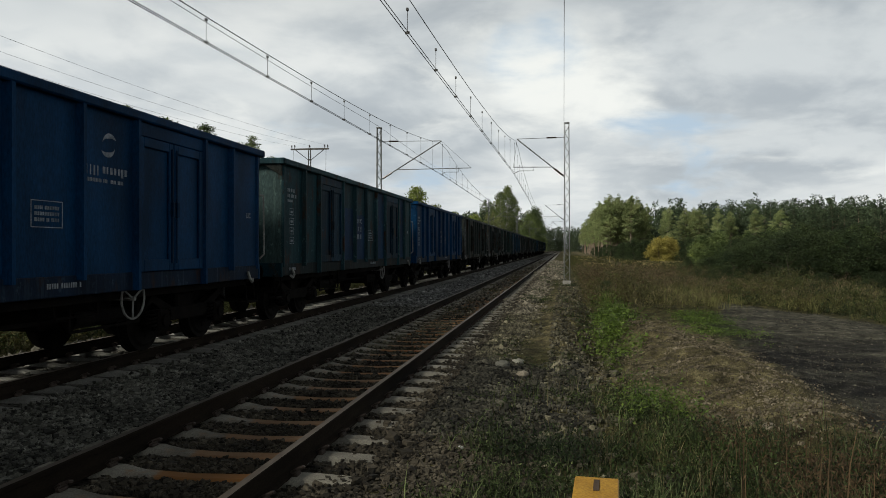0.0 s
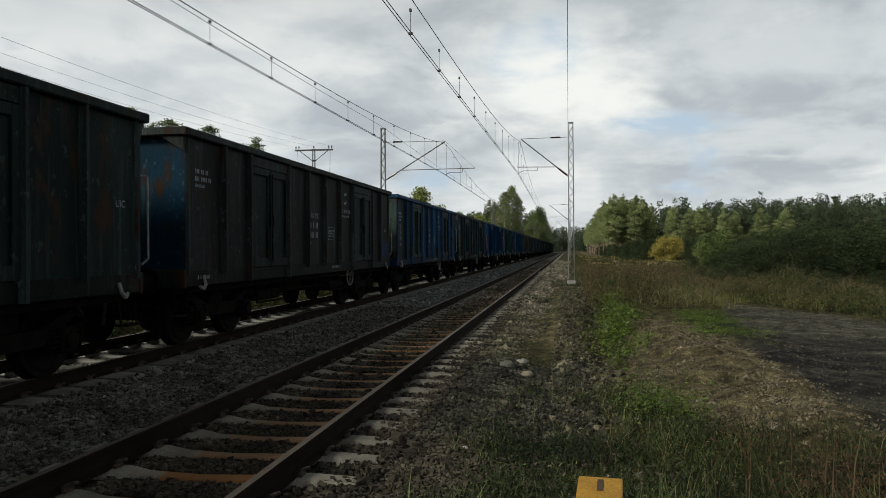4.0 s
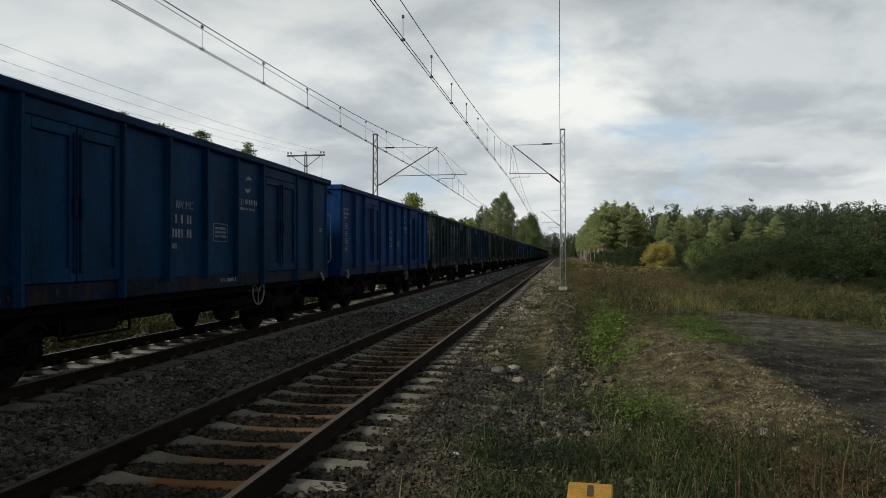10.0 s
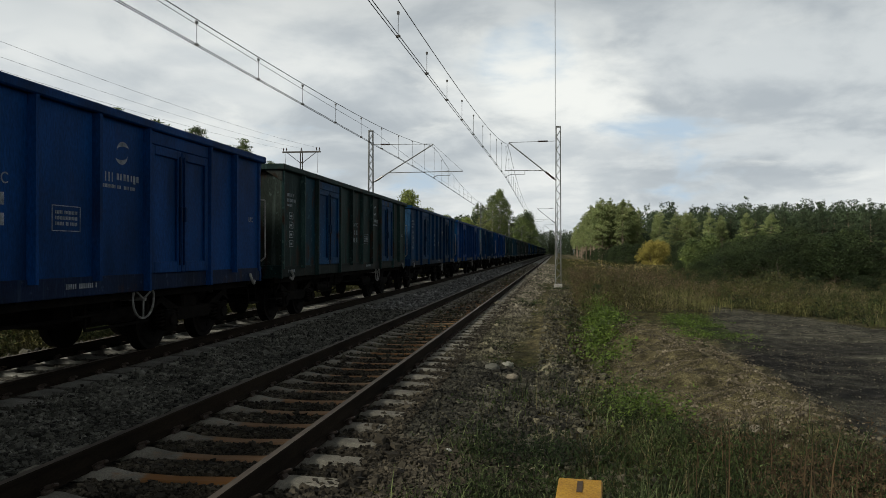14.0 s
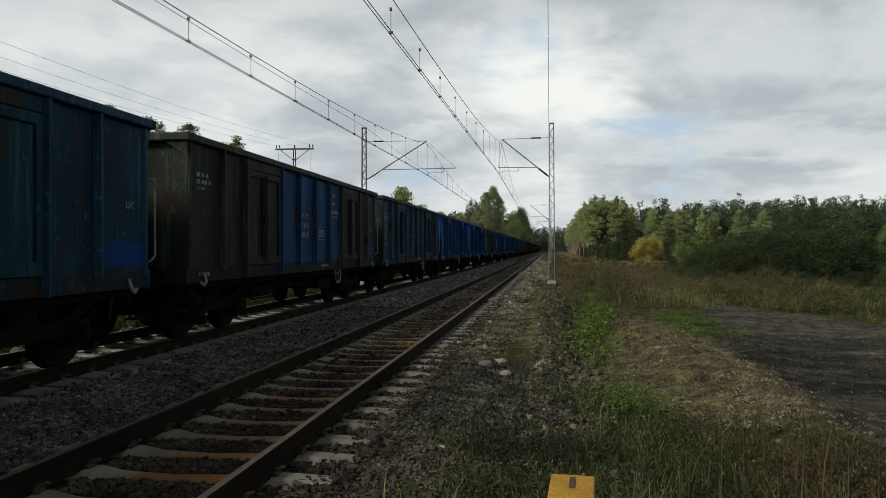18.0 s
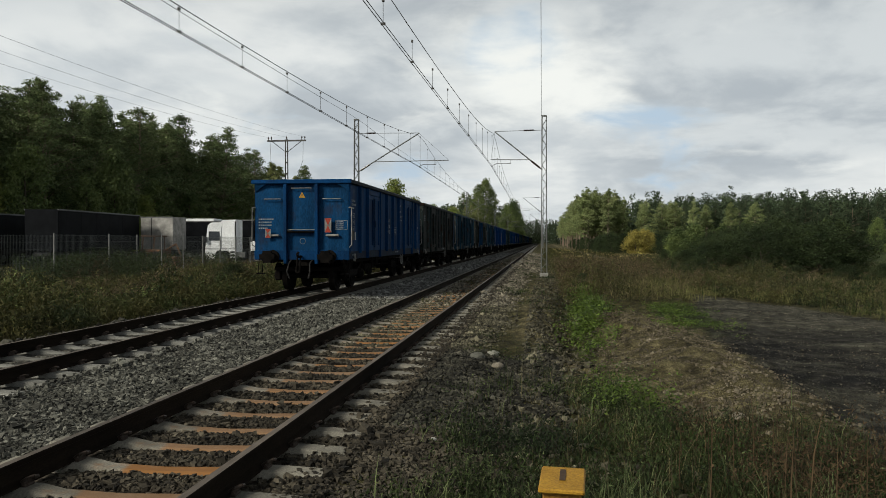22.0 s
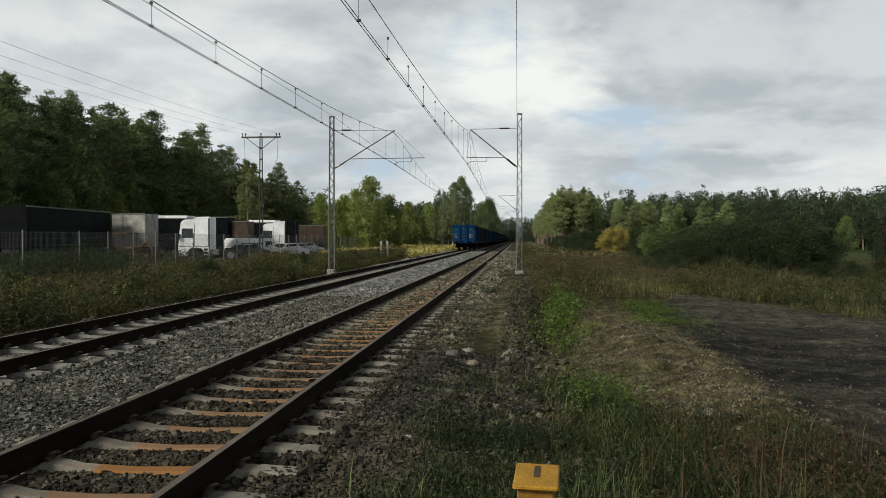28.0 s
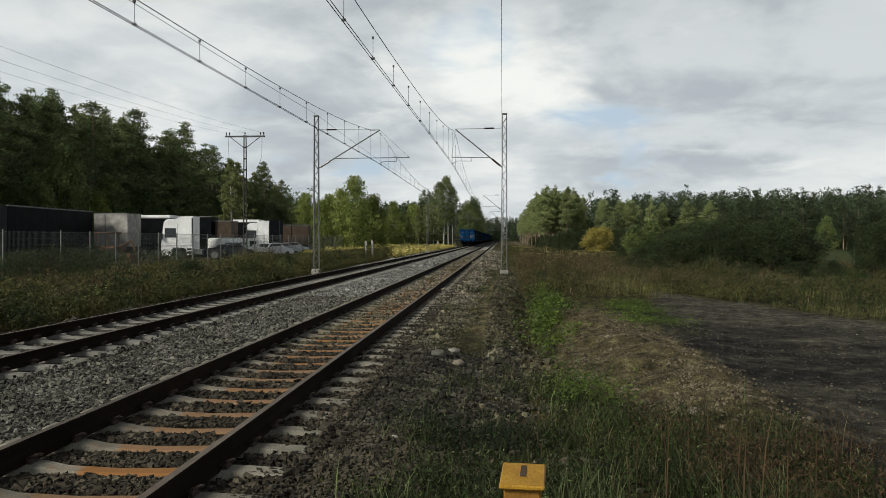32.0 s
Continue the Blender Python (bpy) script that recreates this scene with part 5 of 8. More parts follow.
def build_wagon():
    root = empty("open_wagon", "open box freight wagon", "freight wagon", "wagons of the train")
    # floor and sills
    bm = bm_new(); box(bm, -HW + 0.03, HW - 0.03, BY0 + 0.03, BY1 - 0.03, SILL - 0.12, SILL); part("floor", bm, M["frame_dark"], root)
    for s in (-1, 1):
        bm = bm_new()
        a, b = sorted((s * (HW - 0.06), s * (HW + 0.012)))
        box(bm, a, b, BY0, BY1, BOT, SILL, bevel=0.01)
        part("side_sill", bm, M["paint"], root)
        bm = bm_new()
        a, b = sorted((s * (HW - 0.03), s * (HW + 0.10)))
        box(bm, a, b, BY0 - 0.08, BY1 + 0.08, TOP - 0.12, TOP, bevel=0.018)
        part("top_rail", bm, M["paint"], root)
        for i in range(len(RIBS) - 1):
            y0, y1 = BY0 + RIBS[i], BY0 + RIBS[i + 1]
            if i in DOORS:
                ym = (y0 + y1) / 2
                bm = bm_new(); box(bm, min(s * HW, s * (HW + 0.05)), max(s * HW, s * (HW + 0.05)), y0 + 0.05, y1 - 0.05, TOP - 0.31, TOP - 0.13, bevel=0.008); part("door_lintel", bm, M["paint"], root)
                for p, q in ((y0 + 0.06, ym - 0.012), (ym + 0.012, y1 - 0.06)):
                    d = part("door", door_leaf_bm(p, q, s), M["paint"], root)
                    if s < 0:
                        continue
                    near = q if q < ym else p
                    bm = bm_new()
                    e = -0.05 if q < ym else 0.05
                    tube(bm, (s * (HW + 0.065), near + e, SILL + 0.1), (s * (HW + 0.065), near + e, TOP - 0.4), 0.016, 6)
                    box(bm, min(s * (HW + 0.05), s * (HW + 0.1)), max(s * (HW + 0.05), s * (HW + 0.1)), near + e - 0.03, near + e + 0.03, 1.98, 2.2, bevel=0.01)
                    part("door_bolt", bm, M["paint"], d)
            else:
                part("side_panel", panel_bm(y0, y1, s), M["paint"], root)
        for i, ry in enumerate(RIBS):
            bm = bm_new()
            w, dpt = (0.05, 0.125) if 0 < i < len(RIBS) - 1 else (0.05, 0.05)
            y = BY0 + min(max(ry, 0.05), 12.75)
            z0 = BOT if i in (2, 3, 7, 8) else SILL - 0.06
            x0, x1, x2 = s * HW, s * (HW + dpt * 0.75), s * (HW + dpt)
            vs = [bm.verts.new(v) for v in ((x0, y - w, z0), (x0, y + w, z0), (x1, y + w * 0.55, z0), (x1, y - w * 0.55, z0), (x0, y - w, TOP - 0.12), (x0, y + w, TOP - 0.12), (x1, y + w * 0.55, TOP - 0.12), (x1, y - w * 0.55, TOP - 0.12))]
            for q in ((0, 1, 5, 4), (1, 2, 6, 5), (2, 3, 7, 6), (3, 0, 4, 7), (0, 3, 2, 1), (4, 5, 6, 7)):
                bm.faces.new([vs[k] for k in q])
            bmesh.ops.recalc_face_normals(bm, faces=bm.faces)
            part("rib", bm, M["paint"], root)
    for o, ye in ((-1, BY0), (1, BY1)):
        end_wall(root, ye, o)
        bm = bm_new()
        box(bm, -HW - 0.10, HW + 0.10, min(ye, ye + o * 0.12) - 0.02, max(ye, ye + o * 0.12), TOP - 0.125, TOP + 0.003, bevel=0.018)
        part("end_rail", bm, M["paint"], root)
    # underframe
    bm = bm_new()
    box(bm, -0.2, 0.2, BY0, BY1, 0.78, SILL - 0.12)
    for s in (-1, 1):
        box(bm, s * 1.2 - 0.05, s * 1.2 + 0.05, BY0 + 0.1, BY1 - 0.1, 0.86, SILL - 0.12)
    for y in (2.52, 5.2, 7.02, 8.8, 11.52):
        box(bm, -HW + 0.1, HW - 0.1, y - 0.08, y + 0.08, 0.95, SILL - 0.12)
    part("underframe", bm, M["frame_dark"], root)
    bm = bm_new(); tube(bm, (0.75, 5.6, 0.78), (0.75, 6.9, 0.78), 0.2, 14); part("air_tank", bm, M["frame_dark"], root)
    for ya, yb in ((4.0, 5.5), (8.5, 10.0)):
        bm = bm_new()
        # wide box added to stop light passing under the wagon
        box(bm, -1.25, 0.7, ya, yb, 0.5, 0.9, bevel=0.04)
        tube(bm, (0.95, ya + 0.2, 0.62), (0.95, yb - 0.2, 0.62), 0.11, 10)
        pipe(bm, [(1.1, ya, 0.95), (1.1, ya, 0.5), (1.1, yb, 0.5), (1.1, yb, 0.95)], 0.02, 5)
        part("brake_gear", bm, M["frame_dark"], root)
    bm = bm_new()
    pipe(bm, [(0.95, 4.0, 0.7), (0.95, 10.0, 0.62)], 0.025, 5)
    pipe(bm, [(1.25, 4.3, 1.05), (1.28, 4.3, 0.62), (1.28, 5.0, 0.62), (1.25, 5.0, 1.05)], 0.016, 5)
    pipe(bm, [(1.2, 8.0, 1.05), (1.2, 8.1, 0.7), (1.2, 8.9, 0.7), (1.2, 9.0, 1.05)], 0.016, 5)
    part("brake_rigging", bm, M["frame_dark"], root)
    for s in (-1, 1):
        part("brake_wheel", wheel_brake_bm(9.45, s), M["dull_pipe"], root, "pale spoked hand-brake wheel")
    bogie(root, 2.52)
    bogie(root, 11.52)
    side_lettering(root)
    logo_part(root)
    text_part(root, "RIV MC", 0.17, on_side(BY0 + 5.8, 2.235), M["lettering"], "traffic_marking")
    text_part(root, "UIC", 0.13, on_side(BY1 - 0.42, 2.08), M["lettering"], "uic_marking")
    return root


BLUE, BRIGHT, NAVY = (0.0018, 0.031, 0.088), (0.002, 0.034, 0.135), (0.004, 0.023, 0.044)
TEAL, GREEN, GREY = (0.006, 0.029, 0.038), (0.009, 0.019, 0.0175), (0.016, 0.0205, 0.020)
BROWN, PALE = (0.0145, 0.0155, 0.013), (0.06, 0.10, 0.11)
# colour of the body, of the doors, of the end wall towards the camera, emblem, label; from the rear of the train forwards
WAGONS = [
    ((0.002, 0.036, 0.115), (0.002, 0.036, 0.115), (0.003, 0.039, 0.108), 1, "bright blue open box wagon with red-and-white tail boards"),
    ((0.0105, 0.0150, 0.0158), (0.012, 0.0165, 0.0172), (0.011, 0.0165, 0.0175), 0, "grimy grey-black open box wagon with a teal patch"),
    ((0.004, 0.028, 0.052), (0.005, 0.029, 0.044), (0.02, 0.03, 0.035), 0, "dull navy open box wagon with rust spots"),
    ((0.0165, 0.0200, 0.0175), (0.017, 0.0215, 0.020), (0.021, 0.027, 0.021), 1, "grimy green-grey open box wagon with blue panels"),
    ((0.004, 0.025, 0.046), (0.004, 0.025, 0.044), (0.017, 0.027, 0.026), 0, "dark blue-teal open box wagon with a greenish end"),
    (BRIGHT, BRIGHT, BRIGHT, 0, "clean bright blue open box wagon"),
    (BRIGHT, BRIGHT, BRIGHT, 1, "clean bright blue open box wagon with a white emblem"),
    ((0.007, 0.023, 0.022), BLUE, (0.02, 0.028, 0.024), 1, "grey-green open box wagon with blue doors"),
    (BLUE, BLUE, (0.02, 0.07, 0.15), 1, "blue open box wagon with white stencils"),
    (BRIGHT, BRIGHT, BLUE, 1, "bright blue open box wagon"),
    (BLUE, BLUE, PALE, 1, "blue open box wagon with a streaked pale end"),
    (BRIGHT, BRIGHT, BRIGHT, 1, "clean bright blue open box wagon with a large emblem"),
    ((0.005, 0.021, 0.025), (0.004, 0.022, 0.036), (0.03, 0.036, 0.03), 0, "dark green open box wagon with painted letters"),
    ((0.003, 0.028, 0.054), (0.004, 0.026, 0.040), (0.012, 0.030, 0.029), 1, "teal-blue open box wagon with a pale end"),
    ((0.0125, 0.0190, 0.0170), (0.0095, 0.0215, 0.0235), (0.016, 0.022, 0.017), 0, "grimy green-black open box wagon with a blue patch"),
    (GREEN, GREEN, GREEN, 0, "dark green open box wagon with flaking paint"),
    ((0.013, 0.0165, 0.0165), (0.012, 0.020, 0.022), NAVY, 1, "dull grey-teal open box wagon with grey rusty doors"),
    (BLUE, (0.015, 0.029, 0.032), (0.045, 0.068, 0.06), 1, "blue open box wagon with streaks and grey doors"),
    ((0.007, 0.021, 0.028), (0.009, 0.024, 0.031), GREEN, 1, "dark green open box wagon with bright blue patches"),
    (BLUE, BLUE, BLUE, 1, "blue open box wagon with a white emblem"),
    (TEAL, NAVY, (0.045, 0.075, 0.075), 0, "dark teal open box wagon with navy doors"),
    (BLUE, BLUE, BLUE, 0, "blue open box wagon"),
    (GREY, BROWN, GREY, 0, "grimy brown-grey open box wagon"),
] + [(c, c, c, 0, "dark grimy open box wagon") for c in (GREY, GREEN, NAVY, GREY, BROWN, GREY, GREEN, NAVY, GREY, GREEN, GREY, NAVY, GREY)]


def vary(c, k=0.22, wear=1.0):
    """A paint colour, a little lighter or darker; its alpha says how worn the paint is."""
    f = 1 + rng.uniform(-k, k)
    return (c[0] * f, c[1] * f, c[2] * f, wear)


TRAIN = []


def dress(root, spec, clean):
    body, door, end, emblem, label = spec
    tagged(root, label)
    wear = 0.12 if clean else 1.0
    spread = 0.05 if clean else 0.25
    for o in root.children:
        n = o.name.split(".")[0]
        if n in ("side_panel", "rib", "top_rail", "side_sill", "end_post", "end_rail", "headstock", "end_batten"):
            o.color = vary(body, spread, wear)
            if not clean and n in ("rib", "top_rail", "end_rail"):
                # worn, bleached ribs and rails; the light their edges catch is painted in
                o.color = vary(tuple(1.15 * c + g for c, g in zip(body, (0.0095, 0.0115, 0.0115))), 0.3, wear)
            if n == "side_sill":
                # brown grime, plus shade low on the side put into the colour
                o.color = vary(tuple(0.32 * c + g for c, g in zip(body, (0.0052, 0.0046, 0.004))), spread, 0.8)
        elif n in ("door", "door_lintel"):
            o.color = vary(door, spread, wear)
            for bolt in o.children:
                bolt.color = vary(tuple(0.5 * c for c in door), spread, wear)
        elif n == "end_wall":
            o.color = vary(end if o.data.vertices[0].co.y < 7 else body, 0.05, 0.35 if clean else 1.0)
        elif n == "corner_gusset":
            o.color = vary(tuple(1.2 * c + 0.004 for c in end), 0.1, 0.4) if clean else vary((0.045, 0.05, 0.046), 0.3, 0.8)
        if n == "emblem" and not emblem:
            bpy.data.objects.remove(o)


FAR_BARE = {"traffic_marking", "uic_marking", "inscription", "load_table", "wagon_marking", "revision_grid", "sill_marking", "grab_rail", "towing_hook", "brake_hose", "corner_step", "brake_rigging", "coil_spring", "door_bolt", "corner_gusset", "brake_gear"}


def strip(root):
    """Leaves the small fittings off a wagon that only passes far away."""
    for o in list(root.children_recursive):
        if o.name.split(".")[0] in FAR_BARE:
            bpy.data.objects.remove(o)


STENCILS = {"inscription", "load_table", "wagon_marking", "revision_grid", "sill_marking", "emblem", "revision_table"}


def build_train():
    first = build_wagon()
    for k, spec in enumerate(WAGONS):
        root = first if k == 0 else copy_thing(first, pose(FAR_X, k * LEN, FAR_Z))
        TRAIN.append((root, k))
    for (root, k), spec in zip(TRAIN, WAGONS):
        dress(root, spec, k == 0 or spec[0] == BRIGHT or k in (8, 10, 19, 21))
        if k >= 24:
            strip(root)
        if k:
            # rear handles that only the tail wagon has
            for o in list(root.children):
                n = o.name.split(".")[0]
                if n in ("corner_handle", "grab_rail") and o.data.vertices[0].co.y < 7 and o.data.vertices[0].co.x > 0.5:
                    bpy.data.objects.remove(o)
                elif n == "load_table" and spec[0][2] < 0.02:
                    bpy.data.objects.remove(o)
    # repainted panels on some grimy wagons
    for k, picks, c in ((1, (1,), (0.004, 0.026, 0.034)), (1, (7,), (0.002, 0.028, 0.085)), (3, (2, 3, 4, 5), (0.003, 0.046, 0.135)), (3, (7,), TEAL), (4, (3, 4, 5), (0.002, 0.029, 0.07)), (7, (1,), (0.004, 0.03, 0.05)),
                        (17, (0, 1), (0.008, 0.0165, 0.0165)), (18, (4,), (0.012, 0.028, 0.03)), (20, (5, 6), (0.002, 0.022, 0.06))):
        panels = [o for o in TRAIN[k][0].children if o.name.split(".")[0] == "side_panel" and o.data.vertices[0].co.x > 0]
        for p in picks:
            if p < len(panels):
                panels[p].color = (*c, 1)
    for o in TRAIN[3][0].children:
        if o.name.split(".")[0] == "rib" and o.data.vertices[0].co.x > 0 and BY0 + RIBS[3] - 0.2 < o.data.vertices[0].co.y + o.location.y < BY0 + RIBS[6] + 0.2:
            o.color = (0.004, 0.044, 0.115, 0.8)
    painted_blocks(TRAIN[12][0])
    # fresh paint rolled over parts of the panels, its edges as the roller left them
    for k, rib, z0, z1, c in ((18, 6, 1.85, 2.62, (0.002, 0.03, 0.16)), (18, 8, 1.24, 2.15, (0.002, 0.028, 0.10)), (18, 9, 1.24, 2.05, (0.002, 0.028, 0.11)), (14, 4, 1.24, 2.0, (0.003, 0.03, 0.10)), (14, 5, 1.24, 1.62, (0.003, 0.024, 0.06)),
                              (16, 9, 1.3, 1.75, (0.002, 0.022, 0.08)), (3, 9, 1.32, 1.62, (0.002, 0.028, 0.13)), (2, 9, 1.3, 1.62, (0.002, 0.026, 0.12)), (20, 3, 1.24, 2.6, (0.002, 0.026, 0.075)), (20, 4, 1.24, 2.45, (0.002, 0.026, 0.075)), (20, 6, 1.24, 2.3, (0.002, 0.026, 0.07))):
        bm = bm_new()
        y0, y1 = BY0 + RIBS[rib] + 0.06, BY0 + RIBS[rib + 1] - 0.06
        edge_ = [(y1 - (y1 - y0) * i / 9, z1 + rng.uniform(-0.05, 0.03)) for i in range(10)]
        ring = [(y0, z0), (y1, z0)] + edge_
        f = bm.faces.new([bm.verts.new((HW + 0.0025, y, z)) for y, z in ring])
        for v in bmesh.ops.extrude_face_region(bm, geom=[f])["geom"]:
            if isinstance(v, bmesh.types.BMVert):
                v.co.x -= 0.0025
        bmesh.ops.recalc_face_normals(bm, faces=bm.faces)
        p = part("paint_patch", bm, M["paint"], TRAIN[k][0], "patch of fresh blue paint")
        p.color = (*c, 0.35)
    tail_boards(TRAIN[0][0])
    for o in TRAIN[0][0].children:
        if o.name.split(".")[0] == "top_rail":
            o.color = (0.006, 0.012, 0.019, 0.5)
    for root, k in TRAIN:
        for o in root.children:
            if o.name.split(".")[0] in STENCILS:
                tagged(o, kind="stuff")
    for k, (root, _) in enumerate(TRAIN):
        if k in (2, 4, 10):
            warning_sign(root)


def painted_blocks(root):
    """Pairs of large white painted shapes on three panels, with a line of strokes below."""
    for k in range(3):
        y = BY0 + 5.2 + 1.26 * k
        for e in (0.08, 0.62):
            bm = bm_new(); x = HW + 0.002
            box(bm, x, x + 0.003, y + e, y + e + 0.12, 2.52, 3.02)
            box(bm, x, x + 0.003, y + e + 0.12, y + e + 0.36, 2.92, 3.02)
            box(bm, x, x + 0.003, y + e + 0.26, y + e + 0.36, 2.66, 2.92)
            part("painted_block", bm, M["lettering"], root, "large faded white painted shape")
    bm = bm_new(); bars(bm, 1, HW + 0.001, [(BY0 + 6.55, 0.9, 0.09), (BY0 + 6.55, 0.7, 0.09)], 2.3); bars(bm, 1, HW + 0.001, [(BY0 + 7.8, 0.8, 0.09)], 2.3)
    part("inscription", bm, M["lettering"], root)


def warning_sign(root):
    bm = bm_new()
    vs = [bm.verts.new(v) for v in ((-0.1, BY0 - 0.006, 2.82), (0.1, BY0 - 0.006, 2.82), (0.0, BY0 - 0.006, 2.99))]
    bm.faces.new(vs)
    sign = part("warning_sign", bm, M["yellow"], root, "yellow triangular warning sign")
    sign.location.x = 0.9 if root is not TRAIN[0][0] else 0.0
    bm = bm_new()
    vs = [bm.verts.new(v) for v in ((-0.012, BY0 - 0.009, 2.85), (0.015, BY0 - 0.009, 2.89), (0.012, BY0 - 0.009, 2.94), (-0.015, BY0 - 0.009, 2.9))]
    bm.faces.new(vs)
    part("bolt_symbol", bm, M["black_plate"], sign)


def tail_boards(root):
    """What hangs on the rear end of the last wagon."""
    warning_sign(root)
    for x, z, h, w in ((-1.02, 1.62, 0.26, 0.17), (0.83, 1.78, 0.42, 0.2)):
        y = BY0 - 0.11
        bm = bm_new(); box(bm, x - w / 2, x + w / 2, y - 0.012, y, z, z + h); b = part("tail_board", bm, M["handle"], root, "red and white tail board")
        for up in (0, 1):
            bm = bm_new()
            zz = z + h if up else z
            vs = [bm.verts.new(v) for v in ((x - w / 2, y - 0.0155, zz), (x + w / 2, y - 0.0155, zz), (x, y - 0.0155, z + h / 2))]
            bm.faces.new(vs)
            part("red_triangle", bm, M["red"], b)
        bm = bm_new(); box(bm, x - 0.02, x + 0.02, y, BY0, z + 0.02, z + 0.06); part("board_bracket", bm, M["frame_dark"], b)
    bm = bm_new(); box(bm, 0.75, 1.15, BY0 - 0.1, BY0 - 0.02, 1.66, 1.73, bevel=0.015); part("lamp_bracket", bm, M["handle"], root)
    bm = bm_new(); box(bm, -0.95, -0.7, BY0 - 0.1, BY0 - 0.02, 1.66, 1.72, bevel=0.015); part("lamp_bracket", bm, M["handle"], root)
    bm = bm_new(); box(bm, -0.42, 0.42, BY0 - 0.14, BY0 - 0.012, 1.775, 1.82, bevel=0.01); part("end_step", bm, M["frame_dark"], root, "dark step across the end wall")
    bm = bm_new()
    for x0, x1, z0, z1 in ((1.02, 1.4, 1.86, 1.87), (1.02, 1.4, 2.13, 2.14), (1.02, 1.03, 1.86, 2.14), (1.39, 1.4, 1.86, 2.14), (1.28, 1.285, 1.86, 2.14)):
        box(bm, x0, x1, BY0 - 0.006, BY0 - 0.001, z0, z1)
    for r in range(4):
        for c in range(6):
            box(bm, 1.05 + c * 0.037, 1.075 + c * 0.037, BY0 - 0.006, BY0 - 0.001, 1.9 + r * 0.06, 1.93 + r * 0.06)
    part("revision_table", bm, M["lettering"], root, "white stencilled revision table")
    bm = bm_new()
    for r, n_ in enumerate((8, 7, 7, 5)):
        for c in range(n_):
            box(bm, -1.35 + c * 0.06, -1.31 + c * 0.06, BY0 - 0.006, BY0 - 0.001, 2.16 - 0.09 * r, 2.2 - 0.09 * r)
    part("inscription", bm, M["lettering"], root)
    bm = bm_new(); torus(bm, (0.02, BY0 - 0.004, 1.52), (0, 1, 0), 0.085, 0.008, 20, 4)
    part("cast_badge", bm, M["lettering"], root, "white oval badge")
    x = HW + 0.004
    bm = bm_new(); box(bm, x, x + 0.002, BY0 + 0.3, BY0 + 0.62, 1.55, 1.83); pl = part("black_panel", bm, M["black_plate"], root, "black data panel")
    bm = bm_new(); box(bm, x, x + 0.004, BY0 + 0.68, BY0 + 0.78, 1.55, 1.8); part("white_label", bm, M["white_paint"], root)


build_train()

# seconds and place of the rear buffers along the track
AHEAD = ((0, 0.20), (1.5, 0.24), (3, 0.28), (5.5, 0.29), (6, 0.75), (6.5, 0.36), (7, 0.28), (8, 0.24), (9, 0.26), (10, 0.06), (11, 0.19), (12, 0.12), (13, -0.02), (14, 0.0), (17, -0.07), (18, -0.03),
         (19, 0.08), (20, 0.18), (21, 0.2), (21.5, 0.26), (22, 0.3), (25, 0.3), (32, 0.3))
TRAIN_ROWS = [(t, -267.1 + 13.09 * t + d) for t, d in AHEAD]


def motions():
    for root, k in TRAIN:
        walk(root, [(t, pose(FAR_X, y + k * LEN, FAR_Z)) for t, y in TRAIN_ROWS])
        if k < 21:
            roll_wheels(root, k)


def roll_wheels(root, k):
    """The wheels turn while their wagon is near."""
    t0 = max(0.0, (-14 + 267.1 - k * LEN) / 13.09)
    t1 = min(32.0, t0 + 50 / 13.09)
    n = int((t1 - t0) / 0.05)
    times = [t0 + 0.05 * i for i in range(n + 1)]
    for w in root.children_recursive:
        if w.name.split(".")[0] != "wheel":
            continue
        y = w.location.y
        rows = [(t, pose(0, y, 0.46, -math.degrees((t - t0) * 13.09 / 0.46))) for t in times]
        if t0 > 0.05:
            rows.insert(0, (0.0, rows[0][1]))
        if times[-1] < 31.95:
            rows.append((32.0, rows[-1][1]))
        walk(w, rows)


# ---- plants ----
def leaf_tris(c, size, up=0.0, slim=0.5):
    """Small triangles at the points c, turned at random."""
    n = len(c)
    a = rng.normal(size=(n, 3)); a[:, 2] *= 1 - up
    a /= np.linalg.norm(a, axis=1, keepdims=True)
    b = np.cross(a, rng.normal(size=(n, 3)))
    b /= np.linalg.norm(b, axis=1, keepdims=True)
    s = (size * rng.uniform(0.6, 1.4, n))[:, None]
    v = np.stack([c + a * s * 1.1, c - a * s * 0.7 + b * s * slim, c - a * s * 0.7 - b * s * slim], 1)
    return v.reshape(-1, 3)


def in_ball(n, squash=1.0, shell=0.5):
    p = rng.normal(size=(n, 3))
    p /= np.linalg.norm(p, axis=1, keepdims=True)
    p *= (rng.random(n) ** shell * rng.uniform(0.8, 1.1, n))[:, None]
    p[:, 2] *= squash
    return p


def limb_bm(bm, p, q, r0, r1, n=5):
    tube(bm, p, q, r0, n, r1)


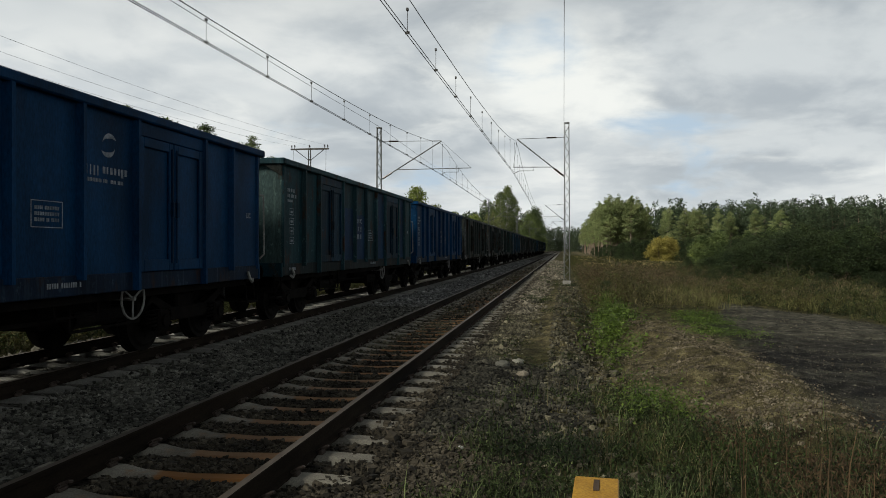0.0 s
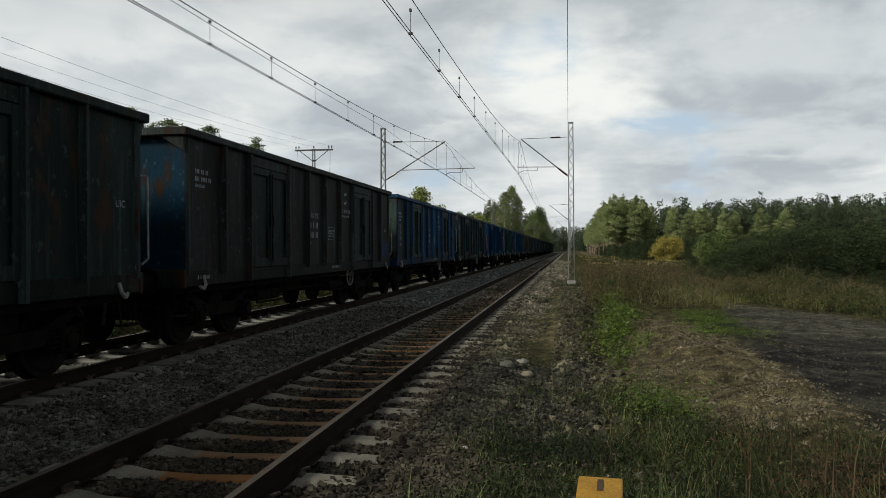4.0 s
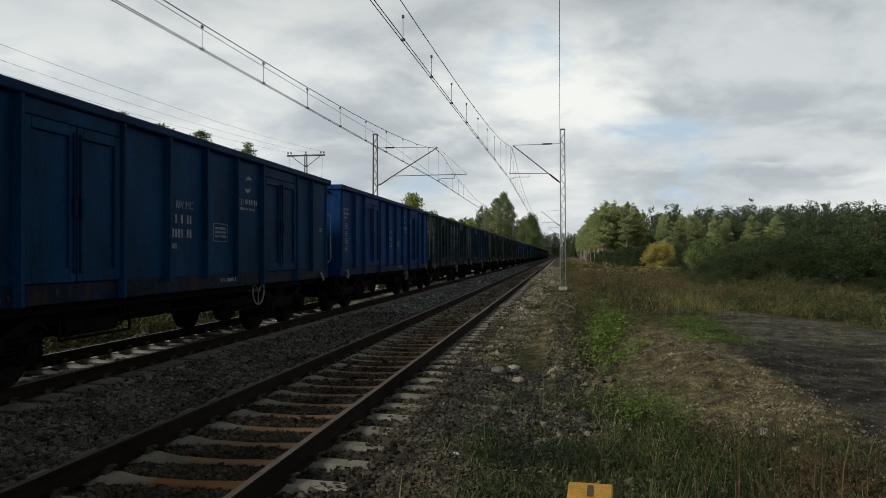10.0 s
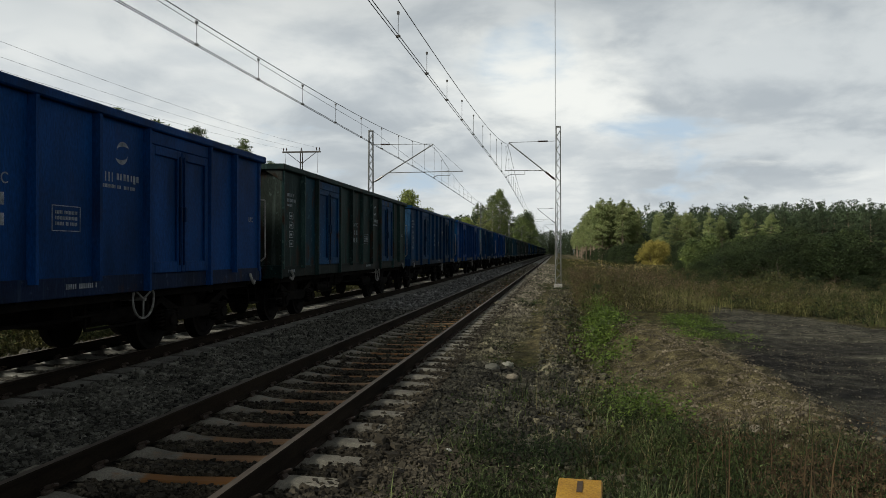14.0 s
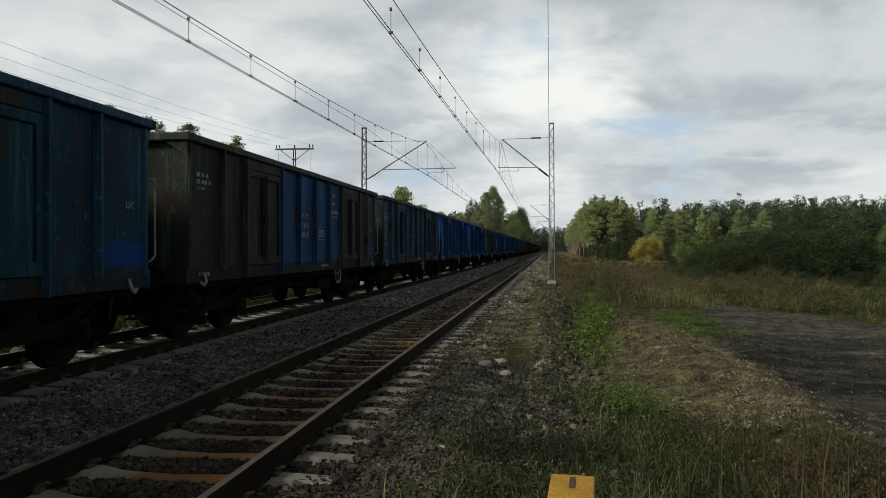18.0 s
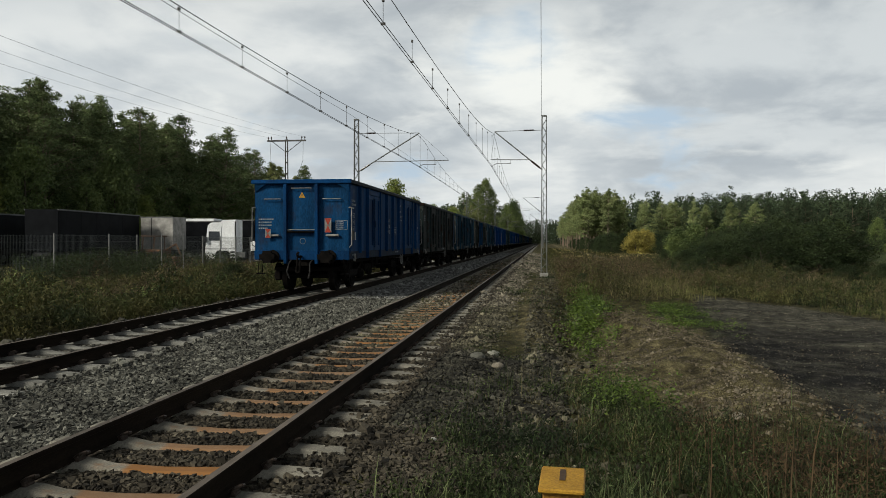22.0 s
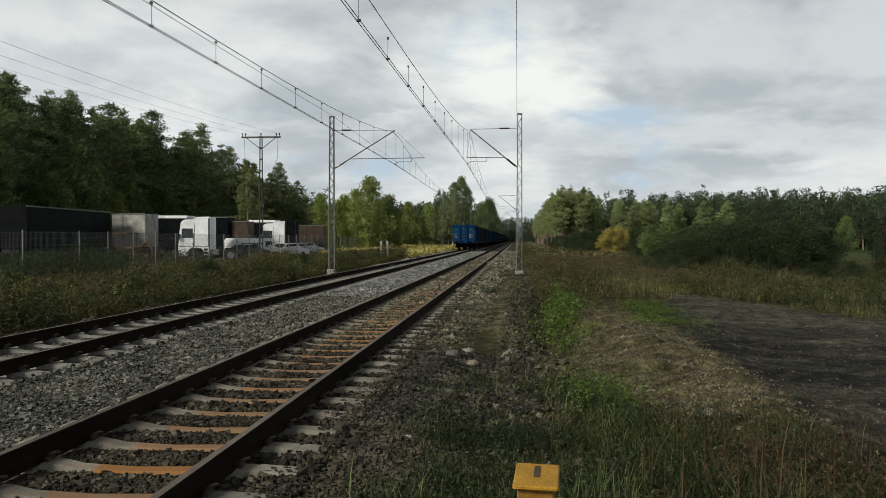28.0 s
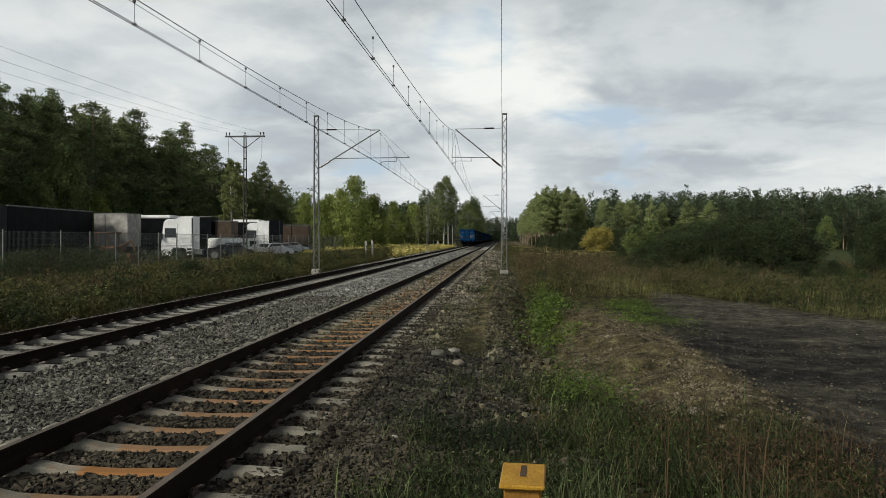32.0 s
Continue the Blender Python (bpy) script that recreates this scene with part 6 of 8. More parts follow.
def tree(name, label, category, trunk_h, r, clumps, bark, leaves, n_leaf, size, group, lean=0.2, slim=0.5):
    """A tapered trunk with limbs to the clumps (x, y, z, radius, squash) and a crown of small leaves."""
    root = empty(name, label, category, group)
    bm = bm_new()
    pts = [Vector((0, 0, -0.4))]
    for k in range(1, 6):
        z = trunk_h * k / 5
        pts.append(Vector((lean * math.sin(k * 1.3 + trunk_h) * 0.4, lean * math.cos(k * 1.7) * 0.4, z)))
    for k in range(5):
        limb_bm(bm, pts[k], pts[k + 1], r * (1 - k / 5.6), r * (1 - (k + 1) / 5.6), 7)
    for x, y, z, cr, sq in clumps:
        zz = max(0.3 * trunk_h, min(z - 0.5 * math.hypot(x, y), trunk_h * 0.96))
        k = min(4, int(zz / trunk_h * 5))
        t = zz / trunk_h * 5 - k
        o = pts[k].lerp(pts[k + 1], t)
        limb_bm(bm, o, Vector((x, y, z)), r * 0.28 * (1.1 - zz / trunk_h), 0.02, 4)
    part("trunk", bm, bark, root)
    c = []
    w = np.array([k[3] ** 2 for k in clumps]); w = w / w.sum()
    for (x, y, z, cr, sq), f in zip(clumps, w):
        c.append(in_ball(max(20, int(n_leaf * f)), sq, 0.42) * cr + np.array((x, y, z)))
    v = leaf_tris(np.concatenate(c), size, 0.0, slim)
    crown = raw("crown", v, np.arange(len(v)).reshape(-1, 3), 3, leaves)
    crown.parent = root
    return root


def pine_clumps(h, bottom, spread, n, rad, taper=1.6, shape=0.8):
    """Tufts of needles through an uneven crown that narrows to the top."""
    out = []
    lobe = rng.uniform(0.7, 1.25, 7)
    for k in range(n):
        t = min(0.999, (k + rng.random()) / n)
        z = h * (bottom + (0.985 - bottom) * t)
        a = k * 2.4 + rng.uniform(-0.9, 0.9)
        prof = max(0.03, 1 - t ** taper) ** shape * lobe[int(t * 3 + a) % 7]
        reach = spread * prof * rng.uniform(0.25, 1.1)
        out.append((reach * math.cos(a), reach * math.sin(a), z + rng.normal(0, 0.25), rad * (0.5 + 0.55 * min(1, prof)) * rng.uniform(0.6, 1.35), rng.uniform(0.45, 0.8)))
    return out


def round_clumps(h, bottom, spread, n, rad):
    out = []
    for k in range(n):
        t = (k + rng.random()) / n
        z = h * (bottom + (0.97 - bottom) * t)
        prof = math.sin(math.pi * min(1, 0.18 + 0.82 * t)) ** 0.7
        s = spread * prof * rng.uniform(0.35, 1.0)
        a = k * 2.4 + rng.uniform(-0.6, 0.6)
        out.append((s * math.cos(a), s * math.sin(a), z, rad * rng.uniform(0.7, 1.25), 0.85))
    out.append((0, 0, h * 0.97, rad * 0.7, 1.0))
    return out


G_L, G_R = "trees of the left wood", "trees of the right wood"
PINES = [tree("pine_tree", "tall dark green pine with an uneven crown", "pine tree", 16.2, 0.24, pine_clumps(17.4, b, sp, 165, 0.85, tp), M["pine_bark"], M["pine"], 17000, 0.135, G_L, slim=0.35)
         for b, sp, tp in ((0.06, 3.3, 2.3), (0.10, 3.1, 3.0), (0.05, 3.5, 1.7), (0.08, 3.0, 2.6))]
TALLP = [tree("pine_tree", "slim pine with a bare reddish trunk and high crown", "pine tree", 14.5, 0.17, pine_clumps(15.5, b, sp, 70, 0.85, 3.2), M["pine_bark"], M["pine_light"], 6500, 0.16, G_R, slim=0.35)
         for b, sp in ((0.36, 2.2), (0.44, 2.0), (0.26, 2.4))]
TALLB = [tree("birch_tree", "tall birch with a bare white trunk and dark green crown", "birch tree", 15.0, 0.17, round_clumps(16.5, 0.36, 2.7, 40, 0.85), M["birch_bark"], M["leaf_dusk"], 4200, 0.16, "birches")]
BIRCH = [tree("birch_tree", "slender birch with pale bark and yellow-green leaves", "birch tree", 11.0, 0.13, pine_clumps(12, 0.14, 2.3, 60, 0.7, 1.3), M["birch_bark"], M["leaf_yellow"], 6500, 0.14, "birches")]
LEAFY = [tree("deciduous_tree", "leafy green deciduous tree", "tree", 9.0, 0.2, round_clumps(11, 0.06, 3.1, 36, 1.4), M["bark"], M["leaf"], 6500, 0.19, "leafy trees"),
         tree("deciduous_tree", "leafy dark green deciduous tree", "tree", 9.0, 0.2, round_clumps(10, 0.08, 2.8, 34, 1.3), M["bark"], M["leaf_dark"], 6000, 0.19, "leafy trees")]
SHRUB = [tree("shrub", "dense dark green shrub in dry weeds", "shrub", 2.6, 0.07, round_clumps(3.9, 0.05, 2.0, 24, 0.85), M["bark"], M["shrub_leaf"], 15000, 0.052, "shrubs beside the lot"),
         tree("shrub", "dense green shrub in dry weeds", "shrub", 2.4, 0.07, round_clumps(3.5, 0.05, 1.9, 22, 0.8), M["bark"], M["shrub_leaf"], 14000, 0.052, "shrubs beside the lot")]
YSHRUB = [tree("shrub", "yellowing autumn shrub at the wood's edge", "shrub", 2.6, 0.07, round_clumps(3.6, 0.05, 1.7, 20, 0.8), M["bark"], M["leaf_gold"], 5200, 0.10, "yellow shrubs")]
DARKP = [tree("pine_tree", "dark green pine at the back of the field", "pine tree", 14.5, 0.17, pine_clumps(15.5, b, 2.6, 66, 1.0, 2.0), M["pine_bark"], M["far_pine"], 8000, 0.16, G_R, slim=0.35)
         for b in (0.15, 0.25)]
USED = set()


def plant(kinds, x, y, h_scale, w_scale=None, turn=None, label="", group=""):
    k = kinds[int(rng.integers(len(kinds)))]
    w = w_scale or h_scale
    m = Matrix.Translation((x, y, float(gz(x, y)))) @ pose(0, 0, 0, rng.normal(0, 1.5), rng.normal(0, 1.5), rng.uniform(0, 360)) @ Matrix.Diagonal((w, w, h_scale, 1))
    if k.name not in USED:
        USED.add(k.name)
        k.matrix_basis = m
        o = k
    else:
        o = copy_thing(k, m @ Matrix.Diagonal((1 / k.scale.x, 1 / k.scale.y, 1 / k.scale.z, 1)))
    if label:
        tagged(o, label)
    if group:
        tagged(o, group=group)
    return o


# left wood: its edge runs along the track behind the yard
for y in np.concatenate([np.arange(44, 140, 3.3), np.arange(140, 215, 4.4)]):
    for row in range(3 if y < 140 else 2):
        x = -47 - 4.6 * row + rng.normal(0, 1.3) - (0 if y < 140 else 0.14 * (y - 140)) - max(0, 0.12 * (100 - y))
        plant(PINES, x, y + rng.normal(0, 1.3), rng.uniform(0.88, 1.02) + 0.05 * row - 0.06 * float(1 - smooth(52, 62, y)) + 0.06 * float(smooth(62, 74, y)) - 0.34 * float(smooth(108, 132, y)), rng.uniform(1.2, 1.5))
for x, y, s in ((-34.2, 93, 1.0), (-35.4, 97, 0.95), (-34.0, 98, 0.85), (-42.5, 119, 1.2), (-41.5, 124, 1.1), (-40, 130, 0.95)):
    plant(BIRCH, x, y, s)
for x, y, s in ((-42.6, 71, 1.0), (-44.6, 74, 0.9), (-43.4, 67.6, 0.75)):
    plant(LEAFY[1:], x, y, s * 1.05, s * 0.8, label="leafy tree before the dark pines")
for x, y, s in ((-45, 51, 1.0), (-46.5, 55, 0.9), (-45.2, 61, 1.0), (-44.2, 82, 0.85), (-44.0, 90, 0.8), (-44.4, 104, 0.75)):
    plant(LEAFY[1:], x, y, s, s * 0.85)
for x, y, s in ((-44, 92, 0.5), (-43.5, 100, 0.55), (-43, 110, 0.5), (-40, 124, 0.62), (-39, 132, 0.7), (-37.5, 141, 0.75), (-45, 66, 0.65), (-46, 58, 0.7), (-45, 72, 0.6), (-44.5, 80, 0.62), (-44, 86, 0.55)):
    plant(LEAFY, x, y, s)
for x, y, s in ((-39, 121, 0.84), (-41, 127, 0.86), (-37.5, 127, 0.7)):
    plant(PINES, x, y, s)
# beyond the yard
for x, y, s in ((-22.6, 114, 1.0), (-25.2, 118, 0.86), (-20.4, 118, 0.78), (-28, 116, 0.7)):
    plant(LEAFY[:1], x, y, s, label="large leafy yellow-green tree behind the fence")
for x, y, s in ((-27, 150, 0.85), (-22.5, 158, 0.85), (-31, 146, 0.85), (-35, 150, 0.95), (-19.5, 168, 0.85), (-39, 146, 0.95)):
    plant(LEAFY, x, y, s)
for x, y, s in ((-17.6, 158, 0.7), (-16.2, 163, 0.8), (-15.0, 166, 0.85), (-14.2, 170, 0.8), (-20.2, 160, 0.68), (-23, 164, 0.7)):
    plant(BIRCH, x, y, s)
for x, y, s in ((-14.9, 177, 0.92), (-13.9, 180, 1.02), (-13.0, 183, 1.0), (-12.3, 188, 0.9), (-15.6, 183, 0.85)):
    plant(TALLB, x, y, s)
for x, y, s in ((-10.6, 262, 1.55), (-10.2, 275, 1.45), (-12, 250, 1.35), (-11, 305, 1.5)):
    plant(LEAFY[1:], x, y, s, s * 0.85)
for y in np.arange(200, 420, 13):
    plant(PINES, -19 - rng.uniform(0, 6), y, rng.uniform(0.75, 0.95))

# right wood: a front of pines along the track and across the field
for y in np.concatenate([np.arange(158, 240, 3.0), np.arange(240, 400, 8.0)]):
    for row in range(3 if y < 230 else 2):
        plant(TALLP, 9.3 + row * 2.6 + rng.normal(0, 0.9) + 0.006 * (y - 168), y + rng.normal(0, 1.5), rng.uniform(0.76, 0.87), rng.uniform(0.8, 1.0))
for x in np.arange(12, 120, 3.3):
    for row in range(2):
        # lit needle copies near the railway, shaded copies further right
        plant(TALLP if (row == 0 and x < 44) or x < 30 else DARKP, x + rng.normal(0, 1), 160 + 0.10 * x + row * 7 + rng.normal(0, 2), rng.uniform(0.66, 0.74), rng.uniform(0.65, 0.85))
for x in np.arange(30, 66, 4.5):
    plant(LEAFY[1:], x, 148 + rng.normal(0, 3), rng.uniform(0.42, 0.66), None)
for y in np.arange(156, 250, 7.0):
    plant(SHRUB[1:], 9.2 + rng.normal(0, 0.3) + 0.006 * (y - 168), y, rng.uniform(0.5, 0.8))
for x, y in ((13.4, 112), (14.9, 114), (14.2, 117), (16.4, 121)):
    plant(YSHRUB, x, y, rng.uniform(0.8, 1.1))
for x, y, s in ((9.0, 118, 0.8), (10.4, 116, 0.95), (11.8, 115, 0.9), (17.5, 112, 1.0), (19.5, 116, 1.1), (9.6, 140, 0.7), (10.6, 146, 0.8), (11.8, 143, 0.9)):
    plant(SHRUB[1:], x, y, s)
for x, y, s in ((10.3, 59, 0.30), (11.7, 61, 0.34)):
    plant(LEAFY[1:], x, y, s, s * 1.2, label="low green leafy tree at the field's edge")
for x, y, s in ((15.0, 90, 0.24), (16.4, 92, 0.27), (17.8, 91, 0.22)):
    plant(LEAFY[:1], x, y, s, s * 1.3, label="low yellow-green leafy bush in the field")
for x, y, s in ((8.9, 57, 0.4), (15.5, 64, 0.9)):
    plant(SHRUB[1:], x, y, s)
for x, y, s in ((8.6, 47, 0.5), (9.8, 46, 0.68), (11.2, 47, 0.85), (12.6, 45.5, 0.95), (14.1, 46.5, 1.05), (15.6, 45.5, 1.1), (17.0, 46.5, 1.05), (18.3, 47.5, 0.9), (13.2, 50, 1.0), (15.2, 51, 1.15), (17.4, 51.5, 1.1), (11.5, 51.5, 0.85), (19.0, 53, 0.85)):
    plant(SHRUB, x, y, s * 0.8, s * 1.05)
for x, y, s in ((21.8, 46, 0.85), (23.6, 47, 1.0), (25.4, 46, 1.05), (27.2, 48, 1.1), (24.5, 51, 1.1), (31, 60, 1.2)):
    plant(SHRUB[1:], x, y, s)

for x, y, s in ((1.6, 29.5, 0.17), (2.6, 33.5, 0.2), (6.4, 39, 0.24), (8.0, 41, 0.28), (10.2, 40, 0.25), (12.5, 39.5, 0.28), (14.6, 38.5, 0.3), (16.6, 39.5, 0.28)):
    plant(SHRUB, x, y, s, s * 1.5, label="low dark green bush among dry weeds", group="bushes round the lot")

# far woods on the rise, one mass of crowns
def far_wood(name, x0, x1, y0, y1, n, h, label, material=None):
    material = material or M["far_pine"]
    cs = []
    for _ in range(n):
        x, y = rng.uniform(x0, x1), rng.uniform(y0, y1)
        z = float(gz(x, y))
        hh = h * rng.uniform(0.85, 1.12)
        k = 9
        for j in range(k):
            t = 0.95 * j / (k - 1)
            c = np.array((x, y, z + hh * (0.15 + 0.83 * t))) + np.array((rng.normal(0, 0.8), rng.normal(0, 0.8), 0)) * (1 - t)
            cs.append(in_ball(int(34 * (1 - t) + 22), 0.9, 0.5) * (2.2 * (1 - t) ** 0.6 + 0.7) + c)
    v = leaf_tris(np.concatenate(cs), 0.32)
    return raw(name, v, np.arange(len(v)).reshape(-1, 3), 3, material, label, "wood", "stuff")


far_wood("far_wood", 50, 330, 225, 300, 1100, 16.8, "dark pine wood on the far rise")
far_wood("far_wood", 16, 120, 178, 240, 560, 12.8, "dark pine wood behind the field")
far_wood("far_wood", -108, -58, 52, 230, 620, 16, "dark pine wood behind the yard", M["pine"])
far_wood("far_wood", -75, -16, 196, 240, 230, 11.5, "dark wood behind the field beside the railway")
far_wood("far_wood", -60, -15, 260, 420, 200, 15, "dark wood beside the far railway")
far_wood("far_wood", -40, 60, 440, 480, 330, 14, "dark wood at the end of the railway")


def blades(name, n, xy, h, w, material, label, lean=0.35, category="grass", patch=0.0):
    """Tapered, bent blades standing on the ground."""
    x, y = xy
    n = len(x)
    z = gz(x, y) - 0.02
    hh = h * rng.uniform(0.45, 1.25, n) * (1 + patch * 2.4 * (fbm(x + 3, y, 0.7, 3) - 0.5))
    a = rng.uniform(0, 6.283, n)
    dx, dy = np.cos(a), np.sin(a)
    l1 = lean * hh * rng.uniform(0.1, 1.0, n)
    ww = w * rng.uniform(0.6, 1.4, n)
    b = np.stack([x, y, z], -1)
    side = np.stack([-dy, dx, 0 * dx], -1) * ww[:, None]
    mid = b + np.stack([dx * l1 * 0.35, dy * l1 * 0.35, hh * 0.6], -1)
    tip = b + np.stack([dx * l1, dy * l1, hh], -1)
    v = np.stack([b - side, b + side, mid + side * 0.75, mid - side * 0.75, tip], 1).reshape(-1, 3)
    i = (np.arange(n) * 5)[:, None]
    f = np.concatenate([i + np.array([[0, 1, 2]]), i + np.array([[0, 2, 3]]), i + np.array([[3, 2, 4]])], 0)
    return raw(name, v, f, 3, material, label, category, "stuff")


def scatter(n, x0, x1, y0, y1, keep=None, clump=0):
    if clump:
        cx, cy = rng.uniform(x0, x1, clump), rng.uniform(y0, y1, clump)
        k = rng.integers(0, clump, n)
        x, y = cx[k] + rng.normal(0, 0.16, n), cy[k] + rng.normal(0, 0.16, n)
    else:
        x, y = rng.uniform(x0, x1, n), rng.uniform(y0, y1, n)
    if keep is not None:
        m = rng.random(n) < keep(x, y)
        x, y = x[m], y[m]
    return x, y


def leaf_quads(c, size, slim=0.45):
    """Pointed leaves, one face each, turned mostly upwards."""
    n = len(c)
    a = rng.normal(size=(n, 3)); a[:, 2] *= 0.6
    a /= np.linalg.norm(a, axis=1, keepdims=True)
    b = np.cross(a, np.array((0, 0, 1.0)) + rng.normal(0, 0.45, (n, 3)))
    b /= np.linalg.norm(b, axis=1, keepdims=True)
    s = (size * rng.uniform(0.6, 1.4, n))[:, None]
    return np.stack([c + a * s, c + b * s * slim, c - a * s, c - b * s * slim], 1).reshape(-1, 3)


def weeds(name, n, x0, x1, y0, y1, h, material, label, leaf=0.07, per=16, keep=None, slim=0.28, flat=-0.4, low=0.06, patch=0.0, broad=False):
    """Stalks with small leaves; low: where on the stalk the leaves begin; patch: how much the height changes from place to place."""
    x, y = scatter(n, x0, x1, y0, y1, keep)
    n = len(x)
    z = gz(x, y)
    hh = (h(x, y) if callable(h) else h) * rng.uniform(0.55, 1.2, n) * (1 + patch * 2.4 * (fbm(x, y, 2.6, 3) - 0.5))
    t = rng.random((n, per)) ** 0.7
    wide = 0.10 if low < 0.5 else 0.055
    px = x[:, None] + rng.normal(0, wide, (n, per)) * (0.4 + t)
    py = y[:, None] + rng.normal(0, wide, (n, per)) * (0.4 + t)
    pz = z[:, None] + hh[:, None] * (low + (1 - low) * t)
    c = np.stack([px, py, pz], -1).reshape(-1, 3)
    if broad:
        v, k = leaf_quads(c, leaf, slim), 4
    else:
        v, k = leaf_tris(c, leaf, flat, slim), 3
    return raw(name, v, np.arange(len(v)).reshape(-1, k), k, material, label, "weeds", "stuff")


def off_mast(x, y):
    """Trampled ground round the foot of the mast."""
    return 1 - np.exp(-(((x + 10.1) / 0.9) ** 2 + ((y - 38.6) / 2.2) ** 2))


# beside the far track: a belt of tall dry weeds up to the fence
BELT = lambda x, y: 0.95 - 0.62 * smooth(11.5, 19.0, -x)
weeds("weed_belt", 17000, -21.6, -10.3, 12, 60, BELT, M["weed"], "tall brown and green weeds beside the track", 0.065, 20, lambda x, y: off_mast(x, y) * smooth(10.0, 11.0, -x) * smooth(0.25, 0.6, fbm(x, y, 2.2, 3)), patch=0.8)
weeds("seed_heads", 6200, -21.0, -11.0, 14, 60, lambda x, y: 1.06 * BELT(x, y), M["seed"], "fluffy brown seed heads over the weeds", 0.03, 26, lambda x, y: off_mast(x, y) * smooth(10.6, 11.6, -x) * smooth(0.42, 0.62, fbm(x + 40, y, 2.2, 3)), low=0.72, patch=0.8)
weeds("rust_weed_belt", 1500, -20, -11.5, 22, 48, BELT, M["rustweed"], "rust-brown weeds beside the track", 0.05, 24, lambda x, y: smooth(0.45, 0.65, fbm(x, y, 3.0, 3)), patch=0.6)
weeds("green_weed_belt", 2600, -20, -10.6, 14, 62, BELT, M["leaf_dusk"], "green bushy weeds beside the track", 0.05, 30, lambda x, y: smooth(0.48, 0.66, fbm(x + 20, y, 2.4, 3)), patch=0.8)
weeds("leafy_belt", 900, -13.2, -10.2, 11, 50, 0.75, M["grass"], "dark leafy weeds along the far ballast", 0.045, 34, lambda x, y: off_mast(x, y) * smooth(0.4, 0.6, fbm(x + 33, y, 1.8, 3)), 0.4, patch=0.8, broad=True)
weeds("leafy_belt", 420, -14.5, -10.3, 11, 50, 0.85, M["leaf_dusk"], "pale-tipped leafy weeds along the far ballast", 0.035, 22, lambda x, y: off_mast(x, y) * smooth(0.45, 0.62, fbm(x + 61, y, 1.6, 3)), 0.35, low=0.5, patch=0.8, broad=True)
weeds("flower_heads", 1100, -17.5, -10.6, 14, 48, 0.95, M["meadow"], "yellowish flower heads on tall weeds", 0.028, 26, lambda x, y: off_mast(x, y) * smooth(0.48, 0.64, fbm(x + 90, y, 2.2, 3)), low=0.75, patch=0.8)
weeds("weed_belt", 5000, -11.0, -9.55, 6, 60, 0.5, M["weed"], "dry weeds at the foot of the ballast", 0.05, 20, lambda x, y: off_mast(x, y) * smooth(-0.6, 0.3, wob(x, y, 0.9, 4.0)))
weeds("weed_belt", 2600, -21, -10.4, 60, 76, BELT, M["weed"], "tall brown and green weeds beside the track", 0.08, 18, lambda x, y: smooth(10.2, 11.4, -x))
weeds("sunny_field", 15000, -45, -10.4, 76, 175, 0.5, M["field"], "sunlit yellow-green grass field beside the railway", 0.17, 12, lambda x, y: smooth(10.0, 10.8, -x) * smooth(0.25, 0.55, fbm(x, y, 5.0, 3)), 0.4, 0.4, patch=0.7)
weeds("track_weeds", 420, NEAR_X - 0.6, NEAR_X + 0.6, 20, 70, 0.12, M["weed"], "yellow-green grass growing between the rails", 0.03, 22, lambda x, y: smooth(0.0, 0.5, wob(x * 2, y, 1.6, 3.0)))
blades("weed_stalks", 0, scatter(9000, -18.5, -10.2, 12, 50, lambda x, y: smooth(10, 11, -x)), 0.5, 0.006, M["straw"], "dry straw-coloured stalks beside the track", 0.3)
# right of the near track: dry weeds on the verge and round the lot
weeds("verge_weeds", 7000, 0.5, 9.0, 24, 75, lambda x, y: 0.64 - 0.36 * smooth(38, 56, y), M["weed"], "knee-high brown weeds on the verge", 0.055, 16, lambda x, y: np.clip(smooth(0.5, 1.2, x) * smooth(0.28, 0.58, fbm(x, y, 2.0, 3)) - lot_cover(x, y) * 1.5 - green_cover(x, y), 0, 1), patch=1.2)
weeds("seed_heads", 1500, 0.8, 8.0, 24, 70, 0.75, M["seed"], "feathery brown seed heads on the verge", 0.028, 22, lambda x, y: np.clip(smooth(0.42, 0.62, fbm(x + 7, y, 2.4, 3)) - lot_cover(x, y) * 1.5 - green_cover(x, y), 0, 1), low=0.7, patch=0.6)
weeds("verge_straw", 3600, 0.4, 6.0, 24, 70, lambda x, y: 0.66 - 0.3 * smooth(38, 56, y), M["straw"], "pale straw tufts on the verge", 0.10, 20, lambda x, y: np.clip(smooth(0.5, 1.2, x) * smooth(0.5, 0.64, fbm(x + 60, y, 3.0, 2)) - lot_cover(x, y) * 1.5, 0, 1), 0.07, -2.5, patch=0.6)
weeds("brown_bushes", 750, 0.7, 6.0, 26, 48, 0.95, M["rustweed"], "tall brown dead weeds beside the mast", 0.04, 30, lambda x, y: np.clip(smooth(0.52, 0.64, fbm(x + 21, y, 2.6, 2)) - lot_cover(x, y) * 1.5, 0, 1), patch=0.6)
weeds("brown_bushes", 600, 0.7, 6.0, 26, 48, 0.85, M["seed"], "tall brown dead weeds beside the mast", 0.035, 26, lambda x, y: np.clip(smooth(0.5, 0.62, fbm(x + 21, y, 2.6, 2)) - lot_cover(x, y) * 1.5, 0, 1), low=0.4, patch=0.6)
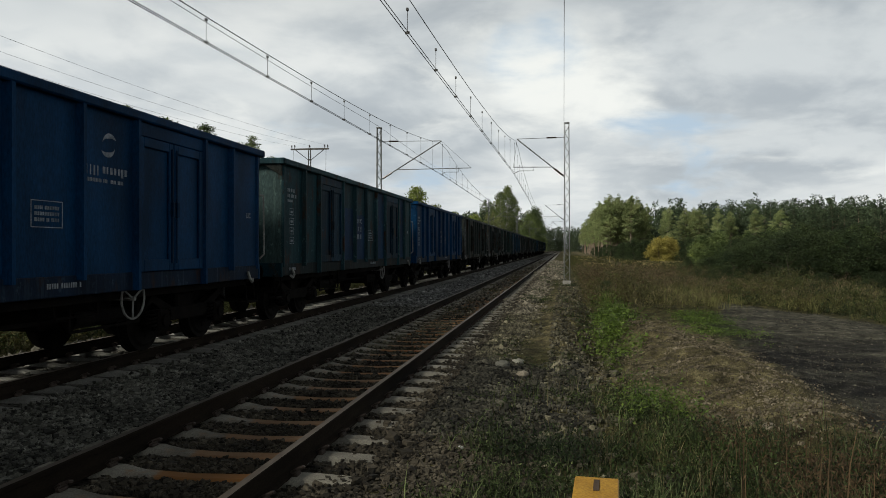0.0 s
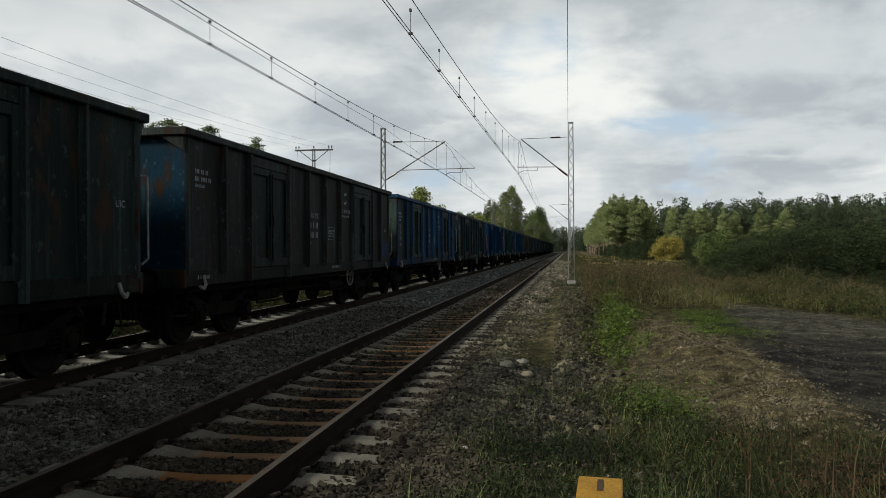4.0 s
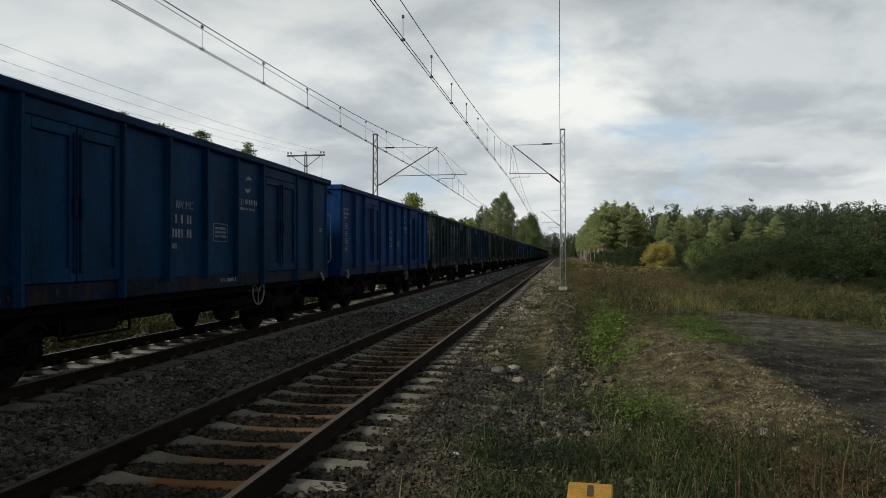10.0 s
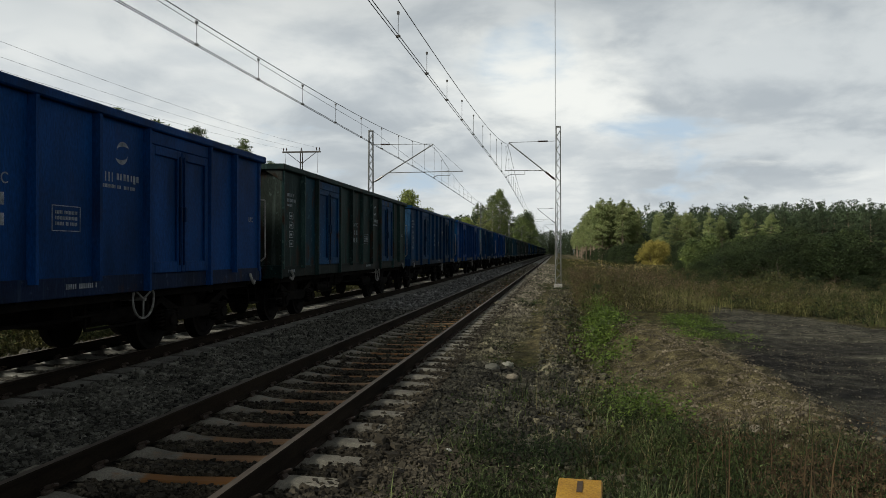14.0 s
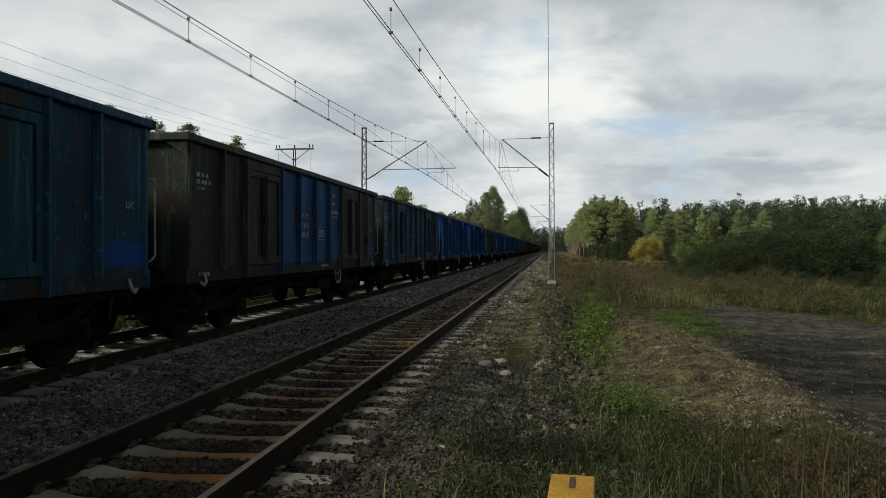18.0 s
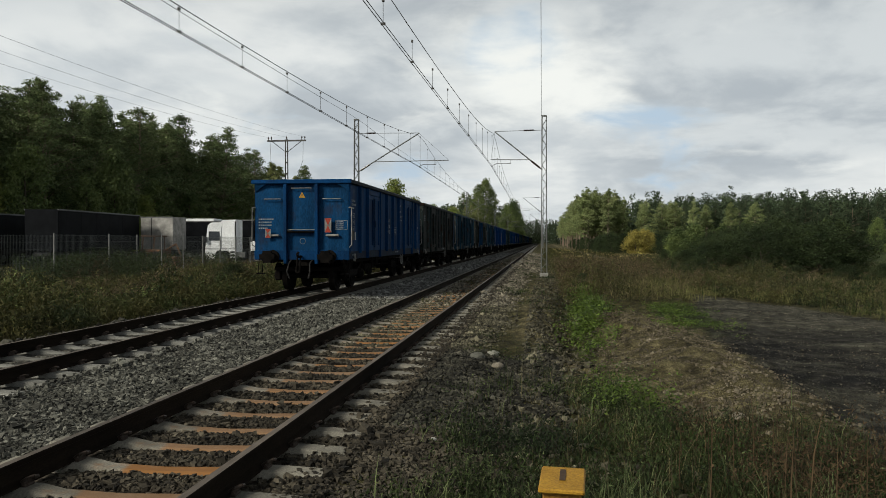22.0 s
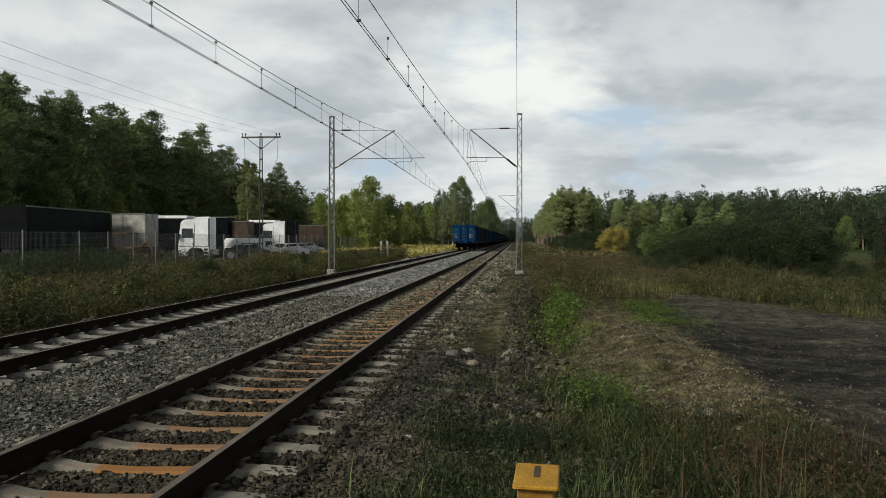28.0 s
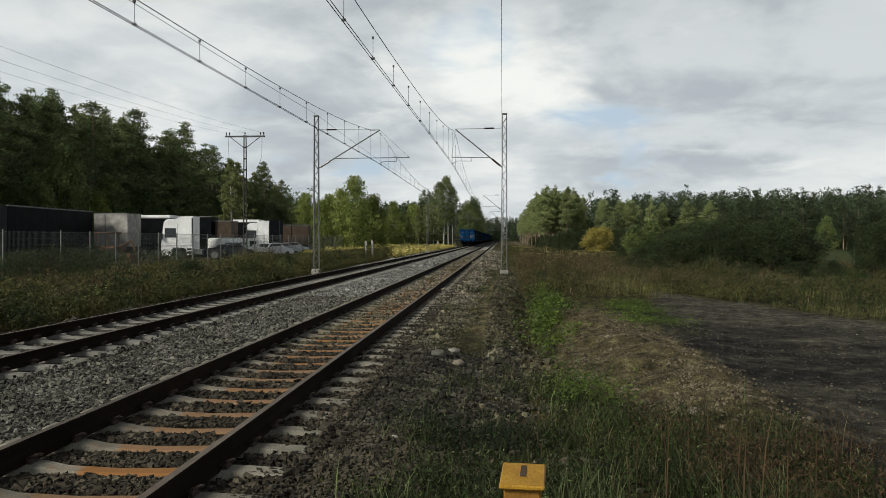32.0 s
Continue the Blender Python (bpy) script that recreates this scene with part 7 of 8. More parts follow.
blades("meadow_grass", 0, scatter(7000, 2.2, 6.2, 24.5, 32, lambda x, y: np.exp(-(((x - 4.1) / 1.0) ** 2 + ((y - 27.9) / 1.7) ** 2))), 0.62, 0.006, M["meadow"], "pale yellow-green grass at the end of the lot", 0.7)
weeds("verge_weeds", 4600, 0.3, 16.0, 75, 165, 0.42, M["weed"], "knee-high brown weeds on the verge", 0.12, 14, lambda x, y: 1 - np.exp(-((x - 6.4) / 1.9) ** 2))
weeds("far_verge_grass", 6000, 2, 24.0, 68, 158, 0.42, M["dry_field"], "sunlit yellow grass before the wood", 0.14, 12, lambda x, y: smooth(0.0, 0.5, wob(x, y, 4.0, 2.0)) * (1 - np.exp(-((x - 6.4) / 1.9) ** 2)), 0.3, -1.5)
ROUND_LOT = lambda x, y: np.clip(smooth(-1.0, 1.5, y - (29.2 - 2.2 * (x - 5.5))), 0, 1)
weeds("field_weeds", 8000, 5.0, 30.0, 12, 60, 0.62, M["weed"], "tall dry weeds round the lot", 0.055, 18, lambda x, y: ROUND_LOT(x, y) * smooth(0.36, 0.58, fbm(x, y, 2.2, 3)), patch=1.2)
weeds("seed_heads", 2600, 5.0, 30.0, 12, 58, 0.78, M["seed"], "feathery brown seed heads round the lot", 0.028, 22, lambda x, y: ROUND_LOT(x, y) * smooth(0.42, 0.6, fbm(x + 13, y, 2.4, 3)), low=0.7, patch=0.6)
weeds("green_field_weeds", 7000, 5.0, 30.0, 12, 60, 0.5, M["grass"], "green weeds and grass round the lot", 0.06, 20, lambda x, y: ROUND_LOT(x, y) * smooth(0.35, 0.6, fbm(x + 31, y, 2.2, 3)), patch=0.8)
weeds("straw_tufts", 3000, 4.0, 26.0, 14, 60, 0.6, M["straw"], "pale straw tufts round the lot", 0.10, 20, lambda x, y: ROUND_LOT(x, y) * smooth(0.5, 0.62, fbm(x + 50, y, 3.6, 2)), 0.07, -2.5, patch=0.6)
weeds("yellow_grass_tufts", 2600, 4.0, 26.0, 14, 60, 0.5, M["meadow"], "yellow-green grass tufts round the lot", 0.10, 20, lambda x, y: ROUND_LOT(x, y) * smooth(0.52, 0.66, fbm(x + 80, y, 4.5, 2)), 0.06, -2.5, patch=0.6)
weeds("edge_grass", 2600, 5.0, 16.0, 8, 32, 0.42, M["meadow"], "pale olive grass along the lot's far edge", 0.10, 18, lambda x, y: np.exp(-((y - (29.8 - 2.2 * (x - 5.5))) / 1.3) ** 2) * smooth(0.3, 0.6, fbm(x + 17, y, 1.4, 3)), 0.06, -2.5, patch=0.8)
blades("field_grass", 0, scatter(16000, 4.5, 24.0, 8, 46, lambda x, y: np.clip(smooth(-1.0, 1.0, y - (28.9 - 2.2 * (x - 5.5))), 0, 1)), 0.5, 0.006, M["grass"], "green and dry grass at the lot's edge", 0.8)
# foreground verge
def fore(x, y):
    return np.clip((1 - lot_cover(x, y)) * (1 - sand_cover(x, y) * 1.2) * smooth(-1.35, -0.35, x - 0.05 * (y - 4)) * smooth(0.22, 0.5, fbm(x, y, 0.9, 3)) * (1 - 0.85 * smooth(6.6, 8.0, y) * (1 - smooth(0.1, 0.8, x))) * (1 - smooth(8.0, 12.0, y + 0.4 * x)), 0, 1)


TUFTY = lambda x, y: fore(x, y) * smooth(0.4, 0.6, fbm(x + 11, y, 0.6, 3))
blades("verge_grass", 0, scatter(26000, -1.4, 5.2, 2.3, 11, fore), 0.16, 0.0036, M["grass"], "thin green grass on the verge", 1.0, patch=0.9)
blades("verge_grass", 0, scatter(14000, -1.0, 4.6, -5, 2.4, lambda x, y: smooth(0.3, 0.6, fbm(x, y, 0.9, 3)) * smooth(-1.0, -0.2, x) * (1 - smooth(2.8, 4.2, x)) * smooth(0.25, 0.45, np.hypot(x, y))), 0.14, 0.0036, M["grass"], "thin green grass on the verge", 1.0, patch=0.9)
blades("dry_grass", 0, scatter(5000, -1.0, 4.6, -5, 2.4, lambda x, y: smooth(0.35, 0.6, fbm(x + 9, y, 0.9, 3)) * smooth(-1.0, -0.2, x) * smooth(0.25, 0.45, np.hypot(x, y))), 0.2, 0.003, M["straw"], "dry straw grass on the verge", 1.2, patch=0.7)
blades("verge_grass", 0, scatter(17000, -1.2, 5.2, 2.3, 9, TUFTY, 300), 0.27, 0.0042, M["sage"], "tufts of fresh grass on the verge", 1.1, patch=0.7)
blades("dry_grass", 0, scatter(9000, -1.1, 5.5, 2.3, 11, fore, 420), 0.27, 0.003, M["straw"], "dry straw grass on the verge", 1.3, patch=0.7)
weeds("rust_weeds", 1700, 0.9, 4.6, 2.8, 7.6, 0.36, M["rustweed"], "rust-brown dried weeds on the verge", 0.02, 30, lambda x, y: smooth(0.0, 1.0, x - 1.0) * smooth(-0.5, 0.4, wob(x, y, 0.7, 2.0)) * (1 - smooth(5.6, 6.6, y) * smooth(2.8, 3.4, x)))
weeds("low_weeds", 2600, -1.2, 3.4, 2.8, 9.5, 0.22, M["grass"], "low green weeds on the verge", 0.022, 26, fore)
weeds("low_weeds", 900, -1.2, 3.2, 2.8, 9.5, 0.26, M["sage"], "low green weeds on the verge", 0.018, 26, TUFTY)
weeds("shoulder_weeds", 320, -1.2, 0.3, 4.5, 14, 0.14, M["grass"], "scattered weeds on the ballast shoulder", 0.022, 18, lambda x, y: smooth(0.0, 0.6, wob(x, y, 0.8, 8.0)))
weeds("green_herbs", 1300, 0.2, 2.6, 14.2, 30, 0.42, M["herb"], "bright green leafy herbs beside the path", 0.040, 40, lambda x, y: np.exp(-((x - 0.92 - 0.045 * (y - 14.6)) / 0.36) ** 2) * (0.35 + 0.65 * (1 - smooth(19, 24, y))) * smooth(0.25, 0.5, fbm(x, y, 0.9, 2)), 0.42, patch=0.7, broad=True)
weeds("green_herbs", 420, 0.4, 1.7, 7.2, 10.0, 0.36, M["herb"], "bright green leafy herbs beside the path", 0.022, 34, lambda x, y: np.exp(-(((x - 0.95) / 0.3) ** 2 + ((y - 8.5) / 0.75) ** 2)), 0.42, broad=True)
weeds("green_herbs", 160, 0.2, 1.5, 10.2, 13.8, 0.28, M["herb"], "bright green leafy herbs beside the path", 0.027, 34, broad=True, slim=0.42, keep=lambda x, y: np.maximum(np.exp(-(((x - 0.9) / 0.22) ** 2 + ((y - 13.1) / 0.45) ** 2)), 0.5 * np.exp(-(((x - 0.6) / 0.2) ** 2 + ((y - 10.9) / 0.4) ** 2))))
weeds("ballast_weeds", 1500, -1.5, 0.6, 16, 90, 0.12, M["grass"], "low weeds creeping over the ballast shoulder", 0.035, 16, lambda x, y: smooth(0.0, 0.6, wob(x * 1.5, y, 2.2, 11.0)))
weeds("green_herbs", 5200, 2.0, 5.5, 14, 26, 0.12, M["herb"], "low green ground cover at the lot's edge", 0.026, 22, lambda x, y: green_cover(x, y) ** 2 * smooth(0.35, 0.6, fbm(x, y, 0.8, 3)), 0.42, broad=True)
blades("tall_stalks", 0, scatter(160, 0.8, 5.0, 3.2, 6.5), 0.75, 0.004, M["rustweed"], "single dead stalks standing in the grass", 0.25)


# bushes in the weed belt
for k in range(34):
    x, y = -11.4 - 3.6 * rng.random() ** 1.5, 20 + 42 * rng.random() ** 0.8
    plant(SHRUB, x, y, 0.16 + 0.12 * rng.random(), 0.25 + 0.2 * rng.random(), label="low green bush among dry weeds", group="bushes in the weed belt")


# ---- small things on the verge ----
def marker_post():
    root = empty("marker_post", "short yellow plastic cable marker post in grass", "marker post", at=pose(0.1, 3.42, 0, 0, 0, -4))
    bm = bm_new(); box(bm, -0.082, 0.082, -0.10, 0.10, float(gz(0.13, 3.4)) - 0.1, 0.43, bevel=0.008); part("post", bm, M["old_yellow"], root, "weathered orange-yellow post")
    bm = bm_new()
    box(bm, -0.1, 0.1, -0.13, 0.13, 0.43, 0.463, bevel=0.006)
    for v in bm.verts:
        if v.co.z > 0.45:
            v.co.z += 0.012 * (v.co.y / 0.13)
    part("cap", bm, M["yellow"], root)
    bm = bm_new(); box(bm, -0.013, 0.013, -0.03, 0.09, 0.4632, 0.4662)
    for v in bm.verts:
        v.co.z += 0.012 * (v.co.y / 0.13) + 0.001
    part("label_strip", bm, M["brown_box"], root, "dark brown label strip")


marker_post()


def rock(name, x, y, r, label, material, sq=0.6):
    bm = bm_new()
    bmesh.ops.create_icosphere(bm, subdivisions=2, radius=r)
    for v in bm.verts:
        d = noise.noise(v.co * (2.2 / r) + Vector((x, y, 0)))
        v.co *= 1 + 0.28 * d
        v.co.z *= sq
    o = lone(name, bm, material, label, "stone", "stones on the verge")
    o.location = (x, y, float(gz(x, y)) + r * 0.2)
    return o


rock("pale_rock", -0.62, 10.8, 0.095, "pale rounded stone beside the ballast", M["rubble"])
rock("pale_rock", -0.95, 11.3, 0.12, "brown stone beside the ballast", M["stones_grey"])
rock("pale_rock", -0.75, 11.9, 0.10, "brown stone beside the ballast", M["stones_grey"])
rock("pale_rock", 2.03, 8.14, 0.07, "small pale stone chip on sandy dirt", M["rubble"])
rock("pale_rock", -0.95, 6.6, 0.035, "small white stone on dark ballast", M["white_paint"])

# two concrete stub posts behind the far track
for i, (x, y) in enumerate(((-11.2, 61.6), (-10.75, 62.0))):
    bm = bm_new(); box(bm, -0.09, 0.09, -0.09, 0.09, -0.3, 1.75, bevel=0.02)
    o = lone("concrete_post", bm, M["concrete"], "pale concrete stub post in weeds", "post", "stub posts")
    o.location = (x, y, float(gz(x, y)))


# ---- fence of the yard ----
FX = -21.8


def fence():
    root = empty("yard_fence", "grey steel mesh fence on slim posts", "fence", at=pose(FX, 0, 0))
    pm = None
    panel = None
    ys = [27.1, 31.4] + [35.75 + 2.665 * i for i in range(25)]
    for i, y in enumerate(ys):
        g = float(gz(FX, y))
        if pm is None:
            bm = bm_new(); box(bm, -0.03, 0.03, -0.03, 0.03, -0.3, 2.30, bevel=0.006)
            o = part("post", bm, M["galv"], root); pm = o.data
            vs, fs = [], []
            for k in range(48):
                yy = 0.05 + 2.4 * k / 47
                for w in (-0.003, 0.003):
                    vs += [(w, yy - 0.003, 0.08), (w, yy + 0.003, 0.08), (w, yy + 0.003, 2.24), (w, yy - 0.003, 2.24)]
            for k in range(8):
                zz = 0.15 + 2.05 * k / 7
                for w in (-0.004, 0.004):
                    vs += [(w, 0.03, zz - 0.004), (w, 2.47, zz - 0.004), (w, 2.47, zz + 0.004), (w, 0.03, zz + 0.004)]
            p = raw("fence_panel", np.array(vs), np.arange(len(vs)).reshape(-1, 4), 4, M["mesh_wire"], parent=root)
            panel = p.data
        else:
            o = new("post", pm); o.parent = root
            p = new("fence_panel", panel); p.parent = root
        o.location, p.location = (0, y, g), (0, y, g)
        p.scale.y = ((ys[i + 1] if i + 1 < len(ys) else y + 2.665) - y) / 2.5


fence()


# ---- yard: lorries, van, cars ----
def wheel_part(root, x, y, r, w, z0=0.0):
    """A road wheel with its axle along y."""
    bm = bm_new(); tube(bm, (x, y - w / 2, r), (x, y + w / 2, r), r, 20); t = part("tyre", bm, M["tyre"], root)
    bm = bm_new(); tube(bm, (x, y - w / 2 - 0.012, r), (x, y + w / 2 + 0.012, r), r * 0.58, 16); part("rim", bm, M["galv"], t)


def lorry_cab(root, x0, length=2.62, wid=2.45, h=3.55, mat=None):
    """A cab whose front is at x0 and faces -x; sides at +-wid/2 in y."""
    mat = mat or M["cab_white"]
    prof = [(0.06, 0.4), (0.0, 0.7), (0.0, 1.4), (0.07, 2.2), (0.2, h - 0.28), (0.34, h - 0.1), (0.55, h), (1.25, h + 0.03), (1.5, h + 0.22), (length, h + 0.26), (length, 0.5), (length - 0.5, 0.5), (length - 0.56, 0.95), (length - 0.8, 1.12), (1.02, 1.12), (0.84, 0.95), (0.78, 0.4)]
    bm = bm_new()
    a = [bm.verts.new((x0 + px, -wid / 2, pz)) for px, pz in prof]
    b = [bm.verts.new((x0 + px, wid / 2, pz)) for px, pz in prof]
    bm.faces.new(a); bm.faces.new(list(reversed(b)))
    for i in range(len(prof)):
        j = (i + 1) % len(prof)
        bm.faces.new((a[i], b[i], b[j], a[j]))
    bmesh.ops.recalc_face_normals(bm, faces=bm.faces)
    cab = part("cab", bm, mat, root, "white lorry cab")
    for s in (-1, 1):
        yy = s * wid / 2
        bm = bm_new(); box(bm, x0 + 0.28, x0 + 1.22, min(yy, yy + s * 0.012), max(yy, yy + s * 0.012), 1.98, 2.78, bevel=0.004); part("side_window", bm, M["glass"], cab, "dark side window")
        bm = bm_new(); box(bm, x0 + 0.02, x0 + length, min(yy, yy + s * 0.008), max(yy, yy + s * 0.008), 1.24, 1.30); part("door_trim", bm, M["black_plate"], cab)
        bm = bm_new(); box(bm, x0 - 0.1, x0 + 0.12, min(yy, yy + s * 0.28), max(yy, yy + s * 0.28), 1.85, 2.35, bevel=0.04); part("mirror", bm, M["black_plate"], cab)
        bm = bm_new(); box(bm, x0 + 1.34, x0 + 1.37, min(yy, yy + s * 0.015), max(yy, yy + s * 0.015), 1.3, h - 0.35); part("seam", bm, M["black_plate"], cab)
    for s in (-1, 1):
        yy = s * wid / 2
        for nm, q in (("step_well", (2.12, 2.5, 0.62, 0.8)), ("step_well", (2.12, 2.5, 0.9, 1.08)), ("rear_fairing", (2.5, 2.62, 1.3, h + 0.1))):
            bm = bm_new(); box(bm, x0 + q[0], x0 + q[1], min(yy, yy + s * 0.012), max(yy, yy + s * 0.012), q[2], q[3]); part(nm, bm, M["black_plate"], cab)
    bm = bm_new(); box(bm, x0 - 0.012, x0 + 0.0, -wid / 2 + 0.15, wid / 2 - 0.15, 0.75, 1.25); part("grille", bm, M["black_plate"], cab)
    m = Matrix.Translation((x0 + 0.17, 0, 2.05)) @ pose(0, 0, 0, 0, 13, 0)
    bm = bm_new(); box(bm, -0.115, -0.085, -wid / 2 + 0.12, wid / 2 - 0.12, -0.38, 0.5, m); part("windscreen", bm, M["glass"], cab, "dark windscreen")
    return cab


def lorry(x, y, turn, box_mat, box_len, label, box_h=3.9, box_label=""):
    root = empty("lorry", label, "lorry", "lorries in the yard", pose(x, y, float(gz(x, y)), 0, 0, turn))
    lorry_cab(root, 0.0)
    bm = bm_new(); box(bm, 1.6, 2.7 + max(box_len, 2.6), -0.5, 0.5, 0.7, 0.95, bevel=0.02); part("chassis", bm, M["black_plate"], root)
    if box_len == 0:
        for wx in (1.42, 4.4):
            for s in (-1, 1):
                wheel_part(root, wx, s * 1.08, 0.5, 0.3)
        bm = bm_new(); box(bm, 2.6, 3.4, -1.2, -0.7, 0.5, 1.0, bevel=0.05); part("fuel_tank", bm, M["galv"], root)
        bm = bm_new(); box(bm, 3.7, 4.9, -0.45, 0.45, 0.95, 1.1, bevel=0.04); part("fifth_wheel", bm, M["frame_dark"], root)
        return root
    bm = bm_new(); box(bm, 2.55, 2.7 + box_len, -1.25, 1.25, 1.05, box_h, bevel=0.03); b = part("cargo_box", bm, box_mat, root, box_label)
    for k in range(int(box_len / 1.0) + 1):
        bm = bm_new(); box(bm, 2.6 + k, 2.66 + k, -1.275, -1.25, 1.05, box_h); part("strap", bm, M["black_plate"], b)
    for wx in (1.42, 2.0 + box_len - 0.6, 2.0 + box_len - 1.8):
        for s in (-1, 1):
            wheel_part(root, wx, s * 1.08, 0.5, 0.3)
    bm = bm_new(); box(bm, 2.5, 3.6, -1.2, -0.9, 0.45, 0.9, bevel=0.05); part("fuel_tank", bm, M["galv"], root)
    return root


def trailer(x, y, turn, length, mat, label, h=3.85, roof=0.0):
    root = empty("trailer", label, "trailer", "trailers in the yard", pose(x, y, float(gz(x, y)), 0, 0, turn))
    bm = bm_new(); box(bm, 0, length, -1.25, 1.25, 1.15, h, bevel=0.03); body = part("cargo_box", bm, mat, root)
    for s in (-1, 1):
        bm = bm_new(); box(bm, -0.03, length + 0.03, min(s * 1.2, s * 1.29), max(s * 1.2, s * 1.29), h - 0.07, h + 0.03, bevel=0.01)
        part("roof_rail", bm, M["galv"], body, "pale roof edge rail")
    if roof:
        bm = bm_new(); box(bm, -0.05, length + 0.05, -1.19, 1.19, h - 0.02, h + roof, bevel=0.06); part("roof", bm, M["cab_white"], body, "white roof")
    bm = bm_new(); box(bm, 0.1, length - 0.1, -0.6, 0.6, 0.85, 1.15); part("chassis", bm, M["black_plate"], root)
    for k in range(int(length / 2.2)):
        bm = bm_new(); box(bm, 1.0 + k * 2.2, 1.06 + k * 2.2, -1.258, -1.25, 1.15, h - 0.1); part("strap", bm, M["curtain"], body)
    for wx in (length - 1.2, length - 2.5, length - 3.8):
        for s in (-1, 1):
            wheel_part(root, wx, s * 1.05, 0.5, 0.35)
    for s in (-1, 1):
        bm = bm_new(); box(bm, 1.8, 1.95, s * 0.9 - 0.06, s * 0.9 + 0.06, 0.0, 1.15, bevel=0.01); part("landing_leg", bm, M["galv"], root)
    return root


trailer(-35.7, 50.0, 95, 13.0, M["curtain"], "long black curtain-sided trailer in the yard", 4.2)
trailer(-42.0, 50.0, 95, 10.0, M["curtain"], "black curtain-sided trailer in the yard", 4.0)
trailer(-36.0, 65.3, 0, 3.1, M["box_white"], "weathered white box body in the yard", 4.1)
trailer(-35.5, 72.0, 4, 3.2, M["curtain"], "dark box body with a white roof in the yard", 3.9, 0.28)
lorry(-29.0, 63.0, 10, M["curtain"], 0, "white lorry tractor unit behind the fence")
trailer(-31.2, 76.0, 5, 1.5, M["curtain"], "short black tarpaulin body in the yard", 4.15)
trailer(-29.5, 76.6, 5, 1.7, M["brown_box"], "short brown box body in the yard", 3.7)
trailer(-31.0, 86.0, 3, 3.0, M["curtain"], "dark box body with a white roof in the yard", 3.75, 0.3)
lorry(-27.6, 79.5, 14, M["curtain"], 1.2, "white lorry with a dark body behind the fence", 3.9, "dark tarpaulin body")
trailer(-24.9, 84.6, 8, 2.9, M["brown_box"], "brown box trailer behind the fence", 3.45)


def van(x, y, turn):
    root = empty("delivery_van", "white delivery van parked behind the fence", "van", "", pose(x, y, float(gz(x, y)), 0, 0, turn))
    prof = [(0, 0.35), (0, 1.85), (0.15, 1.98), (3.3, 2.0), (3.75, 1.85), (4.45, 1.2), (5.1, 1.02), (5.2, 0.75), (5.2, 0.35)]
    bm = bm_new()
    a = [bm.verts.new((px, -0.98 if pz < 1.3 else -0.88, pz)) for px, pz in prof]
    b = [bm.verts.new((px, 0.98 if pz < 1.3 else 0.88, pz)) for px, pz in prof]
    bm.faces.new(a); bm.faces.new(list(reversed(b)))
    for i in range(len(prof)):
        j = (i + 1) % len(prof)
        bm.faces.new((a[i], b[i], b[j], a[j]))
    bmesh.ops.recalc_face_normals(bm, faces=bm.faces)
    body = part("body", bm, M["cab_white"], root)
    for s in (-1, 1):
        bm = bm_new(); box(bm, 3.25, 4.05, s * 0.945 - 0.012, s * 0.945 + 0.012, 1.2, 1.72, bevel=0.004); part("side_window", bm, M["glass"], body, "dark side window")
        bm = bm_new(); box(bm, 0.3, 4.9, s * 0.985 - 0.01, s * 0.985 + 0.01, 0.62, 0.7); part("side_trim", bm, M["black_plate"], body)
    bm = bm_new()
    for k in range(11):
        box(bm, 0.5 + k * 0.22, 0.66 + k * 0.22, -0.965, -0.94, 1.38, 1.56)
    part("side_writing", bm, M["black_plate"], body, "row of dark plain strokes")
    m = Matrix.Translation((4.1, 0, 1.54)) @ pose(0, 0, 0, 0, 43, 0)
    bm = bm_new(); box(bm, -0.42, 0.42, -0.78, 0.78, 0.0, 0.03, m); part("windscreen", bm, M["glass"], body)
    for wx in (1.0, 4.3):
        for s in (-1, 1):
            wheel_part(root, wx, s * 0.9, 0.34, 0.22)


van(-26.0, 66.4, 58)


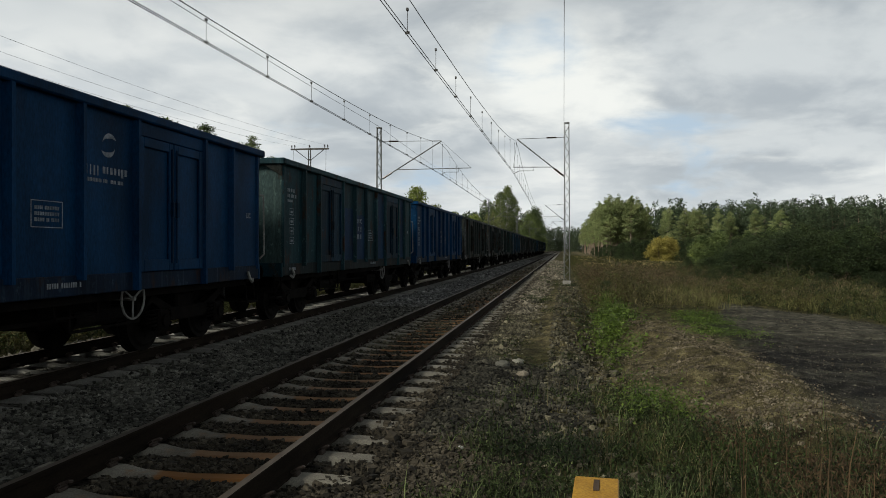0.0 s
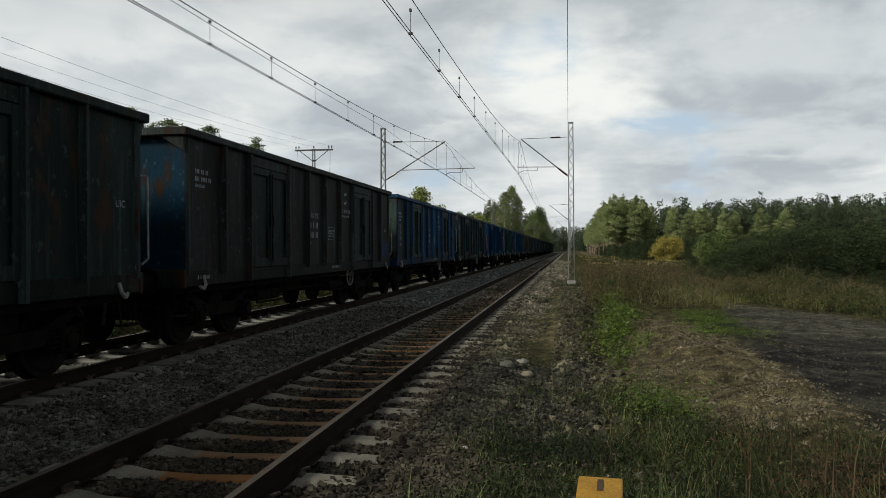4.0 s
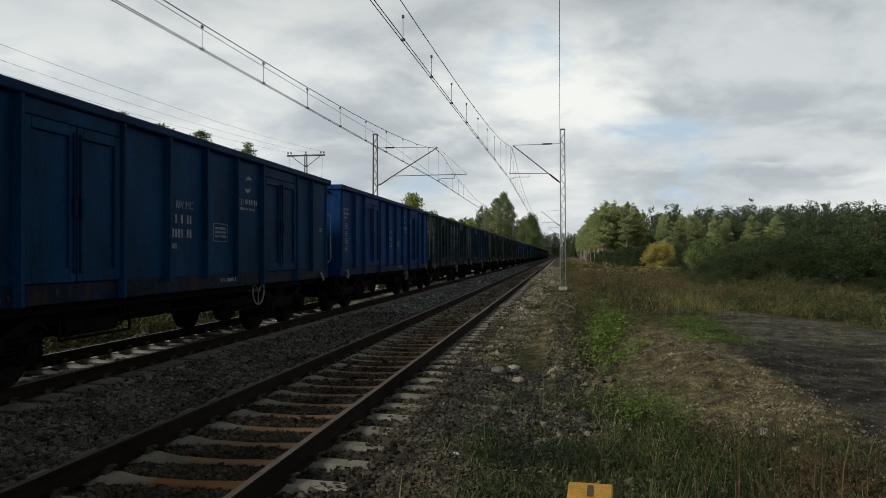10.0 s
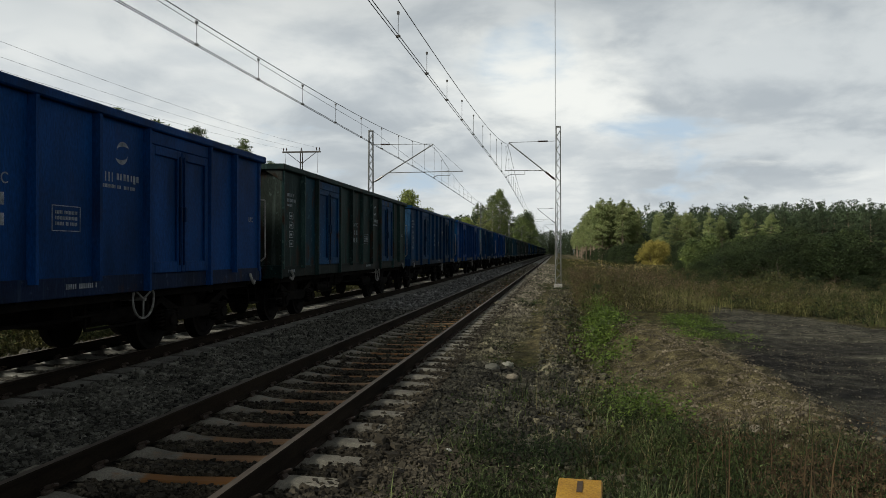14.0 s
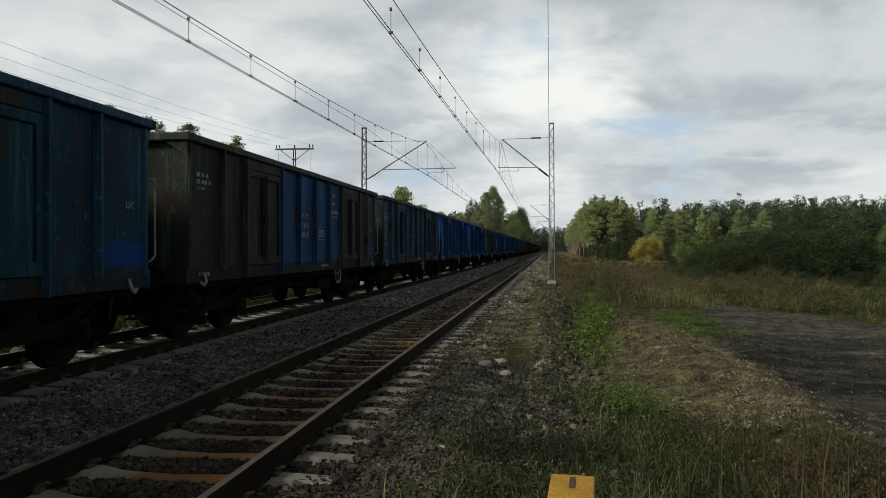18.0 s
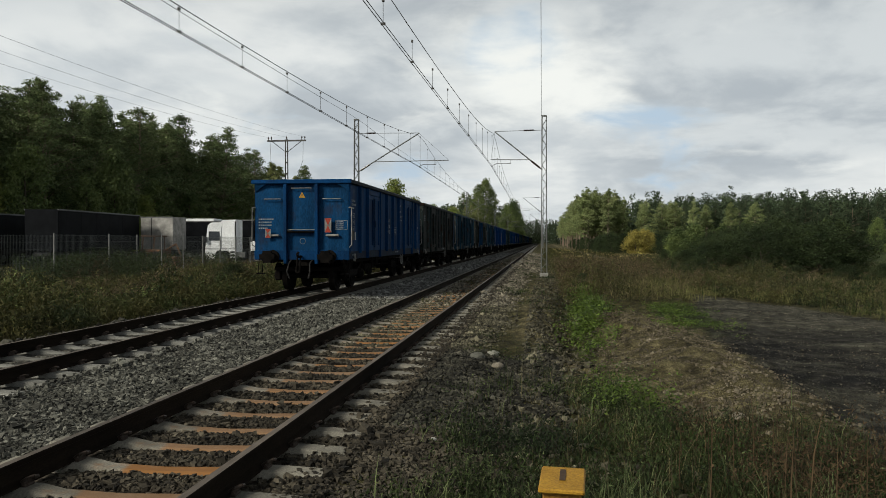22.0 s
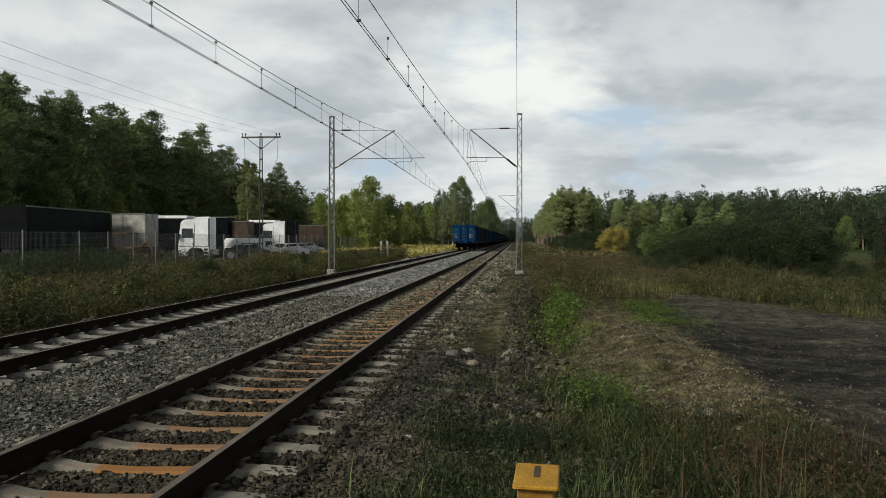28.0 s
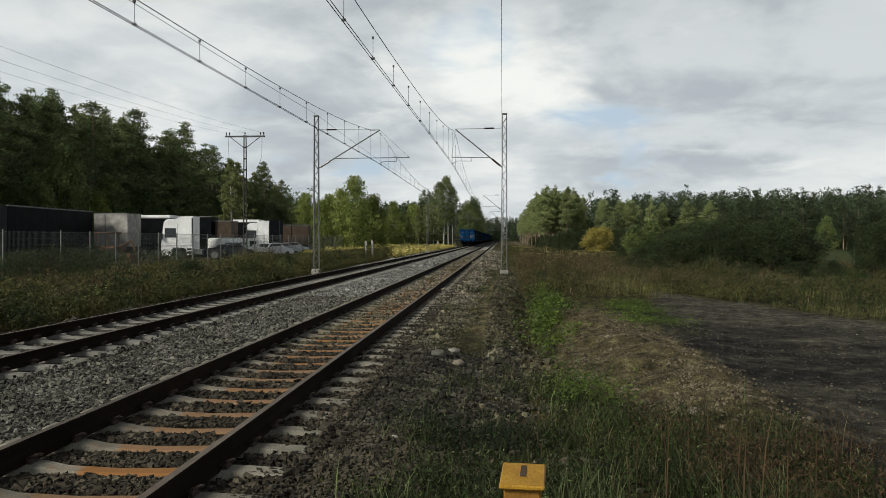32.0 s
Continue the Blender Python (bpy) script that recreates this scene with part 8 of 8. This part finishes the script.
def car(x, y, turn, colour, label):
    root = empty("parked_car", label, "car", "cars parked behind the fence", pose(x, y, float(gz(x, y)), 0, 0, turn))
    prof = [(0.0, 0.35), (0.02, 0.75), (0.35, 0.92), (0.75, 0.97), (1.35, 1.4), (2.6, 1.45), (3.25, 1.02), (4.1, 0.88), (4.3, 0.65), (4.3, 0.35)]
    bm = bm_new()
    a = [bm.verts.new((px, -0.86 if pz < 1.1 else -0.66, pz)) for px, pz in prof]
    b = [bm.verts.new((px, 0.86 if pz < 1.1 else 0.66, pz)) for px, pz in prof]
    bm.faces.new(a); bm.faces.new(list(reversed(b)))
    for i in range(len(prof)):
        j = (i + 1) % len(prof)
        bm.faces.new((a[i], b[i], b[j], a[j]))
    bmesh.ops.recalc_face_normals(bm, faces=bm.faces)
    body = part("body", bm, M["car_paint"], root)
    body.color = (*colour, 1)
    for s in (-1, 1):
        bm = bm_new()
        vs = [bm.verts.new((px, s * yy, pz)) for px, yy, pz in ((0.95, 0.835, 1.02), (2.95, 0.835, 1.04), (2.55, 0.70, 1.38), (1.42, 0.70, 1.36))]
        bm.faces.new(vs if s > 0 else list(reversed(vs)))
        bmesh.ops.solidify(bm, geom=bm.faces[:], thickness=0.02)
        part("side_window", bm, M["glass"], body)
    for name, q in (("windscreen", ((2.66, 0.60, 1.435), (3.2, 0.74, 1.07))), ("rear_window", ((1.29, 0.60, 1.375), (0.8, 0.74, 1.02)))):
        bm = bm_new()
        bm.faces.new([bm.verts.new(v) for v in ((q[0][0], -q[0][1], q[0][2]), (q[0][0], q[0][1], q[0][2]), (q[1][0], q[1][1], q[1][2]), (q[1][0], -q[1][1], q[1][2]))])
        bmesh.ops.solidify(bm, geom=bm.faces[:], thickness=0.02)
        part(name, bm, M["glass"], body)
    for wx in (0.8, 3.4):
        for s in (-1, 1):
            wheel_part(root, wx, s * 0.78, 0.31, 0.2)
    return root


car(-25.2, 63.6, 58, (0.02, 0.028, 0.035), "dark blue estate car parked behind the fence")
for i, (cx, cy, c) in enumerate(((-23.9, 71.6, (0.55, 0.57, 0.6)), (-24.1, 75.4, (0.30, 0.33, 0.36)), (-24.3, 79.4, (0.5, 0.54, 0.58)), (-24.4, 83.6, (0.12, 0.14, 0.16)))):
    car(cx, cy, 60, c, ("white", "grey", "pale silver", "dark grey")[i] + " car parked in a row behind the fence")
weeds("fence_brush", 1300, -22.4, -17.5, 27, 37.5, 1.15, M["shrub_leaf"], "dark brush and dead weeds along the fence", 0.05, 26, lambda x, y: smooth(0.3, 0.55, fbm(x, y, 2.0, 3)), patch=0.7)
weeds("fence_brush", 700, -22.4, -17.5, 27, 39, 1.1, M["rustweed"], "dark brush and dead weeds along the fence", 0.04, 26, lambda x, y: smooth(0.45, 0.6, fbm(x + 5, y, 2.0, 3)), patch=0.7)
weeds("yard_brush", 1500, -34, -22.4, 40, 57, 1.0, M["shrub_leaf"], "dark brush growing behind the fence", 0.07, 26, lambda x, y: smooth(-0.5, 0.4, wob(x, y, 1.6, 3.0)))


def loader(x, y, turn):
    root = empty("wheel_loader", "small weathered orange loader behind the fence", "loader", "", pose(x, y, float(gz(x, y)), 0, 0, turn))
    bm = bm_new(); box(bm, 0, 2.2, -0.7, 0.7, 0.6, 1.25, bevel=0.08); part("chassis", bm, M["orange"], root)
    bm = bm_new()
    for sx in (0.3, 1.5):
        for s in (-1, 1):
            tube(bm, (sx, s * 0.6, 1.2), (sx + 0.05, s * 0.55, 2.3), 0.04, 6)
    box(bm, 0.15, 1.75, -0.68, 0.68, 2.28, 2.38, bevel=0.03)
    part("cab_frame", bm, M["orange"], root)
    bm = bm_new(); pipe(bm, [(1.9, 0.3, 1.2), (3.0, 0.3, 1.7), (3.6, 0.3, 0.6)], 0.08, 6); part("lift_arm", bm, M["orange"], root)
    bm = bm_new(); box(bm, 3.4, 4.1, -0.8, 0.8, 0.15, 0.65, bevel=0.08); part("bucket", bm, M["frame_dark"], root)
    for wx in (0.4, 1.9):
        for s in (-1, 1):
            wheel_part(root, wx, s * 0.75, 0.55, 0.35)


loader(-32.5, 58.5, -15)
bm = bm_new(); box(bm, -1.1, 1.1, -0.6, 0.6, 0, 0.75, bevel=0.1)
skip = lone("waste_skip", bm, M["orange"], "low orange steel skip behind the fence", "skip")
skip.location = (-28.5, 54.5, float(gz(-28.5, 54.5)))


motions()
